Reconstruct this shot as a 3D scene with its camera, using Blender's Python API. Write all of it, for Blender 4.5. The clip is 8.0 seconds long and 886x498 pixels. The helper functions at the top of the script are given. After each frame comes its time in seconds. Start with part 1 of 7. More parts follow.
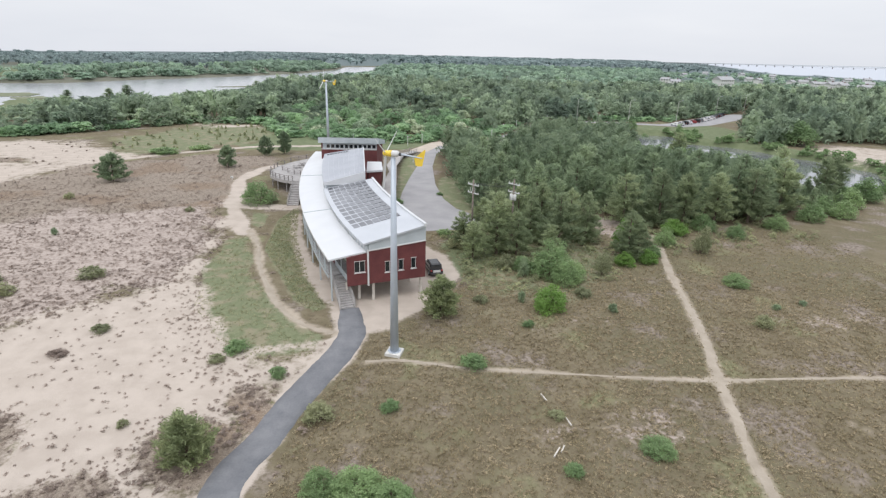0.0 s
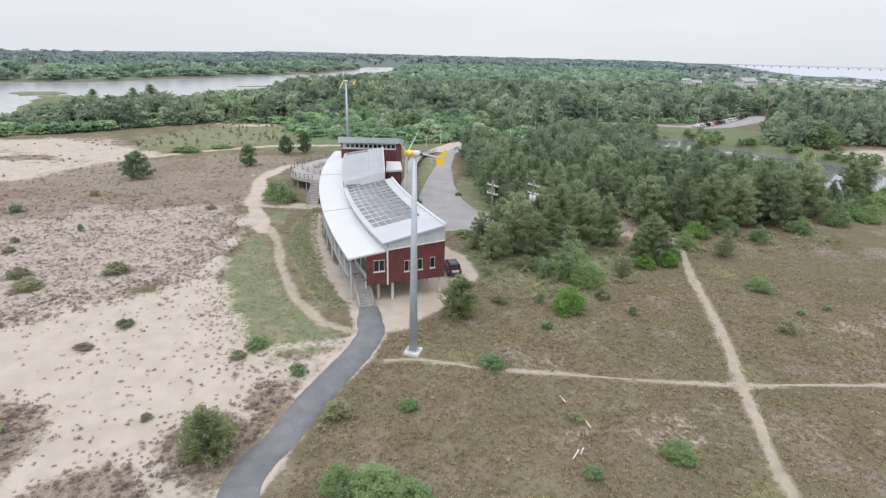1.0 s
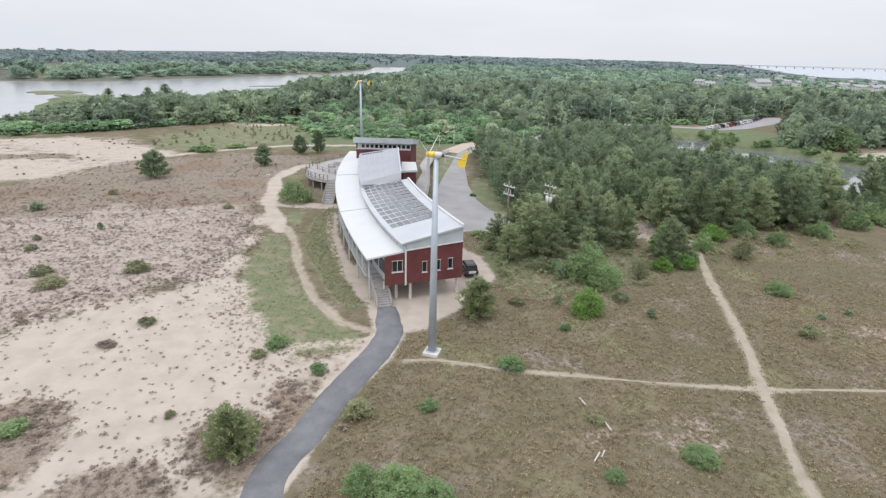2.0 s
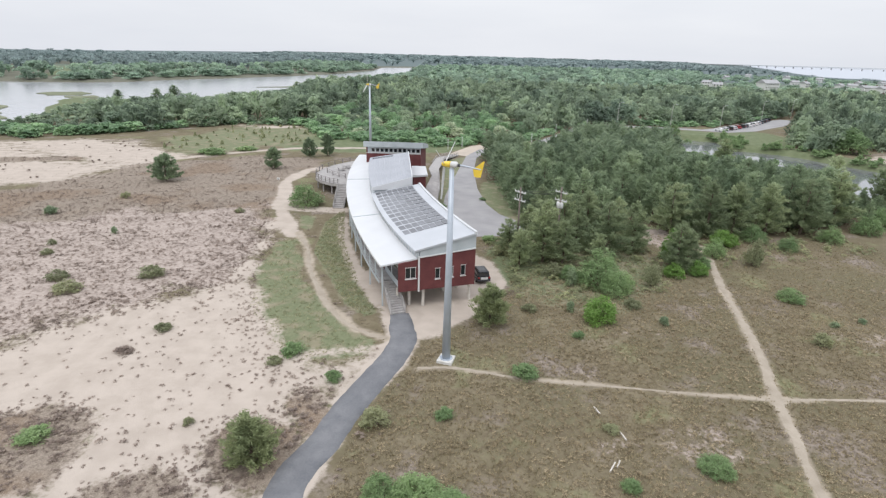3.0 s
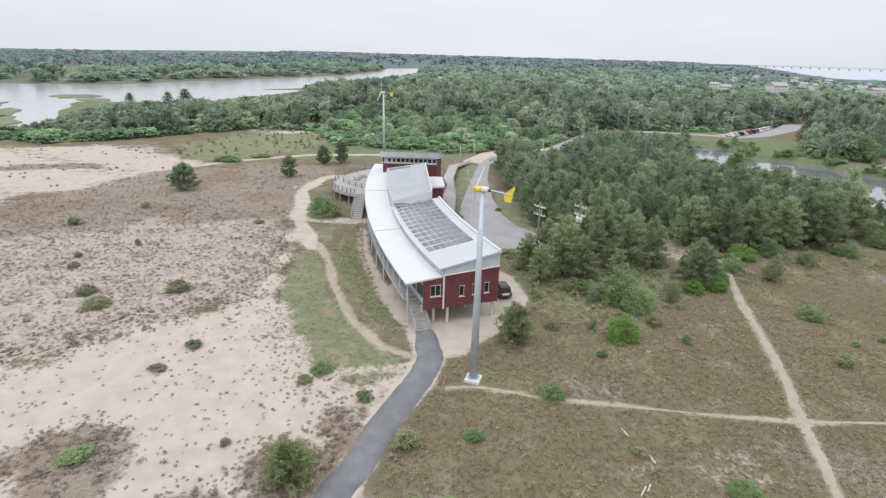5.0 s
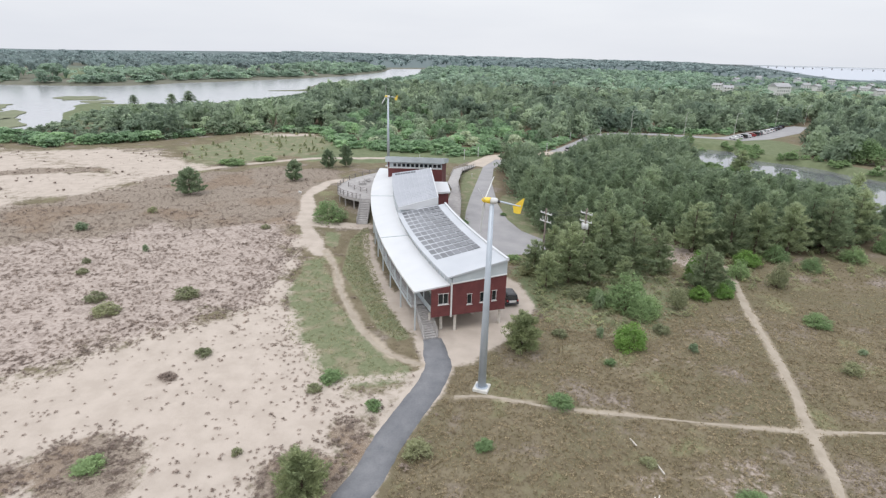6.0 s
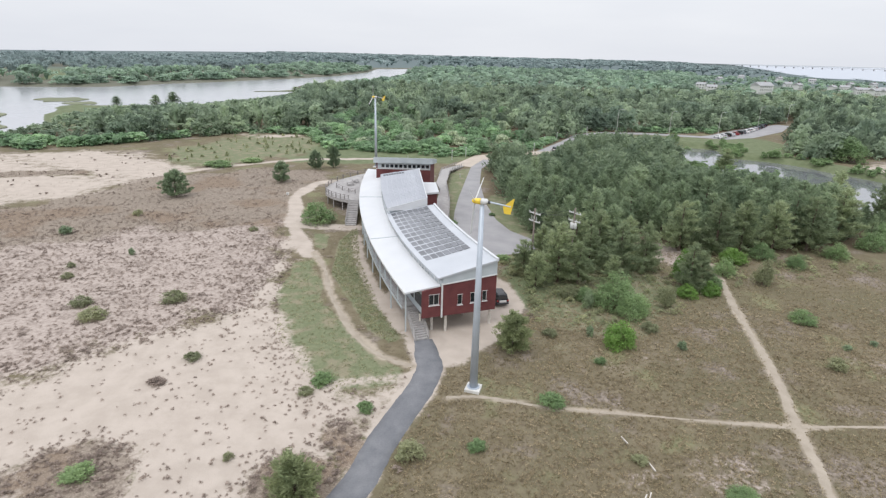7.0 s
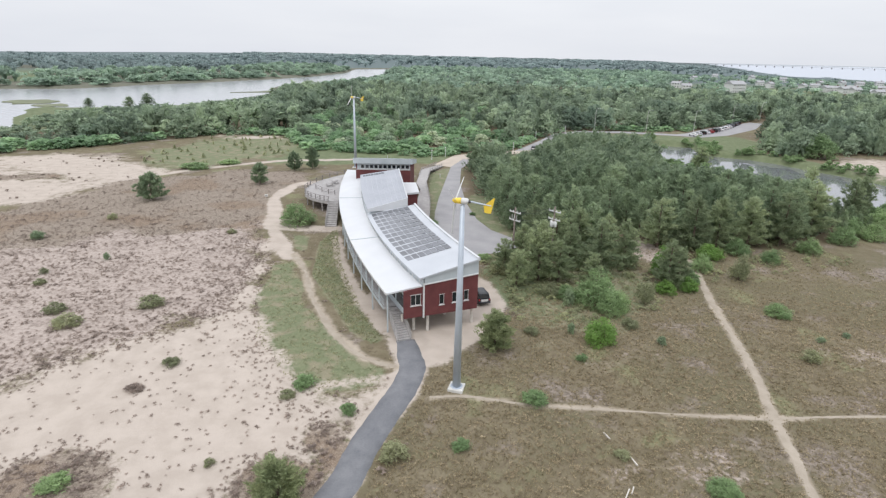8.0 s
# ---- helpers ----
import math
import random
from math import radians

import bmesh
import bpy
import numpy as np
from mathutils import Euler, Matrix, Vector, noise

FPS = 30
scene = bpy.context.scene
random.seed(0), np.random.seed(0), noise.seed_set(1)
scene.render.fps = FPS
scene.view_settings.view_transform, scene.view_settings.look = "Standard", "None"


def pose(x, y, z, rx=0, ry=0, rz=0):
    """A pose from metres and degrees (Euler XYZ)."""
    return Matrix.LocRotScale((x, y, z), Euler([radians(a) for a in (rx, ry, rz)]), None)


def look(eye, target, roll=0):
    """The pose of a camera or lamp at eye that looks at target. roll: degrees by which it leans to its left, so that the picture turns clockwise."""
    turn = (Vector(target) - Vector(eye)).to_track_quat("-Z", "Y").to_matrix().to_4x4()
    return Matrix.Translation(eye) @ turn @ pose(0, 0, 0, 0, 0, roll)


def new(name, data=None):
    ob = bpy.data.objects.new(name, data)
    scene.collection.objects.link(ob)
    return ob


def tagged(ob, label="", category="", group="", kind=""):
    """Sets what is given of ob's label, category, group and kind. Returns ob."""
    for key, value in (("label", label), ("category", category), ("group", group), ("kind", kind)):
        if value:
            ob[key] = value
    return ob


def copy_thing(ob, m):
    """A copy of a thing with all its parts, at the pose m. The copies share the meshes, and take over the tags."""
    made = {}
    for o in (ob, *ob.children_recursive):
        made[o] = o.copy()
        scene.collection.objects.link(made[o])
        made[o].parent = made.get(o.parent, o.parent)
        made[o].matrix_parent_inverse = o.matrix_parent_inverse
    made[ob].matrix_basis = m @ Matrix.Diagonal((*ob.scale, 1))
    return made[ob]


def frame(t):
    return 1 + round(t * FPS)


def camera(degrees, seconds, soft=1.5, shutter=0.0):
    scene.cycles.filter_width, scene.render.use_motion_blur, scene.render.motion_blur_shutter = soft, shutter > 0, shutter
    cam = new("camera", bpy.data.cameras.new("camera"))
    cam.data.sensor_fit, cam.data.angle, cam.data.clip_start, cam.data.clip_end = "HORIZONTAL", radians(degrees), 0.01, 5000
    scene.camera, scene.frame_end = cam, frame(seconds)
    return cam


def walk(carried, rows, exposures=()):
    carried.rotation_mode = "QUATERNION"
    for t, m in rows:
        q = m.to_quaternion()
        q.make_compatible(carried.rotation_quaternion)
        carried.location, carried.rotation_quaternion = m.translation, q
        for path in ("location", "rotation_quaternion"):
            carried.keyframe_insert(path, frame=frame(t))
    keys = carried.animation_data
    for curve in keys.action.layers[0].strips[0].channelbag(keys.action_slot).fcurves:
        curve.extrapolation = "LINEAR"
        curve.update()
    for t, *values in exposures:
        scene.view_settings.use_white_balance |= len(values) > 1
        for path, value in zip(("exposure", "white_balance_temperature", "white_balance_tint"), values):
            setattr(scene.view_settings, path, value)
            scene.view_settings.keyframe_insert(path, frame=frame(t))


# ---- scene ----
cam = camera(75.92, 8.0, soft=1.3)
ROWS = [  # seconds, place, yaw, pitch, roll
    (0, 0.000, 0.000, 28.999, 0.200, -19.028, -1.262),
    (0.5, -0.148, -0.023, 28.960, 1.439, -19.024, -1.324),
    (1, -0.364, -0.087, 28.975, 1.962, -19.031, -1.355),
    (1.5, -0.915, -0.189, 28.961, 2.512, -19.044, -1.427),
    (3, -2.393, -0.329, 29.969, 3.522, -19.069, -1.465),
    (3.5, -3.042, -0.420, 30.555, 3.704, -19.110, -1.493),
    (4, -3.659, -0.457, 30.994, 3.885, -19.115, -1.471),
    (4.5, -4.327, -0.536, 31.600, 3.968, -19.134, -1.502),
    (6, -5.629, -0.597, 33.337, 4.201, -19.130, -1.478),
    (6.5, -5.894, -0.630, 33.443, 4.284, -19.153, -1.484),
    (7, -5.920, -0.625, 33.455, 2.854, -19.105, -1.380),
    (7.5, -6.006, -0.622, 33.413, 1.066, -19.052, -1.268),
    (8, -5.935, -0.611, 33.426, 0.777, -19.052, -1.233),
]
walk(cam, [(t, pose(x, y, z, 90 + pitch, roll, yaw)) for t, x, y, z, yaw, pitch, roll in ROWS])

# ---- world and sun: a bright overcast sky ----
SUN_UP, SUN_AZ = 58.0, 205.0
world = bpy.data.worlds.new("overcast_sky")
scene.world = world
world.use_nodes = True
wt = world.node_tree
wt.nodes.clear()
w_out = wt.nodes.new("ShaderNodeOutputWorld")
w_bg = wt.nodes.new("ShaderNodeBackground")
w_sky = wt.nodes.new("ShaderNodeTexSky")
w_sky.sky_type, w_sky.sun_disc = "NISHITA", False
w_sky.sun_elevation, w_sky.sun_rotation = radians(SUN_UP), radians(SUN_AZ)
w_sky.air_density, w_sky.dust_density = 1.0, 4.0
w_coord = wt.nodes.new("ShaderNodeTexCoord")
w_map = wt.nodes.new("ShaderNodeMapping")
w_map.inputs["Scale"].default_value = (1.0, 1.0, 5.0)
w_cloud = wt.nodes.new("ShaderNodeTexNoise")
w_cloud.inputs["Scale"].default_value, w_cloud.inputs["Detail"].default_value = 1.6, 5.0
w_ramp = wt.nodes.new("ShaderNodeValToRGB")
w_ramp.color_ramp.elements[0].position, w_ramp.color_ramp.elements[0].color = 0.3, (8.0, 8.32, 9.05, 1)
w_ramp.color_ramp.elements[1].position, w_ramp.color_ramp.elements[1].color = 0.65, (9.25, 9.47, 10.0, 1)
w_mix = wt.nodes.new("ShaderNodeMix")
w_mix.data_type = "RGBA"
w_mix.inputs["Factor"].default_value = 0.9
wt.links.new(w_coord.outputs["Generated"], w_map.inputs["Vector"])
wt.links.new(w_map.outputs["Vector"], w_cloud.inputs["Vector"])
wt.links.new(w_cloud.outputs["Fac"], w_ramp.inputs["Fac"])
w_sep = wt.nodes.new("ShaderNodeSeparateXYZ")
w_up = wt.nodes.new("ShaderNodeMapRange")
w_up.inputs["From Min"].default_value, w_up.inputs["From Max"].default_value = 0.12, 0.85
w_up.inputs["To Min"].default_value, w_up.inputs["To Max"].default_value = 1.0, 1.85
w_lift = wt.nodes.new("ShaderNodeVectorMath")
w_lift.operation = "SCALE"
wt.links.new(w_coord.outputs["Generated"], w_sep.inputs["Vector"])
wt.links.new(w_sep.outputs["Z"], w_up.inputs["Value"])
wt.links.new(w_ramp.outputs["Color"], w_lift.inputs[0])
wt.links.new(w_up.outputs["Result"], w_lift.inputs["Scale"])
wt.links.new(w_sky.outputs["Color"], w_mix.inputs["A"])
wt.links.new(w_lift.outputs["Vector"], w_mix.inputs["B"])
wt.links.new(w_mix.outputs["Result"], w_bg.inputs["Color"])
wt.links.new(w_bg.outputs["Background"], w_out.inputs["Surface"])
w_bg.inputs["Strength"].default_value = 0.1

sun = new("sun", bpy.data.lights.new("sun", "SUN"))
sun.data.energy, sun.data.angle, sun.data.color = 0.9, radians(25), (1.0, 0.98, 0.95)
sun.matrix_world = look((0, 0, 100), (100 * -math.sin(radians(SUN_AZ)), 100 * -math.cos(radians(SUN_AZ)), 100 - 100 * math.tan(radians(SUN_UP))))
scene.view_settings.exposure = 0.0


# ---- materials ----
def material(name, a, b, scale=2.0, rough=0.8, bump=0.3, fine=18.0, metal=0.0, per="", spread=0.25, through_light=0.0, spec=0.5):
    """Two tones mixed by coarse and fine noise, with relief. per: 'island' or 'object' varies the brightness of single pieces."""
    m = bpy.data.materials.new(name)
    m.use_nodes = True
    n, l = m.node_tree.nodes, m.node_tree.links
    bsdf = n["Principled BSDF"]
    bsdf.inputs["Roughness"].default_value = rough
    bsdf.inputs["Metallic"].default_value = metal
    bsdf.inputs["Specular IOR Level"].default_value = 0.12 if through_light else spec
    co = n.new("ShaderNodeTexCoord")
    n1, n2 = n.new("ShaderNodeTexNoise"), n.new("ShaderNodeTexNoise")
    n1.inputs["Scale"].default_value, n2.inputs["Scale"].default_value = scale, fine
    n1.inputs["Detail"].default_value, n2.inputs["Detail"].default_value = 5.0, 4.0
    add = n.new("ShaderNodeMath")
    add.operation = "MULTIPLY_ADD"
    add.inputs[1].default_value = 0.45
    ramp = n.new("ShaderNodeMapRange")
    ramp.inputs["From Min"].default_value, ramp.inputs["From Max"].default_value = 0.5, 0.95
    mix = n.new("ShaderNodeMix")
    mix.data_type = "RGBA"
    mix.inputs["A"].default_value, mix.inputs["B"].default_value = (*a, 1), (*b, 1)
    for t in (n1, n2):
        l.new(co.outputs["Object"], t.inputs["Vector"])
    l.new(n2.outputs["Fac"], add.inputs[0])
    l.new(n1.outputs["Fac"], add.inputs[2])
    l.new(add.outputs[0], ramp.inputs["Value"])
    l.new(ramp.outputs["Result"], mix.inputs["Factor"])
    colour = mix.outputs["Result"]
    if per:
        if per == "tree":
            own = n.new("ShaderNodeAttribute")
            own.attribute_name = "tone"
            src = own.outputs["Fac"]
            hue = n.new("ShaderNodeHueSaturation")
            vary = n.new("ShaderNodeMapRange")
            vary.inputs["To Min"].default_value, vary.inputs["To Max"].default_value = 0.512, 0.484
            l.new(src, vary.inputs["Value"])
            l.new(vary.outputs["Result"], hue.inputs["Hue"])
            l.new(colour, hue.inputs["Color"])
            colour = hue.outputs["Color"]
        else:
            src = n.new("ShaderNodeNewGeometry").outputs["Random Per Island"] if per in ("island", "both") else n.new("ShaderNodeObjectInfo").outputs["Random"]
        if per == "both":
            hue = n.new("ShaderNodeHueSaturation")
            vary = n.new("ShaderNodeMapRange")
            vary.inputs["To Min"].default_value, vary.inputs["To Max"].default_value = 0.492, 0.515
            l.new(n.new("ShaderNodeObjectInfo").outputs["Random"], vary.inputs["Value"])
            l.new(vary.outputs["Result"], hue.inputs["Hue"])
            l.new(colour, hue.inputs["Color"])
            bright = n.new("ShaderNodeMapRange")
            bright.inputs["To Min"].default_value, bright.inputs["To Max"].default_value = 1.25, 0.8
            l.new(vary.outputs["Result"], bright.inputs["Value"])
            bright.inputs["From Min"].default_value, bright.inputs["From Max"].default_value = 0.492, 0.515
            l.new(bright.outputs["Result"], hue.inputs["Value"])
            colour = hue.outputs["Color"]
        r = n.new("ShaderNodeMapRange")
        r.inputs["To Min"].default_value, r.inputs["To Max"].default_value = 1 - spread, 1 + spread
        l.new(src, r.inputs["Value"])
        sc = n.new("ShaderNodeVectorMath")
        sc.operation = "SCALE"
        l.new(colour, sc.inputs[0])
        l.new(r.outputs["Result"], sc.inputs["Scale"])
        colour = sc.outputs["Vector"]
    l.new(colour, bsdf.inputs["Base Color"])
    if bump:
        bp = n.new("ShaderNodeBump")
        bp.inputs["Strength"].default_value, bp.inputs["Distance"].default_value = bump, 0.02
        l.new(n2.outputs["Fac"], bp.inputs["Height"])
        l.new(bp.outputs["Normal"], bsdf.inputs["Normal"])
    if through_light:
        tr = n.new("ShaderNodeBsdfTranslucent")
        thin = n.new("ShaderNodeVectorMath")
        thin.operation = "SCALE"
        thin.inputs["Scale"].default_value = through_light
        l.new(colour, thin.inputs[0])
        l.new(thin.outputs["Vector"], tr.inputs["Color"])
        ms = n.new("ShaderNodeAddShader")
        l.new(bsdf.outputs["BSDF"], ms.inputs[0])
        l.new(tr.outputs["BSDF"], ms.inputs[1])
        l.new(ms.outputs["Shader"], n["Material Output"].inputs["Surface"])
    return m


M_ASPHALT = material("asphalt", (0.13, 0.134, 0.146), (0.198, 0.2, 0.209), 0.7, 0.9, 0.6, 6.0)
M_GRAVEL = material("gravel", (0.27, 0.264, 0.27), (0.35, 0.34, 0.342), 0.25, 0.95, 0.5, 12)
M_PAVING = material("pale_paving", (0.42, 0.36, 0.3), (0.5, 0.43, 0.36), 0.3, 0.95, 0.4, 14)
M_CONCRETE = material("concrete", (0.5, 0.49, 0.46), (0.66, 0.65, 0.62), 1.5, 0.85, 0.3, 30)
M_ROOF = material("white_metal_roof", (0.56, 0.57, 0.585), (0.615, 0.625, 0.64), 0.3, 0.45, 0.05, 8)
M_ROOF2 = material("pale_grey_metal_roof", (0.43, 0.45, 0.48), (0.5, 0.52, 0.55), 0.3, 0.42, 0.05, 8)
M_FASCIA = material("pale_grey_metal_cladding", (0.4, 0.44, 0.46), (0.48, 0.52, 0.54), 0.6, 0.5, 0.08, 10)
M_RED = material("dark_red_siding", (0.1, 0.026, 0.027), (0.15, 0.042, 0.041), 0.8, 0.75, 0.3, 9)
M_WHITE = material("white_paint", (0.58, 0.58, 0.57), (0.68, 0.68, 0.67), 2.0, 0.6, 0.1, 20)
M_STEEL = material("galvanised_steel", (0.42, 0.47, 0.53), (0.52, 0.57, 0.63), 0.7, 0.45, 0.06, 14, metal=0.25)
M_YELLOW = material("yellow_paint", (0.76, 0.53, 0.05), (0.87, 0.63, 0.08), 2.0, 0.45, 0.05, 10)
M_WOOD = material("weathered_grey_wood", (0.3, 0.285, 0.275), (0.42, 0.4, 0.39), 1.2, 0.85, 0.4, 22)
M_DRIFT = material("bleached_wood", (0.5, 0.46, 0.41), (0.66, 0.62, 0.57), 3.0, 0.9, 0.4, 22)
M_DARK = material("dark_frame", (0.03, 0.03, 0.035), (0.05, 0.05, 0.055), 2.0, 0.5, 0.05)
M_BARK = material("bark", (0.09, 0.065, 0.05), (0.17, 0.13, 0.1), 3.0, 0.95, 0.8, 20)
M_POLEWOOD = material("creosoted_pole", (0.16, 0.13, 0.11), (0.26, 0.22, 0.19), 2.0, 0.9, 0.5, 20)
M_CAR = material("black_car_paint", (0.012, 0.012, 0.014), (0.02, 0.02, 0.022), 2.0, 0.25, 0.0)
M_TYRE = material("rubber", (0.02, 0.02, 0.02), (0.035, 0.035, 0.035), 4.0, 0.9, 0.2)
M_LAMPRED = material("red_lens", (0.3, 0.01, 0.01), (0.4, 0.02, 0.02), 4.0, 0.3, 0.0)
M_PANEL = material("solar_glass", (0.12, 0.125, 0.14), (0.165, 0.17, 0.185), 0.5, 0.14, 0.0, per="object", spread=0.2)
M_PINE = material("pine_needles", (0.106, 0.142, 0.09), (0.186, 0.224, 0.138), 0.35, 0.7, 0, 3.0, per="both", spread=0.16, through_light=0.9)
# Olive pine needles, with the near trees' brighter light put into the tone.
M_PINE_LIT = material("olive_pine_needles_lit", (0.132, 0.162, 0.096), (0.222, 0.25, 0.148), 0.35, 0.7, 0, 3.0, per="both", spread=0.16, through_light=0.9)
M_LEAF = material("green_leaves", (0.11, 0.16, 0.076), (0.18, 0.235, 0.115), 0.4, 0.6, 0, 3.0, per="both", spread=0.18, through_light=0.9)
M_BRIGHT = material("bright_green_leaves", (0.09, 0.152, 0.042), (0.138, 0.215, 0.06), 0.5, 0.6, 0, 3.0, per="both", spread=0.18, through_light=0.9)
M_CEDAR = material("young_pine_needles", (0.13, 0.155, 0.082), (0.215, 0.235, 0.128), 0.5, 0.7, 0, 3.0, per="island", spread=0.2, through_light=0.9)
M_TRAIL = material("trodden_sand", (0.3, 0.255, 0.2), (0.4, 0.345, 0.28), 0.8, 0.95, 0.5, 9)
M_ROOF3 = material("panelled_roof_metal", (0.3, 0.315, 0.35), (0.38, 0.395, 0.43), 0.25, 0.4, 0.05, 6)
M_OLIVE = material("olive_leaves", (0.128, 0.138, 0.08), (0.195, 0.202, 0.122), 0.5, 0.7, 0, 3.0, per="both", spread=0.18, through_light=0.9)
M_SCRUB = material("dry_grey_scrub", (0.142, 0.115, 0.099), (0.215, 0.178, 0.152), 0.25, 0.9, 0, 3.0, per="island", spread=0.3, through_light=0.9)
M_DRY = material("dry_grass_blades", (0.155, 0.13, 0.08), (0.24, 0.204, 0.134), 0.12, 0.9, 0, 1.5, per="island", spread=0.45, through_light=0.7)
M_CLUMP = material("brown_grass_clumps", (0.155, 0.127, 0.082), (0.265, 0.22, 0.15), 0.15, 0.9, 0, 1.5, per="island", spread=0.35, through_light=0.8)
# Woodland green leans to blue: slight distance haze put into the colour.
M_WOODS = material("mixed_woodland_leaves", (0.092, 0.126, 0.096), (0.2, 0.244, 0.162), 0.028, 0.7, 0, 0.3, per="tree", spread=0.42, through_light=0.9)
# Distance haze is mixed into these leaf tones as pale blue-grey.
M_FAR = material("far_leaves_hazed", (0.128, 0.163, 0.162), (0.19, 0.227, 0.222), 0.006, 0.8, 0, 0.05, per="tree", spread=0.22, through_light=0.9)
M_FRESH = material("fresh_green_leaves", (0.112, 0.176, 0.104), (0.2, 0.286, 0.164), 0.14, 0.6, 0, 0.8, per="tree", spread=0.3, through_light=0.9)
# Creek leaves carry a fainter haze tint in their base colour.
M_SHORE = material("creek_leaves_hazed", (0.13, 0.178, 0.142), (0.21, 0.272, 0.2), 0.04, 0.7, 0, 0.3, per="tree", spread=0.35, through_light=0.9)
M_STRIP = material("rough_olive_grass", (0.165, 0.17, 0.1), (0.235, 0.225, 0.142), 0.3, 0.8, 0, 1.5, per="island", spread=0.3, through_light=0.8)
M_PINEWOOD = material("wood_pine_needles", (0.09, 0.123, 0.082), (0.162, 0.2, 0.127), 0.35, 0.7, 0, 3.0, per="tree", spread=0.28, through_light=0.9)
M_RAIL = material("dark_weathered_timber", (0.17, 0.155, 0.15), (0.26, 0.24, 0.235), 1.2, 0.85, 0.4, 22)
M_UNDER = material("undergrowth_leaves", (0.16, 0.178, 0.1), (0.24, 0.25, 0.15), 0.3, 0.8, 0, 1.5, per="tree", spread=0.25, through_light=0.8)
M_MARSH = material("marsh_grass", (0.13, 0.15, 0.085), (0.2, 0.21, 0.125), 0.08, 0.9, 0.4, 0.8)
M_BLOSSOM = material("whitish_blossom_leaves", (0.25, 0.29, 0.19), (0.36, 0.39, 0.29), 0.3, 0.7, 0, 3.0, per="island", spread=0.3, through_light=0.8)


def glass_material(name, colour, rough):
    m = bpy.data.materials.new(name)
    m.use_nodes = True
    b = m.node_tree.nodes["Principled BSDF"]
    b.inputs["Base Color"].default_value = (*colour, 1)
    b.inputs["Roughness"].default_value = rough
    b.inputs["Specular IOR Level"].default_value = 0.8
    return m


M_GLASS = glass_material("dark_window_glass", (0.02, 0.024, 0.028), 0.06)


def water_material(name="still_water", tone=(0.36, 0.37, 0.39), rough=0.17, ripple=0.3, ior=1.6):
    m = bpy.data.materials.new(name)
    m.use_nodes = True
    n, l = m.node_tree.nodes, m.node_tree.links
    b = n["Principled BSDF"]
    b.inputs["Base Color"].default_value = (*tone, 1)
    b.inputs["Roughness"].default_value = rough
    b.inputs["IOR"].default_value = ior
    co, no, bp = n.new("ShaderNodeTexCoord"), n.new("ShaderNodeTexNoise"), n.new("ShaderNodeBump")
    no.inputs["Scale"].default_value, no.inputs["Detail"].default_value = 0.25, 4.0
    bp.inputs["Strength"].default_value, bp.inputs["Distance"].default_value = ripple, 0.25
    l.new(co.outputs["Object"], no.inputs["Vector"])
    l.new(no.outputs["Fac"], bp.inputs["Height"])
    l.new(bp.outputs["Normal"], b.inputs["Normal"])
    return m


M_WATER = water_material()
M_BAY = water_material("ruffled_bay_water", (0.48, 0.505, 0.545), 0.8, 0.6, 1.1)
M_POND = water_material("dark_pond_water", (0.17, 0.178, 0.188), 0.05, 0.04, 1.75)


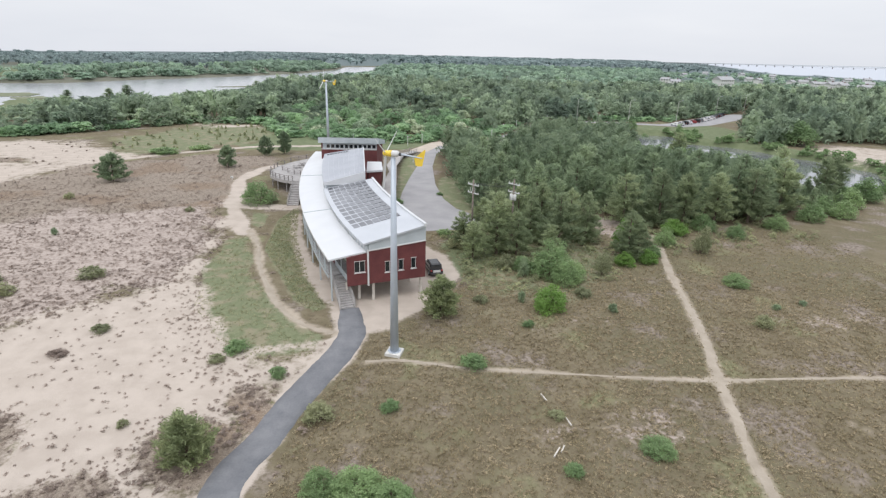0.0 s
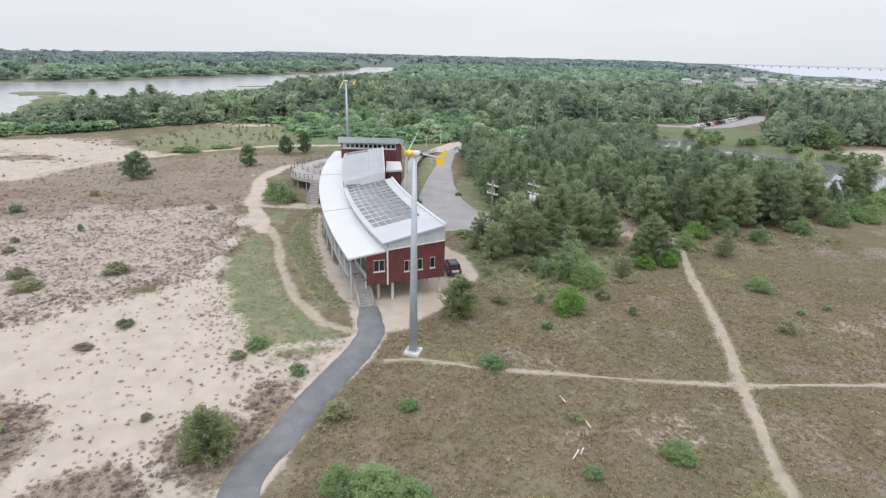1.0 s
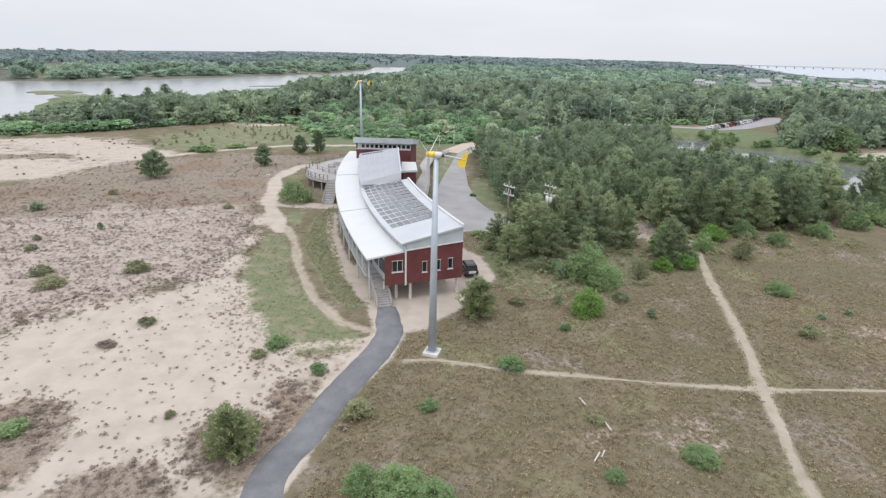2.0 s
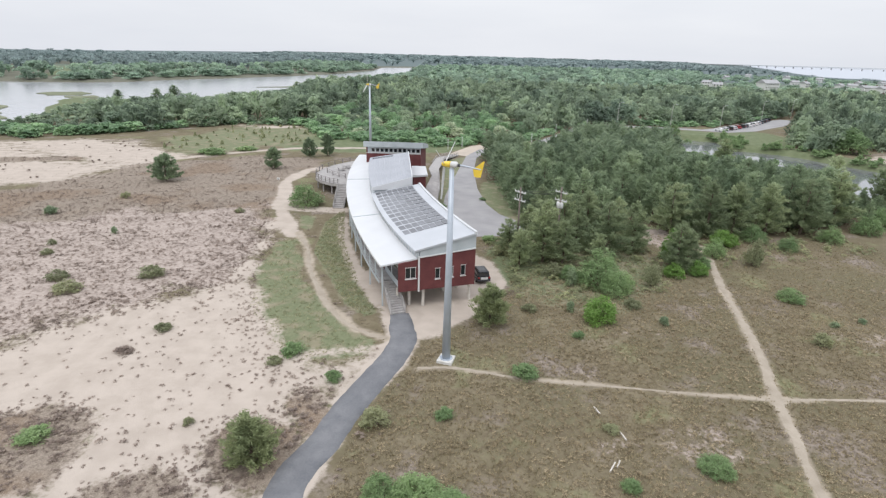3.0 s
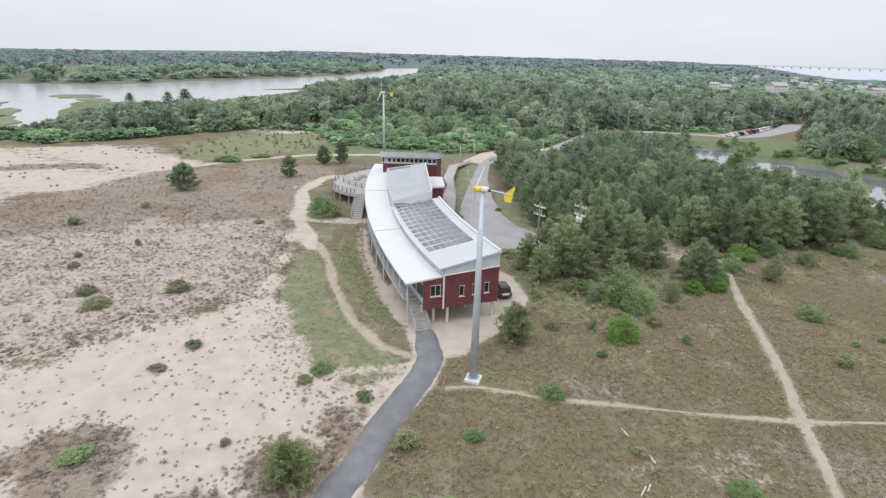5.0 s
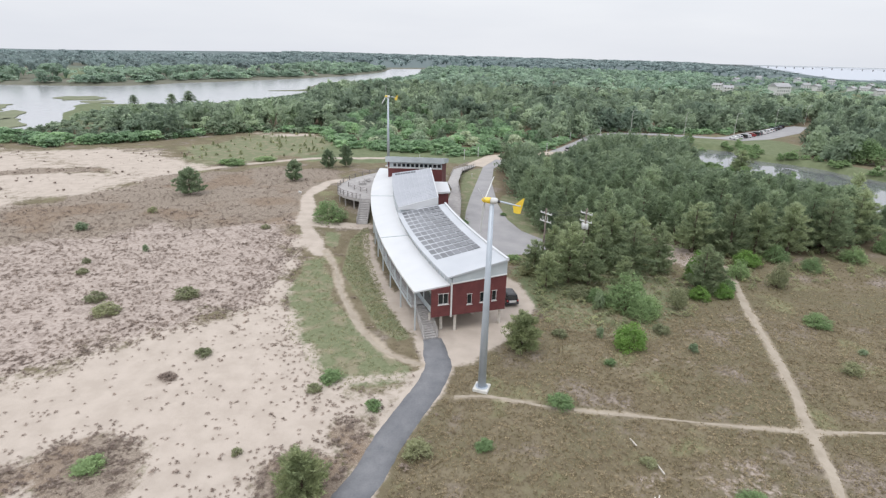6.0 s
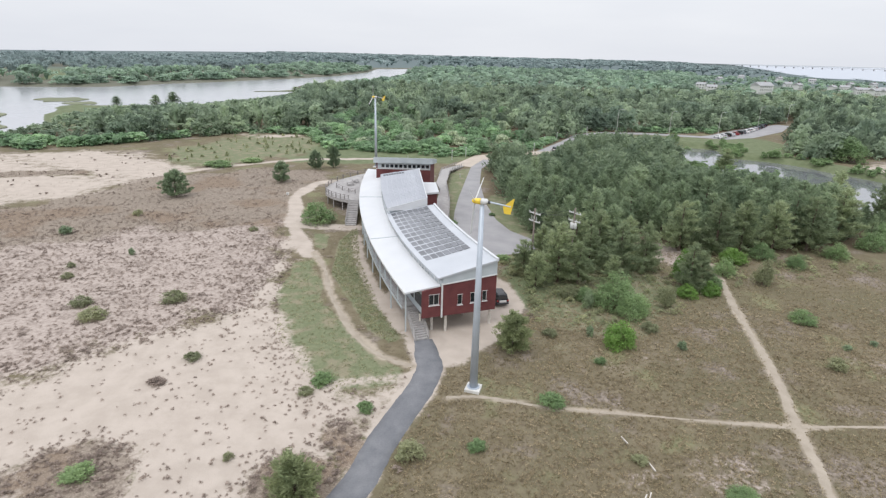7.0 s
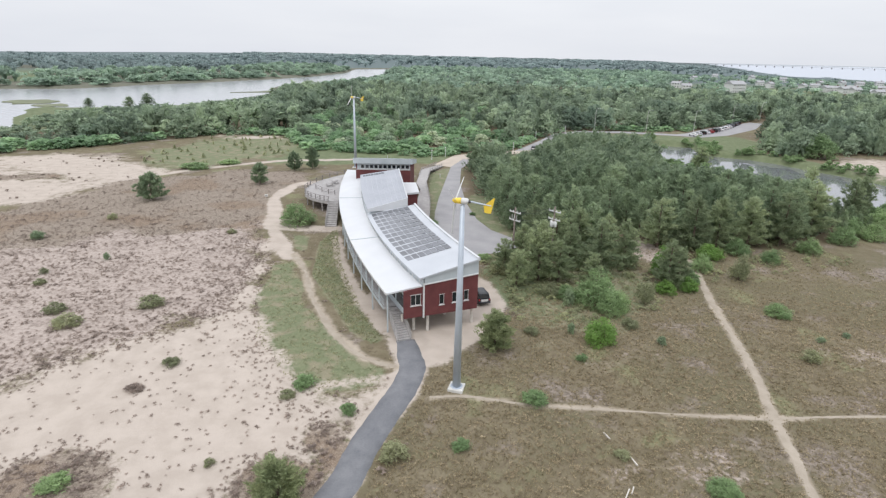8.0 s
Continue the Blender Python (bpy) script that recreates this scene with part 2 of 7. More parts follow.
def ground_material():
    """Sand, dry grass, green grass, dark scrub and forest litter, blended by the sheet's own cover attributes and
    broken up by noise; far off, a painted haze tint.
    """
    m = bpy.data.materials.new("ground_cover")
    m.use_nodes = True
    n, l = m.node_tree.nodes, m.node_tree.links
    b = n["Principled BSDF"]
    b.inputs["Roughness"].default_value = 0.95
    b.inputs["Specular IOR Level"].default_value = 0.15
    co = n.new("ShaderNodeTexCoord")

    def noise_tex(scale, detail=5.0, rough=0.55):
        t = n.new("ShaderNodeTexNoise")
        t.inputs["Scale"].default_value, t.inputs["Detail"].default_value, t.inputs["Roughness"].default_value = scale, detail, rough
        l.new(co.outputs["Object"], t.inputs["Vector"])
        return t.outputs["Fac"]

    def ramp(value, lo, hi):
        r = n.new("ShaderNodeMapRange")
        r.interpolation_type = "SMOOTHSTEP"
        r.inputs["From Min"].default_value, r.inputs["From Max"].default_value = lo, hi
        l.new(value, r.inputs["Value"])
        return r.outputs["Result"]

    def mixed(fac, a, c):
        x = n.new("ShaderNodeMix")
        x.data_type = "RGBA"
        l.new(fac, x.inputs["Factor"])
        for key, v in (("A", a), ("B", c)):
            if isinstance(v, tuple):
                x.inputs[key].default_value = (*v, 1)
            else:
                l.new(v, x.inputs[key])
        return x.outputs["Result"]

    def math_node(op, a, c):
        x = n.new("ShaderNodeMath")
        x.operation = op
        for i, v in enumerate((a, c)):
            if isinstance(v, (int, float)):
                x.inputs[i].default_value = v
            else:
                l.new(v, x.inputs[i])
        return x.outputs[0]

    big, mid_n, fine, grain = noise_tex(0.06), noise_tex(0.45), noise_tex(2.2, 6.0, 0.65), noise_tex(9.0, 6.0, 0.7)
    at = n.new("ShaderNodeAttribute")
    at.attribute_name = "cover"
    sep = n.new("ShaderNodeSeparateColor")
    l.new(at.outputs["Color"], sep.inputs["Color"])
    at2 = n.new("ShaderNodeAttribute")
    at2.attribute_name = "cover_two"
    sep2 = n.new("ShaderNodeSeparateColor")
    l.new(at2.outputs["Color"], sep2.inputs["Color"])
    jitter = math_node("MULTIPLY", math_node("SUBTRACT", math_node("ADD", mid_n, fine), 1.0), 0.75)

    def edge(mask, lo=0.38, hi=0.62):
        return ramp(math_node("ADD", mask, jitter), lo, hi)

    dry = mixed(ramp(mid_n, 0.35, 0.65), (0.154, 0.129, 0.082), (0.206, 0.174, 0.117))
    dry = mixed(ramp(big, 0.42, 0.62), dry, mixed(ramp(fine, 0.35, 0.65), (0.122, 0.113, 0.068), (0.188, 0.161, 0.102)))
    dry = mixed(ramp(fine, 0.48, 0.7), dry, (0.115, 0.09, 0.06))
    dry = mixed(ramp(grain, 0.54, 0.74), dry, (0.255, 0.215, 0.152))
    patch = noise_tex(0.11, 4.0, 0.6)
    dry = mixed(ramp(patch, 0.53, 0.66), dry, mixed(ramp(fine, 0.38, 0.6), (0.14, 0.115, 0.09), (0.29, 0.245, 0.208)))
    dry = mixed(ramp(patch, 0.44, 0.34), dry, mixed(ramp(fine, 0.35, 0.65), (0.155, 0.155, 0.085), (0.24, 0.225, 0.135)))
    heath = mixed(ramp(fine, 0.35, 0.65), (0.21, 0.174, 0.138), (0.305, 0.255, 0.21))
    heath = mixed(ramp(big, 0.5, 0.62), heath, (0.22, 0.165, 0.12))
    heath = mixed(ramp(grain, 0.52, 0.66), heath, (0.37, 0.315, 0.262))
    heath = mixed(ramp(grain, 0.45, 0.36), heath, (0.15, 0.118, 0.088))
    sand = mixed(ramp(mid_n, 0.3, 0.7), (0.42, 0.362, 0.31), (0.485, 0.422, 0.365))
    sand = mixed(ramp(grain, 0.6, 0.85), sand, (0.385, 0.33, 0.28))
    bare = mixed(ramp(fine, 0.38, 0.6), (0.345, 0.287, 0.253), (0.435, 0.37, 0.326))
    bare = mixed(ramp(mid_n, 0.46, 0.62), bare, mixed(ramp(fine, 0.42, 0.58), (0.27, 0.222, 0.193), (0.38, 0.32, 0.28)))
    green = mixed(ramp(fine, 0.3, 0.7), (0.142, 0.163, 0.09), (0.202, 0.216, 0.13))
    green = mixed(ramp(mid_n, 0.45, 0.65), green, (0.25, 0.225, 0.155))
    trail = mixed(ramp(mid_n, 0.3, 0.7), (0.33, 0.28, 0.22), (0.42, 0.36, 0.29))
    at3 = n.new("ShaderNodeAttribute")
    at3.attribute_name = "cover_three"
    sep3 = n.new("ShaderNodeSeparateColor")
    l.new(at3.outputs["Color"], sep3.inputs["Color"])
    reeds = mixed(ramp(mid_n, 0.3, 0.7), (0.125, 0.13, 0.1), (0.175, 0.17, 0.13))
    litter = mixed(ramp(fine, 0.3, 0.7), (0.1, 0.085, 0.055), (0.17, 0.13, 0.09))
    lush = mixed(ramp(mid_n, 0.3, 0.7), (0.125, 0.152, 0.082), (0.172, 0.195, 0.112))
    colour = mixed(edge(sep2.outputs["Red"]), dry, heath)
    colour = mixed(edge(sep2.outputs["Green"]), colour, litter)
    colour = mixed(edge(sep.outputs["Blue"]), colour, bare)
    colour = mixed(edge(sep.outputs["Green"]), colour, green)
    colour = mixed(edge(sep2.outputs["Blue"]), colour, lush)
    # Distance haze painted on: the far ground turns blue-grey.
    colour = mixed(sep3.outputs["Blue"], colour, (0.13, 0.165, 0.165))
    colour = mixed(edge(sep3.outputs["Green"]), colour, reeds)
    colour = mixed(edge(sep.outputs["Red"], 0.3, 0.7), colour, sand)
    colour = mixed(ramp(math_node("ADD", sep3.outputs["Red"], math_node("MULTIPLY", jitter, 0.45)), 0.25, 0.75), colour, trail)
    l.new(colour, b.inputs["Base Color"])
    bp = n.new("ShaderNodeBump")
    bp.inputs["Strength"].default_value, bp.inputs["Distance"].default_value = 0.6, 0.06
    l.new(math_node("ADD", fine, grain), bp.inputs["Height"])
    l.new(bp.outputs["Normal"], b.inputs["Normal"])
    return m


M_GROUND = ground_material()


# ---- mesh helpers ----
def part(name, bm, mat, parent=None, label="", smooth=False):
    me = bpy.data.meshes.new(name)
    bm.to_mesh(me)
    bm.free()
    me.materials.append(mat)
    if smooth:
        me.polygons.foreach_set("use_smooth", [True] * len(me.polygons))
    ob = new(name, me)
    if parent is not None:
        ob.parent = parent
    if label:
        ob["label"] = label
    return ob


def shared(name, me, parent, m=None):
    ob = new(name, me)
    ob.parent = parent
    if m is not None:
        ob.matrix_local = m
    return ob


def thing(name, label, category, at=(0, 0, 0), turn=0.0, group="", kind=""):
    ob = new(name)
    ob.empty_display_size = 0.2
    ob.matrix_world = pose(*at, 0, 0, turn)
    return tagged(ob, label, category, group, kind)


def box(bm, x0, x1, y0, y1, z0, z1, m=None, bevel=0.0):
    vs = [bm.verts.new((x, y, z)) for z in (z0, z1) for y in (y0, y1) for x in (x0, x1)]
    fs = [bm.faces.new([vs[i] for i in q]) for q in ((0, 2, 3, 1), (4, 5, 7, 6), (0, 1, 5, 4), (2, 6, 7, 3), (0, 4, 6, 2), (1, 3, 7, 5))]
    if bevel:
        es = list({e for f in fs for e in f.edges})
        r = bmesh.ops.bevel(bm, geom=es, offset=bevel, segments=1, affect="EDGES")
        vs = list({v for f in r["faces"] for v in f.verts} | {v for v in vs if v.is_valid})
    if m is not None:
        bmesh.ops.transform(bm, matrix=m, verts=[v for v in vs if v.is_valid])
    return bm


def boxes(*rows, m=None, bevel=0.0):
    bm = bmesh.new()
    for r in rows:
        box(bm, *r, m=m, bevel=bevel)
    return bm


def tube(bm, points, radii, sides=8, cap=True):
    """A tapered tube along points."""
    points = [Vector(p) for p in points]
    rings = []
    for i, p in enumerate(points):
        d = (points[min(i + 1, len(points) - 1)] - points[max(i - 1, 0)]).normalized()
        q = d.to_track_quat("Z", "Y")
        rings.append([bm.verts.new(p + q @ Vector((math.cos(a) * radii[i], math.sin(a) * radii[i], 0))) for a in (2 * math.pi * k / sides for k in range(sides))])
    for a, c in zip(rings, rings[1:]):
        for k in range(sides):
            bm.faces.new((a[k], a[(k + 1) % sides], c[(k + 1) % sides], c[k]))
    if cap:
        bm.faces.new(rings[0][::-1])
        bm.faces.new(rings[-1])
    return bm


def tubes(*rows, sides=8):
    bm = bmesh.new()
    for pts, radii in rows:
        tube(bm, pts, radii, sides)
    return bm


def prism(bm, outline, z0, z1):
    """An upright prism over a plan outline (counter-clockwise); z0 and z1 are numbers or one height a corner."""
    k = len(outline)
    z0 = [z0] * k if isinstance(z0, (int, float)) else z0
    z1 = [z1] * k if isinstance(z1, (int, float)) else z1
    lo = [bm.verts.new((x, y, z)) for (x, y), z in zip(outline, z0)]
    hi = [bm.verts.new((x, y, z)) for (x, y), z in zip(outline, z1)]
    bm.faces.new(lo[::-1])
    bm.faces.new(hi)
    for i in range(k):
        j = (i + 1) % k
        bm.faces.new((lo[i], lo[j], hi[j], hi[i]))
    return bm


def slab(name, outline, z0, z1, mat, parent=None, label=""):
    bm = prism(bmesh.new(), outline, z0, z1)
    bmesh.ops.recalc_face_normals(bm, faces=bm.faces)
    return part(name, bm, mat, parent, label)


def strip_slab(near, far, near_z, far_z, thick, overhang=0.0):
    """A curved slab between two rows of plan points with their heights: a roof or a deck."""
    bm = bmesh.new()
    rows = []
    for (a, c, za, zc) in zip(near, far, near_z, far_z):
        rows.append([bm.verts.new((*a, za)), bm.verts.new((*c, zc)), bm.verts.new((*a, za - thick)), bm.verts.new((*c, zc - thick))])
    for p, q in zip(rows, rows[1:]):
        bm.faces.new((p[0], p[1], q[1], q[0]))
        bm.faces.new((p[2], q[2], q[3], p[3]))
        bm.faces.new((p[0], q[0], q[2], p[2]))
        bm.faces.new((p[1], p[3], q[3], q[1]))
    for r, flip in ((rows[0], False), (rows[-1], True)):
        f = (r[0], r[2], r[3], r[1])
        bm.faces.new(f[::-1] if flip else f)
    bmesh.ops.recalc_face_normals(bm, faces=bm.faces)
    return bm


def mesh_from(name, verts, faces, mat):
    """A mesh from arrays of vertices and of triangles or quads."""
    me = bpy.data.meshes.new(name)
    verts, faces = np.asarray(verts, np.float32), np.asarray(faces, np.int32)
    k = faces.shape[1]
    me.vertices.add(len(verts))
    me.vertices.foreach_set("co", verts.ravel())
    me.loops.add(faces.size)
    me.loops.foreach_set("vertex_index", faces.ravel())
    me.polygons.add(len(faces))
    me.polygons.foreach_set("loop_start", np.arange(0, faces.size, k, dtype=np.int32))
    me.polygons.foreach_set("loop_total", np.full(len(faces), k, np.int32))
    me.update(calc_edges=True)
    me.materials.append(mat)
    return me


# ---- the lie of the land ----
def step(x, a, b):
    s = np.clip((np.asarray(x, float) - a) / (b - a), 0, 1)
    return s * s * (3 - 2 * s)


def inside(x, y, poly):
    """Signed distance to a polygon, positive inside."""
    x, y = np.asarray(x, float), np.asarray(y, float)
    d, odd = np.full(x.shape, 1e9), np.zeros(x.shape, bool)
    for (ax, ay), (bx, by) in zip(poly, poly[1:] + poly[:1]):
        ex, ey = bx - ax, by - ay
        t = np.clip(((x - ax) * ex + (y - ay) * ey) / (ex * ex + ey * ey), 0, 1)
        d = np.minimum(d, np.hypot(x - ax - t * ex, y - ay - t * ey))
        if ey:
            odd ^= ((ay > y) != (by > y)) & (x < ex * (y - ay) / ey + ax)
    return np.where(odd, d, -d)


def along(x, y, line):
    """Distance to a polyline."""
    x, y = np.asarray(x, float), np.asarray(y, float)
    d = np.full(x.shape, 1e9)
    for (ax, ay), (bx, by) in zip(line, line[1:]):
        ex, ey = bx - ax, by - ay
        t = np.clip(((x - ax) * ex + (y - ay) * ey) / (ex * ex + ey * ey), 0, 1)
        d = np.minimum(d, np.hypot(x - ax - t * ex, y - ay - t * ey))
    return d


WATER_Z = -1.6
RIVER = [(-188, 193), (-192, 210), (-193, 227), (-195, 240), (-206, 257), (-225, 283), (-232, 303), (-247, 322), (-236, 333), (-220, 330), (-205, 334), (-188, 337), (-176, 352), (-152, 402), (-140, 461), (-152, 480), (-178, 560), (-172, 632), (-146, 616), (-122, 610), (-112, 660), (-107, 765), (-116, 990), (-134, 1250), (-195, 1200),
         (-178, 990), (-190, 836), (-222, 717), (-252, 649), (-272, 598), (-295, 559), (-304, 523), (-320, 486), (-338, 478), (-360, 468), (-384, 462), (-408, 456), (-470, 380), (-520, 250), (-400, 60), (-215, 180)]
POND_A = [(75, 231), (81, 240), (93, 236), (91, 216), (104, 209), (110, 202), (114, 192), (120, 182), (126, 165), (110, 138), (90, 129), (81, 137), (88, 160), (86, 175), (80, 180), (73, 184), (68, 192), (67, 206)]
BAY = [(1950, 4700), (1210, 2570), (918, 1771), (770, 1330), (830, 1290), (806, 1112), (790, 960), (1200, 820), (2200, 500), (4700, 400), (4700, 4700)]
MARSHES = [[(-281, 311), (-278, 316), (-267, 303), (-257, 287), (-262, 284), (-275, 296)], [(-251, 274), (-253, 289), (-240, 280), (-231, 260), (-227, 248), (-236, 252)],
           [(-224, 243), (-229, 258), (-218, 252), (-206, 238), (-201, 219), (-210, 224)], [(-284, 362), (-288, 375), (-272, 383), (-257, 374), (-257, 358), (-272, 350)], [(-258, 349), (-245, 360), (-233, 345), (-244, 336)],
           [(-189, 485), (-173, 503), (-162, 523), (-156, 502), (-172, 492)]]
FAR_FIELD = [(-600, 745), (-650, 830), (-585, 834), (-438, 626), (-396, 540), (-412, 530), (-462, 618), (-520, 690)]
TOWN_FIELD = [(293, 484), (300, 505), (327, 560), (375, 570), (335, 490)]
MEADOW = [(-188, 200), (-197, 240), (-227, 283), (-250, 322), (-236, 331), (-222, 326), (-190, 331), (-186, 300), (-192, 270), (-184, 240)]


def land(x, y):
    """Height of the ground."""
    x, y = np.asarray(x, float), np.asarray(y, float)
    z = -0.9 + 1.3 * step(y, 36, 62) + 0.06 * (1 - step(y, 68, 84)) * np.sin(x * 0.31 + 1.1 * np.sin(y * 0.17)) * np.cos(y * 0.27)
    z = z - 34 * step(y, 1300, 4600) * step(-x / np.maximum(np.abs(y), 1.0), 0.3, 0.85)
    for poly, soft in ((RIVER, 10.0), (POND_A, 4.0), (BAY, 25.0)):
        d = inside(x, y, poly)
        z = z + (-3.2 - z) * step(d, -soft, soft * 0.35)
    return z


def land_z(x, y):
    return float(land(np.array([x]), np.array([y]))[0])

# ---- cover of the ground ----
SAND_NEAR = [(-52, 50), (-42, 59.5), (-32, 70), (-30, 66), (-24, 55), (-21.5, 50.6), (-17, 49.6), (-12.8, 51), (-13.2, 46), (-15.8, 38), (-18, 26), (-48, 22), (-75, 36)]
BARE = [(-84, 88), (-66, 101), (-48, 105), (-43, 108), (-38, 96), (-33, 86), (-33, 80), (-31, 70), (-42, 60), (-53, 50), (-75, 36), (-125, 55)]
HEATH = [(-98, 112), (-90, 143), (-62, 161), (-43, 156), (-47, 129), (-42, 108), (-36, 92), (-50, 80), (-70, 70), (-120, 45), (-160, 100)]
SAND_FAR = [(-141, 172), (-128, 182), (-110, 180), (-98, 170), (-89, 160), (-85, 153), (-87, 145), (-91, 129), (-98, 117), (-103, 106), (-125, 85), (-220, 110), (-220, 168)]
GREEN_FAR = [(-107, 185), (-95, 227), (-65, 228), (-55, 187), (-73, 169), (-85, 159), (-93, 158)]
GREEN_PATCH = [(-34, 85), (-31, 86.4), (-25.6, 72), (-18.9, 60.7), (-14.8, 56.3), (-12, 54.5), (-12, 52), (-15.6, 50), (-19, 50), (-23.4, 54), (-28.2, 61), (-32.1, 71)]
GREEN_STRIP = [(-29, 97), (-27.6, 107), (-22.8, 86), (-17, 69), (-13.4, 61.2), (-14.2, 59.4), (-17.6, 62.6), (-22.2, 72.2), (-26.7, 81)]
GREEN_ISLE = [(-35, 101.6), (-31.6, 100.4), (-30.2, 92), (-32.4, 93)]
APRON = [(-8.6, 55), (-5, 56.4), (-2.2, 60.2), (0.9, 66.4), (2.3, 71), (1.5, 80), (-4, 86), (-16, 84), (-17, 72), (-12.4, 61.5)]
GREEN_SIDE = [(2.6, 66), (6, 61), (12, 63), (20, 67), (26, 76), (25, 92), (4, 94), (0, 92), (2.5, 80)]
GREEN_WALK = [(-11.4, 163), (-4, 173), (-6.8, 150), (-7.6, 135), (-8.6, 112), (-9.4, 109), (-10.6, 134)]
GREEN_DRIVE = [(-1.6, 116), (0.6, 112), (3, 106), (7, 101), (14, 98), (10, 104), (8, 120), (3, 140), (-1, 136)]
LAWN_ROAD = [(28, 206), (58, 196), (66, 214), (74, 238), (84, 244), (126, 258), (120, 264), (104, 256), (74, 263), (58, 261), (46, 250), (33, 216)]
LUSH = [(-62, 172), (-30, 172), (-12, 178), (-2, 192), (-12, 200), (-60, 205)]
LAWN = [(80, 244), (100, 252), (114, 258), (124, 256), (126, 242), (118, 226), (109, 207), (98, 213), (95, 226), (96, 239), (84, 243)]
SAND_RIGHT = [(122, 194), (124, 182), (127, 168), (150, 171), (160, 198), (148, 207), (134, 203)]
LOOP = [(-11.3, 54.9), (-15.4, 57), (-19.6, 62.1), (-25.2, 74), (-28.1, 82.7), (-31.9, 90.5)]
LOOP_WIDE = [(-32.5, 89), (-36.5, 97), (-40.5, 107), (-43.5, 119), (-46.4, 128), (-45.5, 143), (-36, 151)]
LOOP_DECK = [(-40, 106), (-33.6, 105.5), (-28, 105.5)]
WALL_FOOT = [(-13.2, 63), (-17.2, 71), (-20.5, 79), (-23.3, 87), (-26.5, 100)]
TRAIL_ACROSS = [(-7.3, 49.8), (-3.5, 50.1), (3.1, 48.9), (12.2, 48.5), (20.5, 47.9), (26, 47.7), (32.4, 48.3), (45, 48.8), (70, 50)]
TRAIL_DOWN = [(36, 92), (34.6, 84), (32.4, 74.6), (30.4, 63.4), (28.8, 54.6), (27.2, 48), (26.2, 42.5), (24.9, 36), (23.8, 26)]
TRAIL_FAR = [(-95, 140), (-88.7, 146.6), (-79, 159), (-69, 168), (-58, 176), (-37, 181)]
TRAIL_WEST = [(-24, 49), (-19, 51), (-15, 52.3), (-11, 53)]
PATH_MID = [(-12, 20), (-15.3, 32), (-13.9, 38.6), (-12.4, 44.5), (-10.5, 49.8), (-9.4, 54.2), (-9.9, 57.5), (-10.6, 60.9)]
PINES = [(7, 104), (5, 120), (1.5, 138), (0.5, 170), (4, 190), (16, 197), (22, 200), (33, 222), (42, 244), (56, 255), (82, 255), (82, 240), (64, 226), (62, 190), (73, 178), (92, 170), (92, 150), (86, 132), (84, 112),
         (57, 103), (42, 101), (31, 96), (20, 97), (12, 100)]
WOODS_RIGHT = [(128, 248), (116, 222), (110, 209), (116, 206), (130, 210), (150, 214), (200, 205), (420, 230), (420, 420), (190, 345), (168, 312), (142, 268)]
EDGE_X = [-900, -190, -149, -130, -100, -73, -57, -30, -14, 0, 14, 30, 40, 60, 110, 165, 200, 900]
EDGE_Y = [120, 190, 180, 195, 228, 233, 200, 194, 190, 199, 204, 232, 254, 268, 277, 326, 340, 300]
ROAD_WEST = [(-2.5, 92), (-5.2, 97), (-8.0, 104), (-8.6, 112), (-8.6, 120.3), (-8.0, 133), (-6.8, 150), (-5.2, 172), (-1.2, 186), (2.5, 186), (-2.0, 170), (-2.7, 150), (-1.6, 128.7), (0.3, 114.8), (2.8, 107.2), (7.2, 101.5), (7, 97), (3.5, 93.5)]
ROAD_PALE = [(-10.5, 175), (-5.2, 172.2), (-1.2, 186.2), (2.6, 186.2), (16, 199), (26, 202), (24, 208), (8, 202), (-4, 193)]
ROAD_FAR = [(24, 202), (29, 213), (38, 233), (46, 252), (58, 262), (74, 264), (99, 258), (106, 255), (122, 264), (148, 291), (166, 319), (161, 323), (140, 305), (120, 286), (104, 268), (98, 264), (74, 270), (54, 268), (40, 255), (31, 233), (23, 216), (18, 206)]


def grow(start, end, first, factor, most):
    """Grid lines from start outwards to end, ever wider apart."""
    out, s, way = [], first, 1 if end > start else -1
    p = start
    while (end - p) * way > 0:
        s = min(s * factor, most(abs(p)))
        p += way * s
        out.append(p)
    return out


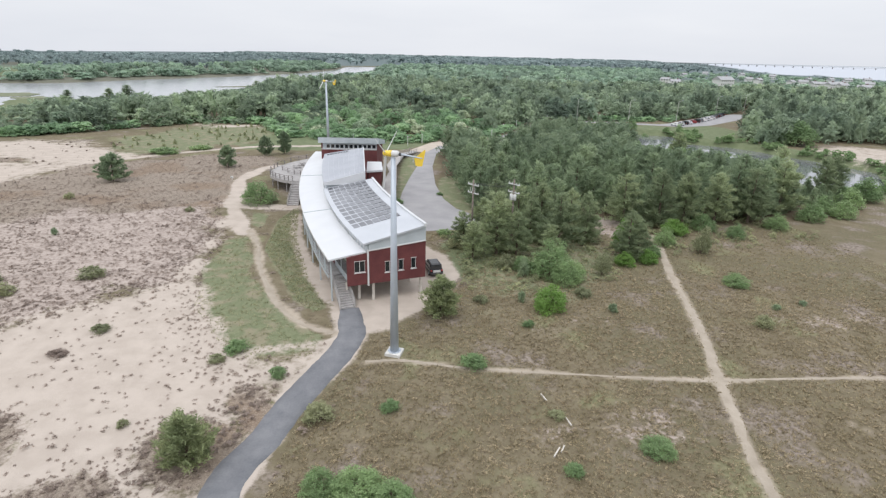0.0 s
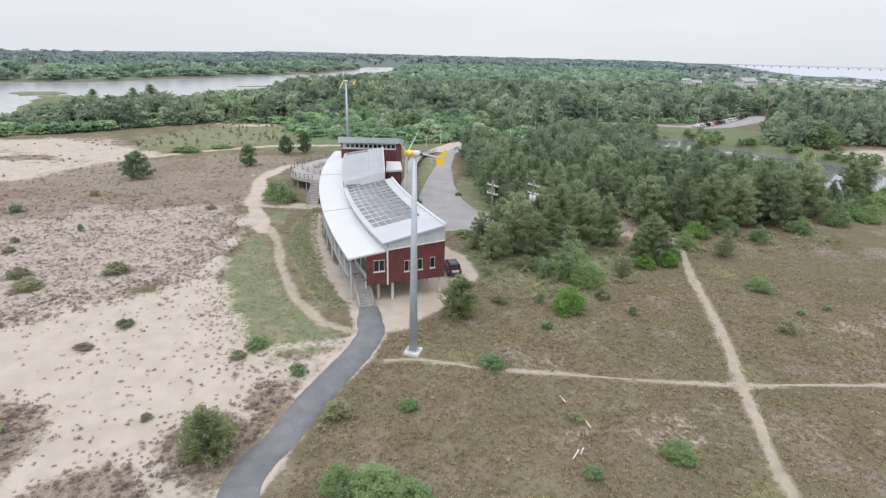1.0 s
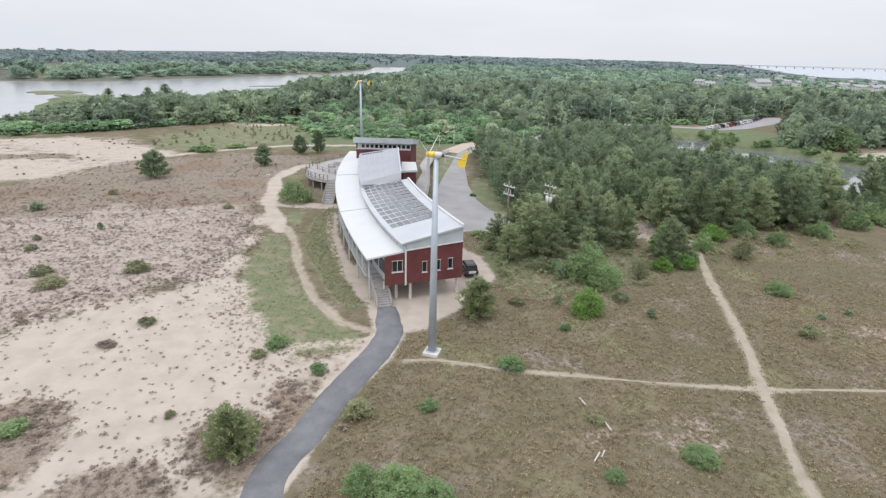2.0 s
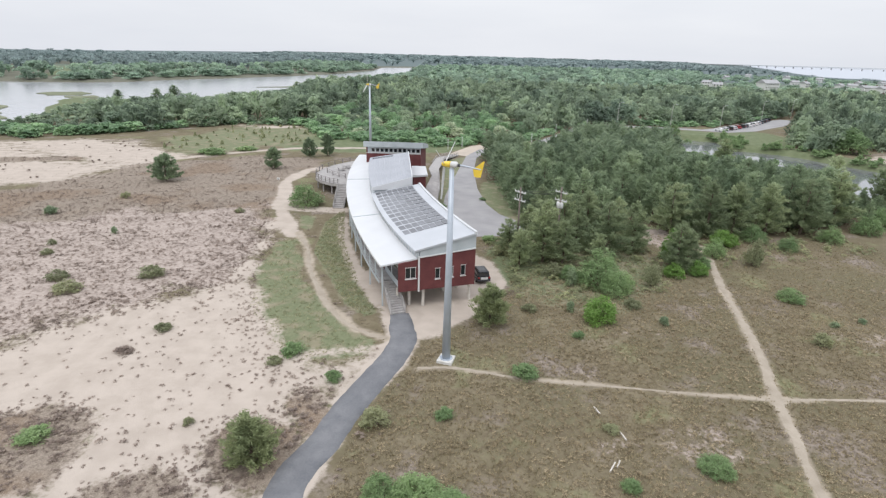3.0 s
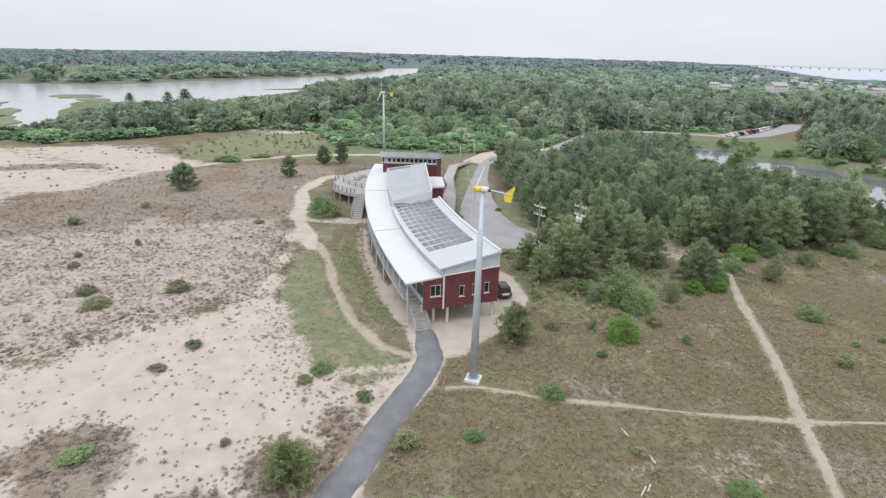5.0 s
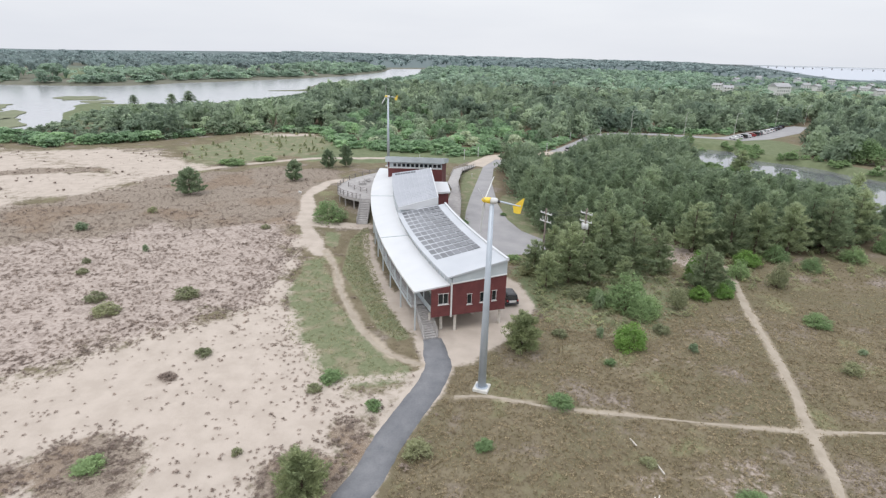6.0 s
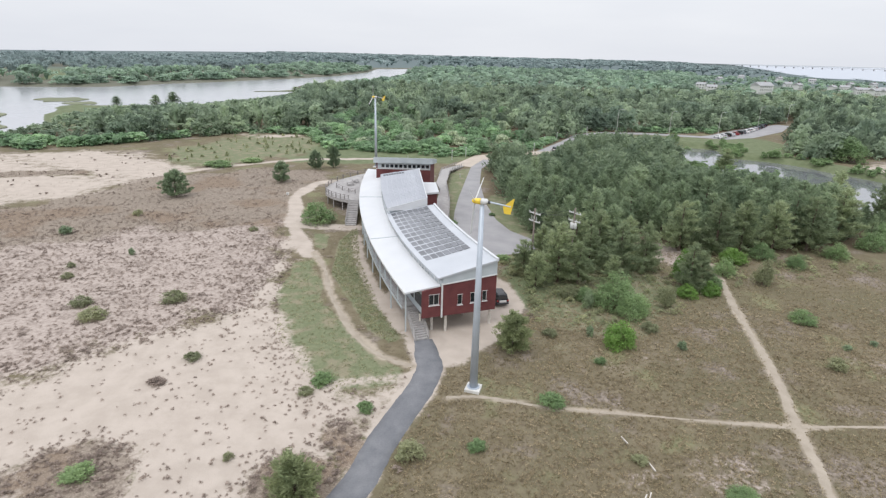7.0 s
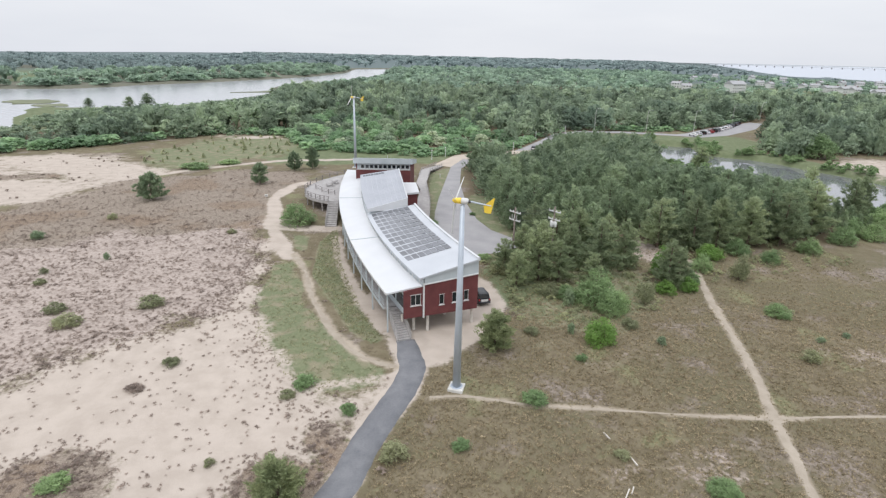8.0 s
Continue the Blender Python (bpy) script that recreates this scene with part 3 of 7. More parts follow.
def cover_of(x, y):
    """How much of each kind of cover lies at a place: sand, green, bare; heath, litter, lush; trail, reeds; and last
    the far haze tint.
    """
    def soft(d, w):
        return np.clip(0.5 + d / (2 * w), 0, 1)
    wob = 0.8 * np.sin(x * 0.37 + 2 * np.sin(y * 0.21)) + 0.6 * np.sin(y * 0.53 + 1.7 * np.sin(x * 0.29))
    sand = np.maximum.reduce([
        soft(inside(x, y, SAND_NEAR) + wob, 3.6), soft(inside(x, y, SAND_FAR) + 2 * wob, 6.0) * (0.76 + 0.17 * np.sin(y * 0.22 + 0.03 * x + 2 * np.sin(x * 0.05))), soft(inside(x, y, APRON) + 0.3 * wob, 0.9),
        soft(1.5 + 0.3 * wob - along(x, y, LOOP_WIDE), 0.9), soft(1.9 - along(x, y, LOOP_DECK), 0.9),
        soft(1.0 - along(x, y, WALL_FOOT), 0.8),
        soft(1.5 - along(x, y, TRAIL_FAR), 1.0), 0.8 * soft(4.5 + 1.5 * wob - np.hypot((x + 83) * 0.32, y - 224), 3.0), soft(1.0 + 0.4 * wob - along(x, y, TRAIL_WEST), 1.2), 0.66 * soft(inside(x, y, SAND_RIGHT) + 0.5 * wob, 4.0), 0.9 * soft(1.3 + 0.6 * wob - along(x, y, [(-25, 51), (-30.5, 62), (-34.2, 73), (-35.6, 84), (-37.5, 95)]), 1.6),
        soft(1.75 + 0.3 * wob - along(x + 0.25, y, PATH_MID), 0.7) * step(y, 26, 34) * 0.9])
    brown = np.zeros(x.shape)
    for cx, cy, r in ((-39, 37.5, 4.6), (-20.0, 36.5, 4.2), (-25, 31, 4.5), (-44, 34, 3.5), (-36.5, 33, 4.0), (-17.5, 43.6, 2.0), (-15.0, 41, 1.8)):
        brown = np.maximum(brown, soft(r + wob - np.hypot(x - cx, y - cy), 1.6))
    brown = np.maximum(brown, soft(4.5 + wob - np.hypot((x + 124) * 0.33, y - 141 - 0.35 * (x + 124)), 1.6))
    sand = sand * (1 - 0.8 * brown)
    green = np.maximum.reduce([soft(inside(x, y, GREEN_PATCH) + 0.4 * wob, 1.0), soft(inside(x, y, GREEN_STRIP), 0.8), soft(inside(x, y, GREEN_ISLE), 0.8), soft(inside(x, y, GREEN_WALK), 1.0), 0.8 * soft(inside(x, y, GREEN_DRIVE), 1.5), 0.72 * soft(inside(x, y, GREEN_SIDE) + 1.5 * wob, 4.0),
                               0.8 * soft(inside(x, y, GREEN_FAR) + 3 * wob, 6.0), soft(inside(x, y, LAWN), 3.0)])
    bare = np.maximum.reduce([soft(inside(x, y, BARE) + 2.5 * wob - 2 * step(y, 80, 100), 7.0), 0.47 * soft(3.5 + wob - np.hypot((x - 10) * 0.6, y - 40), 3.0), 0.45 * soft(4.5 + wob - np.hypot((x - 19) * 0.7, y - 41), 3.0), 0.42 * soft(4 + wob - np.hypot((x - 17) * 0.5, y - 58), 3.0),
                              0.5 * soft(3 + wob - np.hypot((x - 12) * 0.7, y - 57), 3.0), 0.5 * soft(4 + wob - np.hypot((x - 45) * 0.5, y - 60), 3.0), 0.8 * soft(3.6 + 0.5 * wob - np.hypot(x - 29.5, (y - 97) * 0.45), 1.6)])
    heath = np.maximum(soft(inside(x, y, HEATH) + 2 * wob, 5.0), brown)
    woods = np.maximum(soft(y - np.interp(x, EDGE_X, EDGE_Y), 6.0), soft(inside(x, y, WOODS_RIGHT), 5.0))
    litter = np.maximum(soft(inside(x, y, PINES) + 2, 4.0), woods)
    lush = np.maximum.reduce([soft(inside(x, y, LUSH) + wob, 5.0), 0.85 * soft(inside(x, y, LAWN) + 0.5 * wob, 2.0), 0.8 * soft(inside(x, y, POND_A) + 9, 4.0), 0.8 * step(y, 420, 560) * step(x, 80, 160), 0.75 * soft(inside(x, y, RIVER) + 70 + 3 * wob, 18.0) * step(y, 190, 260), 0.7 * soft(inside(x, y, MEADOW) + 4, 4.0), 0.8 * soft(inside(x, y, LAWN_ROAD) + wob, 2.0), 0.95 * soft(4.6 + wob - np.hypot(x - 4, (y - 82) * 0.5), 2.5),
                              np.zeros(x.shape)])
    trail = np.maximum.reduce([soft(0.3 + 0.08 * wob - along(x, y, TRAIL_ACROSS), 0.45), soft(0.62 + 0.12 * wob - along(x, y, TRAIL_DOWN), 0.7), soft(0.62 + 0.1 * wob - along(x, y, LOOP), 0.55),
                               0.8 * soft(0.5 - along(x, y, [(42, 33), (36, 42)]), 0.7)])
    reeds = np.maximum(soft(inside(x, y, RIVER) + 20 + 3 * wob, 9.0) * step(y, 300, 400), step(y, 400, 470) * step(-x / np.maximum(y, 1.0), 0.1, 0.2) * 0.9 * (1 - step(y, 850, 1100))) * (1 - soft(inside(x, y, FAR_FIELD), 6.0))
    lush = np.maximum(lush, np.maximum(soft(inside(x, y, FAR_FIELD), 6.0), soft(inside(x, y, TOWN_FIELD), 6.0)))
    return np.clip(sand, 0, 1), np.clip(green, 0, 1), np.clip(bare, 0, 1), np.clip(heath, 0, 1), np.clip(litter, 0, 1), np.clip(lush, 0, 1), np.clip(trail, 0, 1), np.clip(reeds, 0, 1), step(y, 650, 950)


def build_ground():
    def cap(p):
        return 2.4 if p < 135 else 11.0 if p < 720 else 60.0 if p < 1500 else 300.0
    xs = np.array(grow(-62, -4800, 0.62, 1.06, cap)[::-1] + list(np.arange(-62, 62, 0.86)) + grow(61.5, 4800, 0.62, 1.06, cap))
    ys = np.array(grow(29, -400, 1.0, 1.2, lambda p: 60)[::-1] + list(np.arange(29, 128, 0.86)) + grow(128, 4800, 0.62, 1.03, lambda p: 2.8 if p < 260 else 10.0 if p < 900 else 60.0 if p < 1600 else 300.0))
    gx, gy = np.meshgrid(xs, ys)
    gzz = land(gx, gy)
    verts = np.stack([gx.ravel(), gy.ravel(), gzz.ravel()], 1)
    nx, ny = len(xs), len(ys)
    i = (np.arange(ny - 1)[:, None] * nx + np.arange(nx - 1)[None]).ravel()
    me = mesh_from("ground", verts, np.stack([i, i + 1, i + nx + 1, i + nx], 1), M_GROUND)
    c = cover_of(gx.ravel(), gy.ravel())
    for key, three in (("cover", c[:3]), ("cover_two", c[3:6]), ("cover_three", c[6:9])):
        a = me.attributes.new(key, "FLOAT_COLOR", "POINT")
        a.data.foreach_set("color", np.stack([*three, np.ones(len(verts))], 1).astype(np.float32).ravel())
    me.polygons.foreach_set("use_smooth", np.ones(len(me.polygons), bool))
    return tagged(new("ground", me), "sandy coastal ground with dry grass, heath and worn trails", "ground", kind="structure")


build_ground()
wm = mesh_from("water", [(-1200, -400, WATER_Z), (150, -400, WATER_Z), (150, 1290, WATER_Z), (-1200, 1290, WATER_Z)], [(0, 1, 2, 3)], M_WATER)
bay = mesh_from("water", [(150, -400, WATER_Z), (4900, -400, WATER_Z), (4900, 4900, WATER_Z), (150, 4900, WATER_Z)], [(0, 1, 2, 3)], M_BAY)
tagged(new("water", bay), "wide wind-ruffled grey-blue water of the bay", "water", kind="structure")
pm = mesh_from("water", [(58, 122, WATER_Z + 0.03), (134, 122, WATER_Z + 0.03), (134, 248, WATER_Z + 0.03), (58, 248, WATER_Z + 0.03)], [(0, 1, 2, 3)], M_POND)
tagged(new("water", pm), "dark still pond water mirroring trees and sky", "water", kind="structure")
tagged(new("water", wm), "still pale grey water of the creek", "water", kind="structure")


def marsh_island(outline):
    """A low island of marsh grass with a rounded, uneven rim."""
    k = len(outline)
    rnd = random.Random(int(outline[0][0]))
    ragged = [Vector(a).lerp(Vector(b), t) + Vector((rnd.uniform(-2.2, 2.2), rnd.uniform(-2.2, 2.2))) for a, b in zip(outline, outline[1:] + outline[:1]) for t in (0, 0.5)]
    ragged = [tuple(p) for p in ragged]
    pts = smooth_line([ragged[-1]] + ragged + ragged[:2], 4)[4:4 * (2 * k + 1)]
    tagged(slab("ground", [(p.x, p.y) for p in pts][::-1], WATER_Z - 0.6, WATER_Z + 0.3, M_MARSH), "low olive marsh island in the creek", "marsh", kind="structure")


def smooth_line(line, per=6):
    """Catmull-Rom points along a polyline."""
    p = [Vector((*q, 0)) for q in line]
    p = [2 * p[0] - p[1]] + p + [2 * p[-1] - p[-2]]
    out = []
    for a, b, c, d in zip(p, p[1:], p[2:], p[3:]):
        for k in range(per):
            t = k / per
            out.append(0.5 * ((2 * b) + (c - a) * t + (2 * a - 5 * b + 4 * c - d) * t * t + (3 * b - 3 * c + d - a) * t ** 3))
    return out + [p[-2]]


for isle in MARSHES:
    marsh_island(isle)


def build_path():
    """The asphalt footpath, cambered, with a slightly ragged edge."""
    rnd = random.Random(4)
    pts = smooth_line(PATH_MID, 15)
    bm = bmesh.new()
    rows = []
    for k, p in enumerate(pts):
        d = (pts[min(k + 1, len(pts) - 1)] - pts[max(k - 1, 0)]).normalized()
        nrm = Vector((d.y, -d.x, 0))
        half = 1.5 - 0.4 * max(0.0, (k - len(pts) + 22) / 22) ** 1.5
        row = []
        for f in (-1.0, -0.97, -0.4, 0.4, 0.97, 1.0):
            q = p + nrm * (half * f + ((0.025 * math.sin(k * 0.9 + 2 * f) + 0.04 * math.sin(k * 0.37 - 3 * f) + rnd.uniform(-0.035, 0.035)) if abs(f) > 0.9 else 0))
            row.append(bm.verts.new((q.x, q.y, land_z(q.x, q.y) + (-0.05 if abs(f) == 1 else 0.05 if abs(f) < 0.5 else 0.03))))
        rows.append(row)
    for a, b in zip(rows, rows[1:]):
        for i in range(5):
            bm.faces.new((a[i], a[i + 1], b[i + 1], b[i]))
    bmesh.ops.recalc_face_normals(bm, faces=bm.faces)
    tagged(part("footpath", bm, M_ASPHALT, smooth=True), "dark blue-grey asphalt footpath with sandy edges", "path", kind="structure")


build_path()


def build_trail(line, half, seed, label):
    """A narrow trodden trail with ragged edges."""
    rnd = random.Random(seed)
    pts, steps = [], smooth_line(line, 8)
    for a, b in zip(steps, steps[1:]):
        k = max(1, int((b - a).length / 0.5))
        pts += [a.lerp(b, i / k) for i in range(k)]
    bm = bmesh.new()
    rows = []
    for k, p in enumerate(pts):
        d = (pts[min(k + 1, len(pts) - 1)] - pts[max(k - 1, 0)]).normalized()
        nrm = Vector((d.y, -d.x, 0))
        w = half * (1 + 0.3 * math.sin(k * 0.21) * math.sin(k * 0.083 + seed))
        row = []
        for f in (-1.0, -0.5, 0.5, 1.0):
            q = p + nrm * (w * f + (rnd.uniform(-0.35, 0.35) * half if abs(f) == 1 else 0))
            row.append(bm.verts.new((q.x, q.y, land_z(q.x, q.y) + (0.01 if abs(f) == 1 else 0.04))))
        rows.append(row)
    for a, b in zip(rows, rows[1:]):
        for i in range(3):
            bm.faces.new((a[i], a[i + 1], b[i + 1], b[i]))
    bmesh.ops.recalc_face_normals(bm, faces=bm.faces)
    tagged(part("trail", bm, M_TRAIL, smooth=True), label, "trail", kind="structure")


build_trail(TRAIL_ACROSS, 0.17, 1, "narrow pale trodden trail across dry grass")
build_trail(TRAIL_DOWN, 0.44, 2, "pale trodden sandy trail through dry grass")
build_trail(LOOP, 0.34, 3, "pale trodden sandy trail beside the building")
tagged(slab("road", ROAD_WEST, 0.1, 0.45, M_GRAVEL), "pale grey gravel drive beside the building", "road", kind="structure")
tagged(slab("pavement", ROAD_PALE, 0.1, 0.454, M_PAVING), "tan paved turning area", "pavement", kind="structure")
tagged(slab("road", ROAD_FAR, 0.1, 0.45, M_GRAVEL), "pale grey access road and parking lot", "road", kind="structure")


# ---- the building ----
def outer_x(y):
    d = y - 62
    return -13 - 0.44 * d + 0.003 * d * d - 0.000003 * d ** 3


def mid_x(y):
    d = y - 62.3
    return -8.7 - 0.5 * d + 0.0053 * d * d - 0.000025 * d ** 3


def lerp(a, b, t):
    return a + (b - a) * t


def outer_pt(u):
    y = lerp(61.9, 136, u)
    return Vector((outer_x(y), y))


def mid_pt(u):
    y = lerp(62.5, 130.5, u)
    return Vector((mid_x(y), y))


def right_pt(v):
    d = 25.8 * v
    return Vector((-2.05 - 0.46 * d + 0.0035 * d * d, 65.5 + d))


def left1_pt(v):
    y = lerp(62.6, 90.2, v)
    return Vector((mid_x(y) + 0.12, y))


FLOOR, SOFFIT = 3.1, 2.75
centre = thing("visitor_building", "long curved dark red building on piles with white metal roofs", "building", (-8.5, 63, 0.4))
INV = centre.matrix_world.inverted()


def bpart(name, bm, mat, parent=None, label=""):
    """A part of the building, given in world places."""
    bmesh.ops.remove_doubles(bm, verts=bm.verts, dist=0.002)
    bmesh.ops.recalc_face_normals(bm, faces=bm.faces)
    ob = part(name, bm, mat, centre if parent is None else parent, label)
    if parent is None:
        bm2 = ob.data
        bm2.transform(INV)
    else:
        ob.data.transform(INV)
    return ob


def wall_piece(bm, p, q, z0, za, zb, thick):
    """A length of wall from p to q, its top from za to zb, its thickness to the left of the way."""
    d = (Vector(q) - Vector(p)).normalized()
    nrm = Vector((-d.y, d.x)) * thick
    prism(bm, [tuple(p), tuple(q), tuple(Vector(q) + nrm), tuple(Vector(p) + nrm)], z0, [za, zb, zb, za])


def wall_with_windows(name, p, q, z0, z1, windows, thick=0.3, z_end=None, mat=None):
    """A straight wall with openings (centre in metres along it, width, bottom, top), and a window in each."""
    p, q = Vector(p), Vector(q)
    d = (q - p).normalized()
    length = (q - p).length
    bm = bmesh.new()
    s = 0.0

    def head(at):
        return lerp(z1, z1 if z_end is None else z_end, at / length)
    for c, w, lo, hi in sorted(windows):
        a, b = c - w / 2, c + w / 2
        if a > s:
            wall_piece(bm, p + d * s, p + d * a, z0, head(s), head(a), thick)
        wall_piece(bm, p + d * a, p + d * b, z0, lo, lo, thick)
        wall_piece(bm, p + d * a, p + d * b, hi, head(a), head(b), thick)
        s = b
    if s < length:
        wall_piece(bm, p + d * s, q, z0, head(s), head(length), thick)
    bpart(name, bm, mat or M_RED)
    inward = Vector((-d.y, d.x))
    for c, w, lo, hi in windows:
        def strip(name, s0, s1, z0_, z1_, off, deep, mat, parent=None):
            b2 = bmesh.new()
            a2 = p + d * s0 + inward * off
            e2 = p + d * s1 + inward * off
            wall_piece(b2, a2, e2, z0_, z1_, z1_, deep)
            return bpart(name, b2, mat, parent)
        fr = bmesh.new()
        for s0, s1, a, b in ((c - w / 2, c - w / 2 + 0.05, lo, hi), (c + w / 2 - 0.05, c + w / 2, lo, hi), (c - w / 2 + 0.05, c + w / 2 - 0.05, lo, lo + 0.05),
                             (c - w / 2 + 0.05, c + w / 2 - 0.05, hi - 0.05, hi)) + (((c - 0.025, c + 0.025, lo + 0.05, hi - 0.05),) if w > 1.0 else ()):
            wall_piece(fr, p + d * s0 + inward * 0.06, p + d * s1 + inward * 0.06, a, b, b, 0.1)
        win = bpart("window", fr, M_WHITE, label="white-framed window with dark glass")
        strip("pane", c - w / 2 + 0.05, c + w / 2 - 0.05, lo + 0.05, hi - 0.05, 0.1, 0.02, M_GLASS, win)
        strip("sill", c - w / 2 - 0.08, c + w / 2 + 0.08, lo - 0.09, lo - 0.002, -0.08, 0.18, M_WHITE, win)
        strip("head_trim", c - w / 2 - 0.05, c + w / 2 + 0.05, hi + 0.002, hi + 0.05, -0.05, 0.12, M_WHITE, win)


C0, R0 = Vector((-8.45, 62.75)), Vector((-1.85, 65.5))
FRONT = (R0 - C0).normalized()
L0 = C0 - FRONT * 2.6
BRICK_TOP = 7.0
wall_with_windows("front_wall", C0, R0, SOFFIT, BRICK_TOP, [(2.3, 0.62, 4.0, 5.35), (4.0, 0.62, 4.05, 5.4), (5.6, 0.62, 4.1, 5.45)], z_end=BRICK_TOP + 0.55)
wall_with_windows("front_wall", L0, C0 - FRONT * 0.22, SOFFIT, 6.3, [(1.5, 1.3, 4.35, 5.75)], z_end=6.72)
# grey cladding over the front, up to the sloping roof
out = Vector((FRONT.y, -FRONT.x))
bm = prism(bmesh.new(), [tuple(C0 + out * 0.03), tuple(R0 + out * 0.03), tuple(R0 - out * 0.25), tuple(C0 - out * 0.25)], [BRICK_TOP, BRICK_TOP + 0.55, BRICK_TOP + 0.55, BRICK_TOP], [7.7, 9.3, 9.3, 7.7])
bpart("gable_cladding", bm, M_FASCIA, label="pale grey metal cladding")
bm = bmesh.new()
out = Vector((FRONT.y, -FRONT.x))
prism(bm, [tuple(C0 + out * 0.12), tuple(R0 + out * 0.12), tuple(R0 + out * 0.02), tuple(C0 + out * 0.02)], [BRICK_TOP - 0.1, BRICK_TOP + 0.45, BRICK_TOP + 0.45, BRICK_TOP - 0.1],
      [BRICK_TOP + 0.03, BRICK_TOP + 0.58, BRICK_TOP + 0.58, BRICK_TOP + 0.03])
bpart("trim", bm, M_WHITE, label="white drip trim")
# white downpipe at the corner
bm = bmesh.new()
prism(bm, [tuple(C0 - FRONT * 0.2 + out * 0.16), tuple(C0 - FRONT * 0.02 + out * 0.16), tuple(C0 - FRONT * 0.02 - out * 0.1), tuple(C0 - FRONT * 0.2 - out * 0.1)], 2.6, 7.1)
bpart("downpipe", bm, M_WHITE, label="white downpipe")

N = 14
V = [k / N for k in range(N + 1)]
# right and left flank walls of the first block
bm = bmesh.new()
for a, b in zip(V, V[1:]):
    wall_piece(bm, right_pt(a) + Vector((0.2, 0.05)), right_pt(b) + Vector((0.2, 0.05)), SOFFIT, 9.2, 9.2, 0.3)
bpart("flank_wall", bm, M_RED)
bm = bmesh.new()
for a, b in zip(V, V[1:]):
    wall_piece(bm, left1_pt(b), left1_pt(a), 6.7, 7.62, 7.62, 0.25)
bpart("clerestory_wall", bm, M_FASCIA, label="pale grey seamed metal strip wall")
for k in range(26):
    p = left1_pt((k + 0.5) / 26)
    bm = boxes((-0.09, 0.0, -0.05, 0.05, 6.9, 7.66), m=Matrix.Translation((p.x - 0.0, p.y, 0)) @ Matrix.Rotation(-0.4, 4, "Z"))
    bpart("seam", bm, M_WHITE)
# first high roof: a single slope, rising to the outer edge
bm = strip_slab([left1_pt(v) + Vector((-0.25, -0.25)) for v in V], [right_pt(v) + Vector((0.35, -0.25)) for v in V], [7.9] * (N + 1), [9.55] * (N + 1), 0.22)
roof1 = bpart("high_roof", bm, M_ROOF2, label="pale grey metal roof with solar panels")
bm = bmesh.new()
for a, b in zip(V, V[1:]):
    p, q = right_pt(a) + Vector((0.35, -0.25)), right_pt(b) + Vector((0.35, -0.25))
    wall_piece(bm, p, q, 9.3, 9.72, 9.72, 0.3)
bpart("parapet", bm, M_ROOF, label="white metal edge upstand")
# second, higher block
R2 = [Vector((lerp(-12.6, -16.2, v), lerp(91.4, 116.2, v))) for v in V]
L2 = [Vector((mid_x(lerp(89.6, 117.0, v)) + 0.1, lerp(89.6, 117.0, v))) for v in V]
bm = strip_slab([p + Vector((-0.2, 0)) for p in L2], R2, [8.85] * (N + 1), [10.45] * (N + 1), 0.22)
roof2 = bpart("high_roof", bm, M_ROOF3, label="pale grey metal roof with solar panels")
bm = bmesh.new()
wall_piece(bm, L2[0] + Vector((0, 0.3)), R2[0] + Vector((-0.1, 0.3)), SOFFIT, 8.6, 10.2, 0.3)
bpart("gable_cladding", bm, M_FASCIA, label="pale grey metal cladding")
bm = bmesh.new()
for a, b in zip(R2, R2[1:]):
    wall_piece(bm, a + Vector((-0.1, 0.3)), b + Vector((-0.1, 0.3)), SOFFIT, 10.2, 10.2, 0.3)
bpart("flank_wall", bm, M_RED)
bm = bmesh.new()
for a, b in zip(L2, L2[1:]):
    wall_piece(bm, b, a, 6.9, 8.6, 8.6, 0.25)
bpart("clerestory_wall", bm, M_FASCIA)


def panel_mesh(w, d, slant):
    """A panel whose long edges follow the slant of the row."""
    bm = bmesh.new()
    prism(bm, [(-w / 2 - slant / 2, -d / 2), (w / 2 - slant / 2, -d / 2), (w / 2 + slant / 2, d / 2), (-w / 2 + slant / 2, d / 2)], 0, 0.04)
    bmesh.ops.recalc_face_normals(bm, faces=bm.faces)
    me = bpy.data.meshes.new("solar_panel")
    bm.to_mesh(me)
    bm.free()
    me.materials.append(M_PANEL)
    return me


def lay_panels(roof, left, right, zl, zr, rows, cols, v0, v1, f0, f1, skip=()):
    """Rows of panels on a sloping roof between its left and right edge curves."""
    def at(v, f):
        a, b = left(v), right(v)
        p = a.lerp(b, f)
        return Vector((p.x, p.y, lerp(zl, zr, f)))
    dv, df = (v1 - v0) / rows, (f1 - f0) / cols
    meshes = {}
    for i in range(rows):
        for j in range(cols):
            if (i, j) in skip:
                continue
            v, f = v0 + (i + 0.5) * dv, f0 + (j + 0.5) * df
            c = at(v, f)
            ex = (at(v, f + df / 2) - at(v, f - df / 2))
            ey = (at(v + dv / 2, f) - at(v - dv / 2, f))
            x = ex.normalized()
            z = x.cross(ey).normalized()
            y = z.cross(x)
            key = (round(ex.length * 0.89, 2), round(ey.dot(y) * 0.8, 2), round(ey.dot(x) * 0.8, 2))
            if key not in meshes:
                meshes[key] = panel_mesh(*key)
            m = Matrix((x, y, z)).transposed().to_4x4()
            m.translation = c + z * 0.025
            shared("solar_panel", meshes[key], roof, INV @ m)


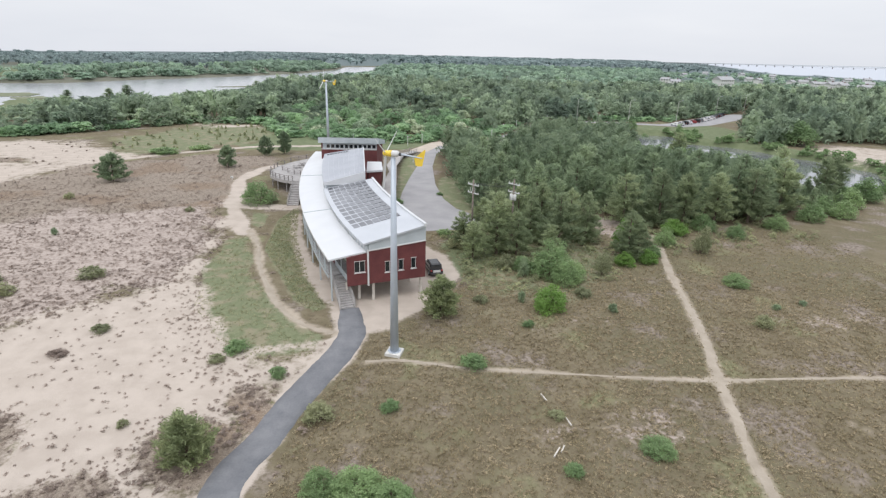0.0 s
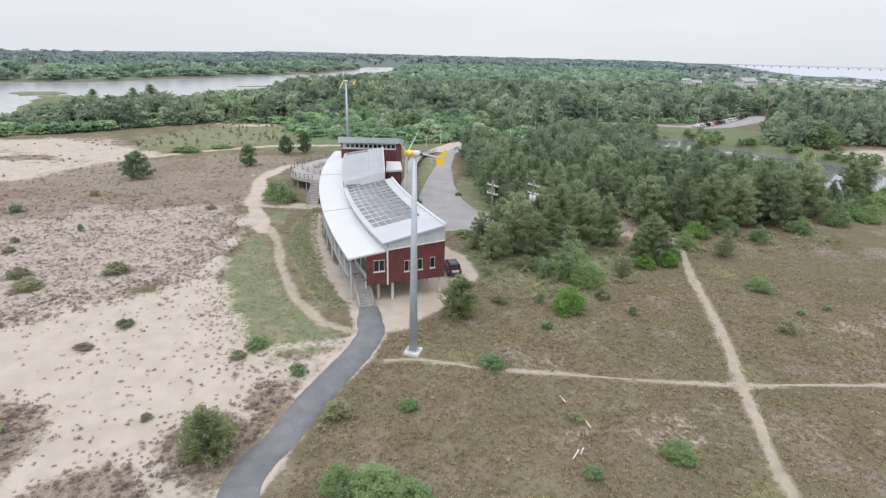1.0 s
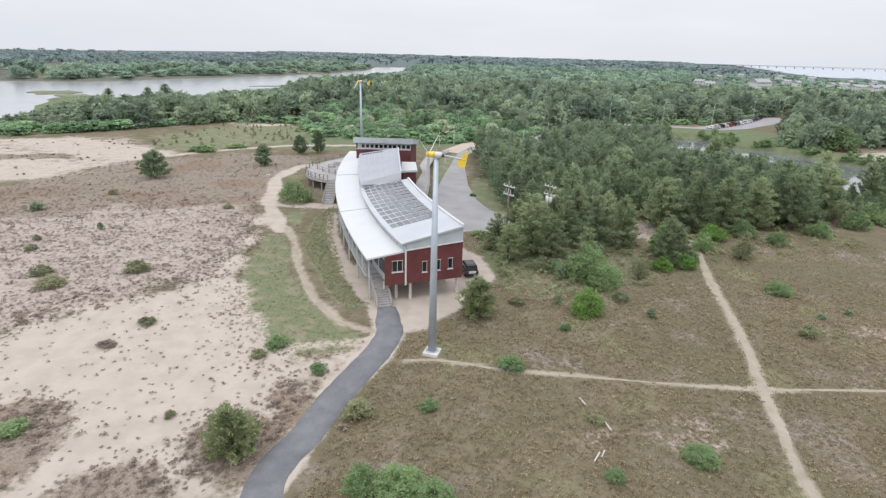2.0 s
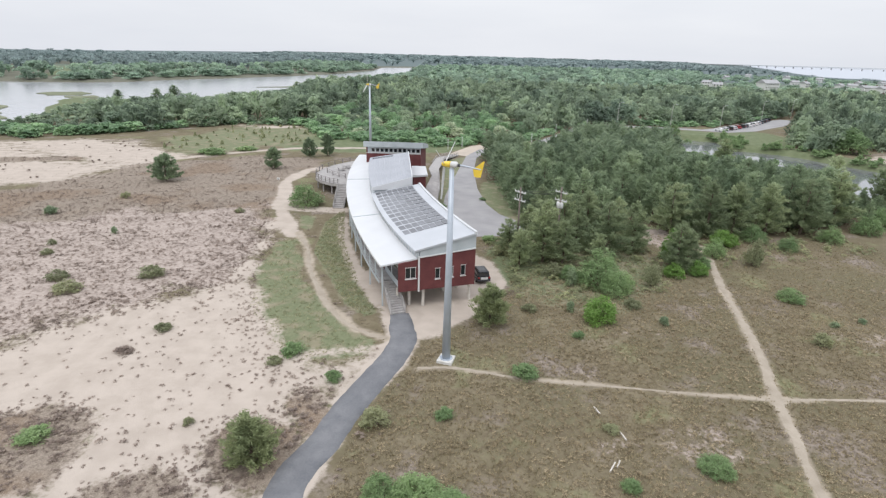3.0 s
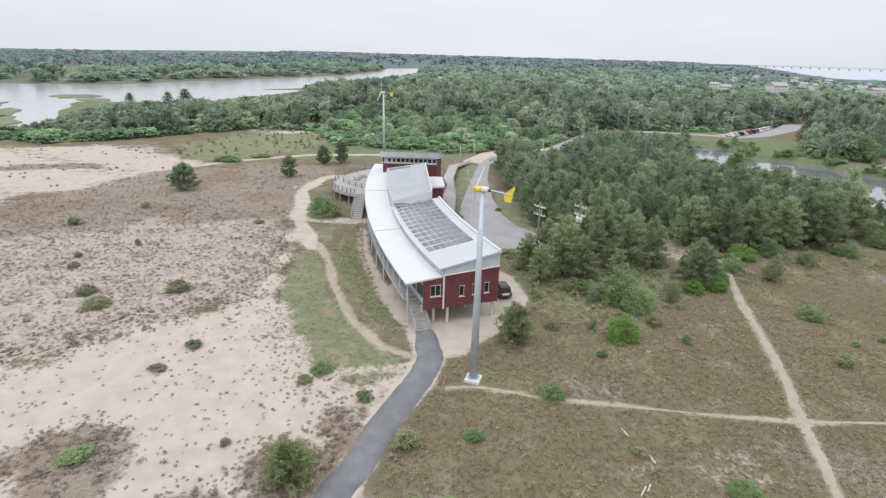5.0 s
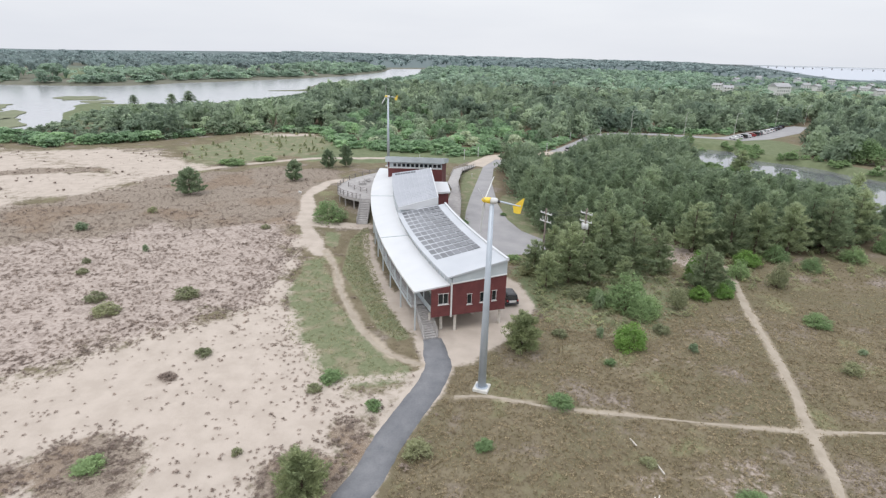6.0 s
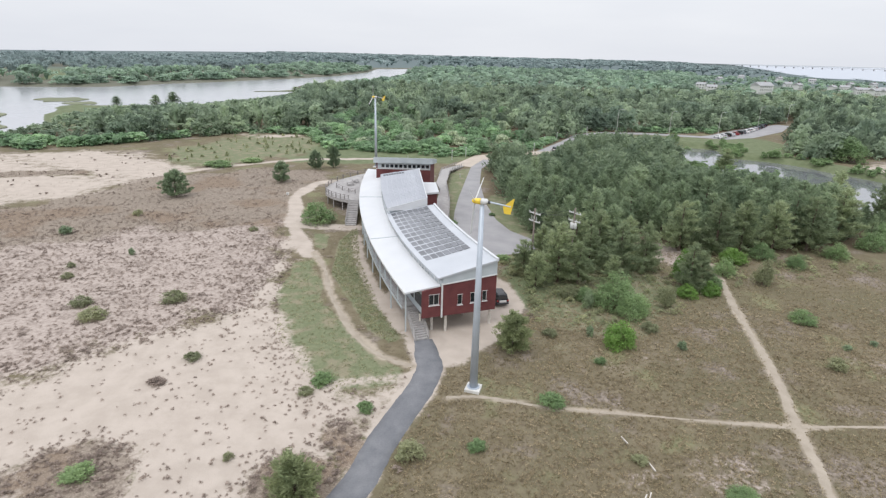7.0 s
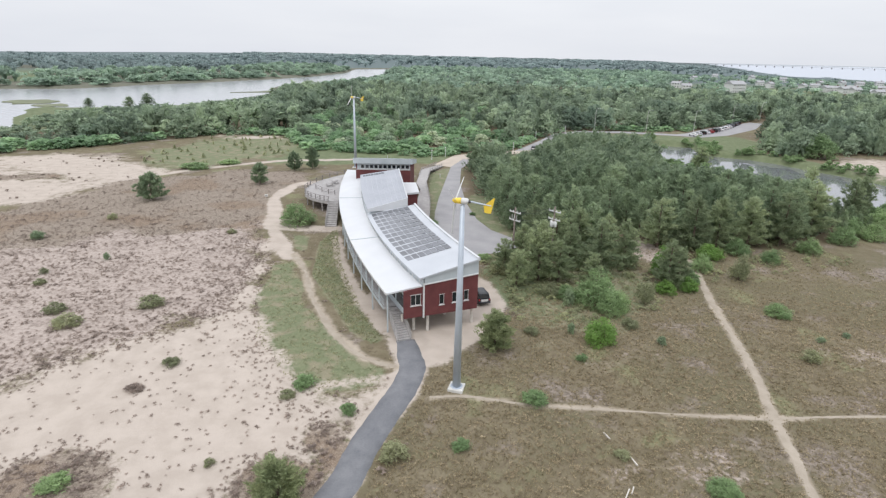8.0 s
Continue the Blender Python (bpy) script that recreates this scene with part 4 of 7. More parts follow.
lay_panels(roof1, left1_pt, right_pt, 7.9, 9.55, 12, 7, 0.18, 0.975, 0.04, 0.85)
R2_L, R2_R = (lambda v: Vector((mid_x(lerp(89.6, 117.0, v)) + 0.1, lerp(89.6, 117.0, v)))), (lambda v: Vector((lerp(-12.6, -16.2, v), lerp(91.4, 116.2, v))))
lay_panels(roof2, R2_L, R2_R, 8.85, 10.45, 1, 8, 0.9, 0.97, 0.05, 0.6)
for k in range(1, 24):
    a, b = R2_L(k / 24), R2_R(k / 24)
    bpart("standing_seam", tubes(([(a.x, a.y, 8.86), (b.x, b.y, 10.46)], [0.03, 0.03]), sides=4), M_ROOF3, roof2)
for k in range(1, 8):
    pts = [R2_L(v).lerp(R2_R(v), k / 8) for v in V]
    bpart("mounting_rail", tubes(([(p.x, p.y, lerp(8.88, 10.48, k / 8)) for p in pts], [0.03] * len(pts)), sides=4), M_ROOF2, roof2)

bm = bmesh.new()
for a, b in zip(R2, R2[1:]):
    wall_piece(bm, a + Vector((0.05, 0)), b + Vector((0.05, 0)), 10.3, 10.62, 10.62, 0.16)
bpart("parapet", bm, M_ROOF, label="white metal edge upstand")
bm = bmesh.new()
wall_piece(bm, L2[0] + Vector((-0.2, -0.1)), R2[0] + Vector((0.05, -0.1)), 8.5, 8.93, 10.53, 0.1)
bpart("roof_edge", bm, M_ROOF, label="white metal verge")

# low white roof over the porch, in three runs with small steps between them
for u0, u1, dz in ((0.0, 0.27, 0.0), (0.27, 0.62, 0.05), (0.62, 1.0, 0.1)):
    us = [lerp(u0, u1, k / 8) for k in range(9)]
    bm = strip_slab([outer_pt(u) for u in us], [mid_pt(u) + Vector((0.05, 0)) for u in us], [6.0 + dz] * 9, [6.95 + dz] * 9, 0.2)
    low = bpart("low_roof", bm, M_ROOF, label="white standing-seam metal roof")
    for u in ((u1,) if u1 < 1 else ()):
        a, b = outer_pt(u), mid_pt(u)
        bpart("roof_joint", tubes(([(a.x, a.y, 6.03 + dz), (b.x, b.y, 6.98 + dz)], [0.06, 0.06]), sides=5), M_FASCIA, low)
    bm = bmesh.new()
    for a, b in zip(us, us[1:]):
        wall_piece(bm, outer_pt(b) + Vector((-0.1, 0)), outer_pt(a) + Vector((-0.1, 0)), 5.76 + dz, 6.03 + dz, 6.03 + dz, 0.1)
    bpart("gutter", bm, M_WHITE)

# floor, porch deck, porch wall with glazing, posts and piles
US = [k / 24 for k in range(25)]
bm = strip_slab([outer_pt(u).lerp(mid_pt(u), 0.5) for u in US[1:]], [mid_pt(u) + Vector((0.6, 0)) for u in US[1:]], [FLOOR] * 24, [FLOOR] * 24, FLOOR - SOFFIT)
bpart("floor_slab", bm, M_WOOD)
bm = strip_slab([left1_pt(v) + Vector((0.3, 0.3)) for v in V], [right_pt(v) + Vector((-0.15, 0.3)) for v in V], [FLOOR - 0.01] * (N + 1), [FLOOR - 0.01] * (N + 1), FLOOR - SOFFIT)
bpart("floor_slab", bm, M_WOOD)
deck_u = [lerp(0.03, 1.0, k / 24) for k in range(25)]
bm = strip_slab([outer_pt(u).lerp(mid_pt(u), 0.08) for u in deck_u], [outer_pt(u).lerp(mid_pt(u), 0.495) for u in deck_u], [FLOOR] * 25, [FLOOR] * 25, 0.25)
bpart("porch_deck", bm, M_WOOD, label="weathered grey porch deck")
bm = bmesh.new()
for a, b in zip(deck_u, deck_u[1:]):
    wall_piece(bm, outer_pt(b).lerp(mid_pt(b), 0.07), outer_pt(a).lerp(mid_pt(a), 0.07), FLOOR - 0.32, FLOOR + 0.04, FLOOR + 0.04, 0.05)
bpart("deck_edge", bm, M_FASCIA, label="pale grey deck edge board")
for k in range(24):
    a, b = outer_pt(US[k] * 0.992).lerp(mid_pt(US[k] * 0.992), 0.5), outer_pt(US[k + 1] * 0.992).lerp(mid_pt(US[k + 1] * 0.992), 0.5)
    bm = bmesh.new()
    wall_piece(bm, b, a, FLOOR, FLOOR + 0.8, FLOOR + 0.8, 0.2)
    wall_piece(bm, b, a, 5.6, 6.3, 6.3, 0.2)
    wall_piece(bm, b, b.lerp(a, 0.12), FLOOR + 0.8, 5.6, 5.6, 0.2)
    bpart("porch_wall", bm, M_FASCIA if k < 2 else M_RED)
    bm = bmesh.new()
    wall_piece(bm, b.lerp(a, 0.12), a, FLOOR + 0.8, 5.6, 5.6, 0.03)
    bpart("porch_window", bm, M_GLASS, label="large dark porch window")
for k in range(23):
    u = lerp(0.012, 0.98, k / 22)
    p = outer_pt(u).lerp(mid_pt(u), 0.09)
    bm = boxes((-0.09, 0.09, -0.09, 0.09, 0.2 if k % 2 == 0 else FLOOR - 0.3, 5.85), m=Matrix.Translation((p.x, p.y, 0)))
    bpart("porch_post", bm, M_FASCIA, label="pale grey porch post")
    q = outer_pt(u).lerp(mid_pt(u), 0.52)
    bm = tubes(([(q.x, q.y, 0.1), (q.x, q.y, SOFFIT)], [0.16, 0.15]), sides=10)
    bpart("pile", bm, M_DRIFT, label="pale timber pile")
for z in (3.45, 3.75, 4.1):
    bm = tubes(([(*outer_pt(u).lerp(mid_pt(u), 0.085), z) for u in deck_u], [0.03] * 25), sides=5)
    bpart("rail", bm, M_FASCIA)
for p in (Vector((-9.8, 63.6)), C0 + FRONT * 0.75 + Vector((-0.3, 0.5)), R0 - FRONT * 0.45 + Vector((-0.2, 0.9)), C0 + FRONT * 4.0 + Vector((-1.2, 4.2)), R0 + Vector((-2.2, 4.5)), R0 + Vector((-4.2, 9)),
          C0 + Vector((-0.5, 8.6)), R0 + Vector((-6.2, 14)), R0 + Vector((-8.0, 19))):
    bm = tubes(([(p.x, p.y, 0.1), (p.x, p.y, SOFFIT + 0.02)], [0.19, 0.18]), sides=12)
    bpart("pile", bm, M_DRIFT, label="pale timber pile")
# entrance tower at the back, with a strip of windows under its roof
TL, TR = Vector((-26.2, 122.6)), Vector((-14.3, 122.9))
wall_with_windows("tower_wall", TL, TR, 0.3, 8.86, [])
wall_with_windows("window_band", TL, TR, 8.98, 10.3, [(0.5 + 0.98 * k, 0.78, 9.14, 9.98) for k in range(1, 12)], mat=M_FASCIA)
for p, q, tops in ((TR, TR + Vector((0.4, 8.0)), (10.25, 9.05)), (TR + Vector((0.4, 8.0)), TL + Vector((0.4, 8.0)), (9.05, 9.05)), (TL + Vector((0.4, 8.0)), TL, (9.05, 10.25))):
    bm = bmesh.new()
    wall_piece(bm, p, q, 0.3, *tops, 0.3)
    bpart("tower_wall", bm, M_RED)
bm = bmesh.new()
prism(bm, [tuple(TL + Vector((-0.5, -0.6))), tuple(TR + Vector((0.5, -0.6))), tuple(TR + Vector((0.9, 8.6))), tuple(TL + Vector((-0.1, 8.6)))], [10.3, 10.3, 9.0, 9.0], [11.5, 11.5, 9.9, 9.9])
bpart("tower_roof", bm, M_FASCIA, label="pale grey overhanging flat roof")
bm = bmesh.new()
wall_piece(bm, TL + Vector((0, -0.05)), TR + Vector((0, -0.05)), 8.86, 8.98, 8.98, 0.3)
bpart("trim", bm, M_WHITE)
bm = tubes(([(-19.2, 122.4, 8.0), (-19.2, 122.4, 12.2)], [0.04, 0.03]), sides=6)
bpart("vent_pipe", bm, M_WHITE)
# low bay between tower and second block
BAY_PLAN = [(-14.2, 107.6), (-11.9, 109.0), (-13.0, 116.8), (-15.6, 116.4)]
bm = prism(bmesh.new(), BAY_PLAN, 0.3, 7.1)
bpart("entrance_bay", bm, M_RED)
bm = prism(bmesh.new(), [(-14.5, 107.2), (-11.5, 108.6), (-12.7, 117.2), (-15.6, 117.0)], 7.1, 7.45)
bpart("bay_roof", bm, M_ROOF)


# ---- stairs, decks and rails ----
def stair(name, label, foot, heading, z0, z1, width, run=0.29, posts=True):
    """A timber stair from foot (plan), rising along heading (degrees from +x)."""
    n = max(3, round((z1 - z0) / 0.18))
    rise = (z1 - z0) / n
    ob = thing(name, label, "stairs", (*foot, z0), heading)
    for k in range(n):
        part("tread", boxes((k * run, k * run + run + 0.03, -width / 2, width / 2, (k + 1) * rise - 0.05, (k + 1) * rise)), M_WOOD, ob)
        part("riser", boxes((k * run + 0.02, k * run + 0.045, -width / 2 + 0.02, width / 2 - 0.02, k * rise, (k + 1) * rise - 0.052)), M_WOOD, ob)
    for s in (-1, 1):
        y = s * (width / 2 + 0.06)
        bm = bmesh.new()
        vs = [bm.verts.new((x, yy, z)) for yy in (y - 0.04, y + 0.04) for x, z in ((0, -0.05), (0.2, -0.05), (n * run, n * rise - 0.3), (n * run, n * rise + 0.05), (0, 0.22))]
        bm.faces.new(vs[:5])
        bm.faces.new(vs[5:][::-1])
        for i in range(5):
            bm.faces.new((vs[i], vs[5 + i], vs[5 + (i + 1) % 5], vs[(i + 1) % 5]))
        bmesh.ops.recalc_face_normals(bm, faces=bm.faces)
        part("stringer", bm, M_WOOD, ob)
        for zz in (0.35, 0.6, 0.95):
            part("handrail", tubes(([(0, y, zz + rise), (n * run, y, zz + n * rise)], [0.03, 0.03]), sides=6), M_WOOD, ob)
        for k in range(0, n + 1, 4):
            part("rail_post", boxes((k * run - 0.045, k * run + 0.045, y - 0.045, y + 0.045, k * rise - 0.1, k * rise + 1.05)), M_WOOD, ob)
    return ob


stair("front_stair", "weathered grey timber stair up to the porch", (-10.75, 60.75), 114, 0.4, FLOOR, 1.6)
stair("deck_stair", "weathered grey timber stair up to the round deck", (-28.9, 106.8), 97, 0.4, 2.9, 2.0, run=0.72)
stair("entry_stair", "weathered grey timber stair up to the entrance walk", (-10.3, 99.5), 92, 0.4, 2.9, 2.0, run=0.42)


def railing(points, z, height, parent):
    for zz in (0.35, 0.65, height):
        part("rail", tubes(([(x, y, z + zz) for x, y in points], [0.045] * len(points)), sides=5), M_RAIL, parent)
    for x, y in points:
        part("rail_post", boxes((x - 0.075, x + 0.075, y - 0.075, y + 0.075, z - 0.1, z + height + 0.05)), M_RAIL, parent)


deck = thing("round_deck", "weathered grey timber deck with rails beside the building", "deck")
RIM = [(-31.5, 148), (-34.5, 143.5), (-37.2, 138.5), (-38.8, 132.5), (-38.9, 127.5), (-37.8, 123.2), (-35.8, 120.2), (-33.4, 118.2), (-31.4, 117.2)]
arc = [tuple(Vector(a).lerp(Vector(b), t)) for a, b in zip(RIM, RIM[1:]) for t in (0, 0.5)] + [RIM[-1]]
bm = prism(bmesh.new(), arc + [(-29.2, 117.4), (-29.6, 131), (-30.0, 140)], 2.65, 2.9)
bmesh.ops.recalc_face_normals(bm, faces=bm.faces)
part("deck_floor", bm, M_WOOD, deck)
railing(arc, 2.9, 1.05, deck)
railing([(-36.6, 128.5), (-34.6, 125.8), (-32.8, 124.2), (-31.2, 123.4)], 2.9, 1.0, deck)
for (ax, ay), (bx, by) in zip(RIM[2:], RIM[3:]):
    bm = bmesh.new()
    wall_piece(bm, Vector((ax - 0.05, ay)), Vector((bx - 0.05, by)), 2.3, 2.93, 2.93, -0.06)
    bmesh.ops.recalc_face_normals(bm, faces=bm.faces)
    part("deck_skirt", bm, M_WOOD, deck)
for x, y in arc[::2]:
    part("deck_pile", tubes(([(x + 0.4, y, 0.1), (x + 0.4, y, 2.65)], [0.13, 0.13]), sides=8), M_WOOD, deck)
walkway = thing("entry_walk", "grey timber entrance walk with rails", "walkway")
bm = prism(bmesh.new(), [(-11.6, 105.5), (-9.3, 105.6), (-9.6, 118), (-11.4, 140), (-11.0, 160), (-7.4, 173), (-9.4, 174), (-13.6, 161), (-13.9, 140), (-12.4, 131), (-12.6, 118)],
           [2.6, 2.6, 2.6, 2.2, 1.3, 0.3, 0.3, 1.3, 2.2, 2.4, 2.6], [2.9, 2.9, 2.9, 2.5, 1.6, 0.55, 0.55, 1.6, 2.5, 2.7, 2.9])
bmesh.ops.triangulate(bm, faces=[f for f in bm.faces if len(f.verts) > 4])
bmesh.ops.recalc_face_normals(bm, faces=bm.faces)
part("walk_floor", bm, M_WOOD, walkway)
for line in ([(-9.4, 106), (-9.7, 118), (-10.5, 129), (-11.4, 140)], [(-11.2, 150), (-11.1, 160), (-9.2, 167), (-7.5, 173)], [(-13.8, 150), (-13.6, 161), (-11.5, 168), (-9.4, 174)]):
    zs = [2.9 if y < 120 else lerp(2.9, 0.55, min(1, (y - 120) / 53)) for x, y in line]
    for zz in (0.4, 0.7, 1.0):
        part("rail", tubes(([(x, y, z + zz) for (x, y), z in zip(line, zs)], [0.04] * len(line)), sides=5), M_WOOD, walkway)
    for (x, y), (x2, y2), za, zb in zip(line, line[1:], zs, zs[1:]):
        for t in (0, 0.33, 0.66):
            xx, yy, z = lerp(x, x2, t), lerp(y, y2, t), lerp(za, zb, t)
            part("rail_post", boxes((xx - 0.06, xx + 0.06, yy - 0.06, yy + 0.06, z - 0.3, z + 1.05)), M_WOOD, walkway)


def picnic_table(at, turn):
    ob = thing("picnic_table", "weathered timber picnic table with two benches", "table", at, turn, group="deck tables")
    for y in (-0.3, 0, 0.3):
        part("tabletop_board", boxes((-0.9, 0.9, y - 0.14, y + 0.14, 0.71, 0.75)), M_WOOD, ob)
    for s in (-1, 1):
        part("bench", boxes((-0.9, 0.9, s * 0.75 - 0.14, s * 0.75 + 0.14, 0.42, 0.46)), M_WOOD, ob)
        part("leg", tubes(([(s * 0.65, -0.7, 0), (s * 0.65, -0.25, 0.71)], [0.05, 0.05]), ([(s * 0.65, 0.7, 0), (s * 0.65, 0.25, 0.71)], [0.05, 0.05]), ([(s * 0.65, -0.8, 0.4), (s * 0.65, 0.8, 0.4)], [0.045, 0.045]), sides=4), M_WOOD, ob)
    return ob


table = picnic_table((-34.0, 131.5, 2.9), 20)
copy_thing(table, pose(-33.4, 134.6, 2.9, 0, 0, 75))
copy_thing(table, pose(-31.6, 138.5, 2.9, 0, 0, 10))


# ---- wind turbines ----
def turbine(at, turn, spin, height=19.95):
    ob = thing("wind_turbine", "small wind turbine on a tapered grey steel pole with yellow tail", "wind turbine", at, turn, group="wind turbines")
    pad = bmesh.new()
    box(pad, -0.8, 0.8, -0.8, 0.8, -0.4, 0.3, bevel=0.05)
    part("concrete_pad", pad, M_CONCRETE, ob, "pale concrete footing")
    pole = part("pole", tubes(([(0, 0, 0.34), (0, 0, height * 0.5), (0, 0, height)], [0.44, 0.33, 0.22]), sides=18), M_STEEL, ob, smooth=True)
    part("base_flange", tubes(([(0, 0, 0.3), (0, 0, 0.36)], [0.66, 0.66]), sides=18), M_STEEL, pole)
    for k in range(12):
        a = k * math.pi / 6
        part("bolt", tubes(([(0.56 * math.cos(a), 0.56 * math.sin(a), 0.36), (0.56 * math.cos(a), 0.56 * math.sin(a), 0.46)], [0.035, 0.035]), sides=6), M_STEEL, pole)
    z = height + 0.45
    part("yaw_bearing", tubes(([(0, 0, height), (0, 0, height + 0.25)], [0.19, 0.16]), sides=14), M_STEEL, ob)
    body = part("nacelle", tubes(([(-0.12, 0, z), (-0.06, 0, z), (0.42, 0, z), (0.52, 0, z - 0.02), (0.56, 0, z - 0.03)], [0.26, 0.3, 0.3, 0.2, 0.1]), sides=16), M_WHITE, ob, "white generator housing", smooth=True)
    part("nose_cone", tubes(([(-1.0, 0, z), (-0.96, 0, z), (-0.8, 0, z), (-0.3, 0, z), (-0.13, 0, z)], [0.05, 0.14, 0.24, 0.29, 0.29]), sides=16), M_YELLOW, body, "yellow nose cone", smooth=True)
    part("tail_joint", tubes(([(0.56, 0, z - 0.03), (0.78, 0, z - 0.04)], [0.15, 0.13]), sides=10), M_DARK, body, "dark tail joint")
    part("tail_boom", tubes(([(0.7, 0, z), (2.75, 0, z - 0.26)], [0.09, 0.055]), sides=10), M_STEEL, ob, "grey tail boom")
    fin = bmesh.new()
    rows = [[fin.verts.new((x, y, z + zz)) for x, zz in ((2.0, -0.3), (2.12, -0.92), (2.35, -1.0), (2.75, -0.98), (3.05, 0.5), (2.92, 0.5))] for y in (-0.02, 0.02)]
    fin.faces.new(rows[0])
    fin.faces.new(rows[1][::-1])
    for i in range(6):
        fin.faces.new((rows[0][i], rows[1][i], rows[1][(i + 1) % 6], rows[0][(i + 1) % 6]))
    bmesh.ops.triangulate(fin, faces=[f for f in fin.faces if len(f.verts) > 4])
    bmesh.ops.recalc_face_normals(fin, faces=fin.faces)
    part("tail_fin", fin, M_YELLOW, ob, "yellow tail fin")
    for k in range(3):
        a = radians(spin + 120 * k)
        bl = bmesh.new()
        q = Matrix.Translation((-0.72, 0, z)) @ Matrix.Rotation(radians(4), 4, "Y") @ Matrix.Rotation(a, 4, "X") @ Matrix.Rotation(radians(38), 4, "Z")
        rings = []
        for s, w, th in ((0.2, 0.06, 0.06), (0.5, 0.15, 0.04), (1.2, 0.15, 0.03), (2.4, 0.12, 0.02), (3.35, 0.09, 0.01)):
            rings.append([bl.verts.new(q @ Vector((x * th, y * w, s))) for x, y in ((1, -0.4), (0.6, 0.8), (0, 1), (-0.6, 0.6), (-0.8, -0.6), (0, -1))])
        for r0, r1 in zip(rings, rings[1:]):
            for i in range(6):
                bl.faces.new((r0[i], r0[(i + 1) % 6], r1[(i + 1) % 6], r1[i]))
        bl.faces.new(rings[0])
        bl.faces.new(rings[-1])
        bmesh.ops.recalc_face_normals(bl, faces=bl.faces)
        part("blade", bl, M_WHITE, ob, "slim white rotor blade")
    return ob


turbine((-4.5, 51.4, -0.1), -14, -60)
turbine((-33.6, 167.5, 0.4), -12, 5)


# ---- utility poles, wires, lamps and posts ----
def utility_pole(at, turn, label):
    ob = thing("utility_pole", label, "utility pole", at, turn, group="utility poles")
    part("post", tubes(([(0, 0, -0.3), (0, 0, 10.2)], [0.17, 0.12]), sides=10), M_POLEWOOD, ob, smooth=True)
    for z in (9.3, 8.0):
        arm = part("crossarm", boxes((-1.2, 1.2, -0.07, 0.07, z, z + 0.15), bevel=0.01), M_WHITE, ob, "whitish crossarm")
        for x in (-1.1, -0.4, 0.4, 1.1):
            part("insulator", tubes(([(x, 0, z + 0.13), (x, 0, z + 0.3), (x, 0, z + 0.36)], [0.05, 0.07, 0.03]), sides=8), M_WHITE, arm)
    return ob


up = utility_pole((11.3, 87.6, 0.4), -50, "timber utility pole with crossarms and grey transformers")
for x, y in ((-0.38, -0.1), (0.38, -0.1), (0.0, -0.42)):
    tr = part("transformer", tubes(([(x, y, 6.9), (x, y, 6.95), (x, y, 7.75), (x, y, 7.85)], [0.2, 0.25, 0.25, 0.12]), sides=12), M_WHITE, up, "pale grey transformer can", smooth=True)
    part("bushing", tubes(([(x, y, 7.85), (x, y, 8.1)], [0.05, 0.03]), sides=6), M_DRIFT, tr)
up2 = utility_pole((4.85, 86.6, 0.4), -50, "timber utility pole with two tilted crossarms")
for x in (-0.5, 0.0, 0.5):
    part("cutout_fuse", tubes(([(x, -0.1, 8.4), (x + 0.12, -0.25, 9.0)], [0.06, 0.05]), sides=6), M_WHITE, up2)
bm = bmesh.new()
for z, off in ((9.62, -1.1), (9.62, 0.4), (9.62, 1.1), (8.3, 0.4), (6.2, 0.0)):
    a, b = Vector((4.85 + off * 0.643, 86.6 - off * 0.766, 0.4 + z)), Vector((11.3 + off * 0.643, 87.6 - off * 0.766, 0.4 + z))
    tube(bm, [a.lerp(b, t) - Vector((0, 0, 0.35 * 4 * t * (1 - t))) for t in (0, 0.2, 0.4, 0.6, 0.8, 1)], [0.02] * 6, 4)
tagged(part("overhead_wires", bm, M_DARK), "thin dark overhead wires between the utility poles", "cable")


def street_lamp(at, turn, height=10.0):
    ob = thing("street_lamp", "tall grey street lamp with a curved arm", "street lamp", at, turn, group="street lamps")
    part("pole", tubes(([(0, 0, -0.2), (0, 0, height * 0.9), (0.25, 0, height), (1.6, 0, height + 0.3)], [0.13, 0.09, 0.07, 0.05]), sides=8), M_CONCRETE, ob)
    part("lamp_head", boxes((1.5, 2.3, -0.16, 0.16, height + 0.22, height + 0.36), bevel=0.04), M_STEEL, ob)
    return ob


lamp = street_lamp((108.5, 270.5, 0.4), 10)
for x, y in ((85.6, 268.5), (144.4, 309), (171.4, 333), (62, 270)):
    copy_thing(lamp, pose(x, y, 0.4, 0, 0, 10))


def path_light(at):
    ob = thing("path_light", "short white light post beside the road", "light post", at, group="path lights")
    part("post", tubes(([(0, 0, -0.2), (0, 0, 2.9)], [0.1, 0.09]), sides=8), M_WHITE, ob)
    part("hood", tubes(([(0, 0, 2.9), (0, 0, 3.1), (0, 0, 3.25)], [0.12, 0.22, 0.06]), sides=10), M_WHITE, ob)
    return ob


pl = path_light((17.3, 205.1, 0.4))
for x, y in ((23.2, 223.6), (29.9, 237), (36, 250), (-11.4, 184), (46.3, 259.2), (-7.0, 190)):
    copy_thing(pl, pose(x, y, 0.4))


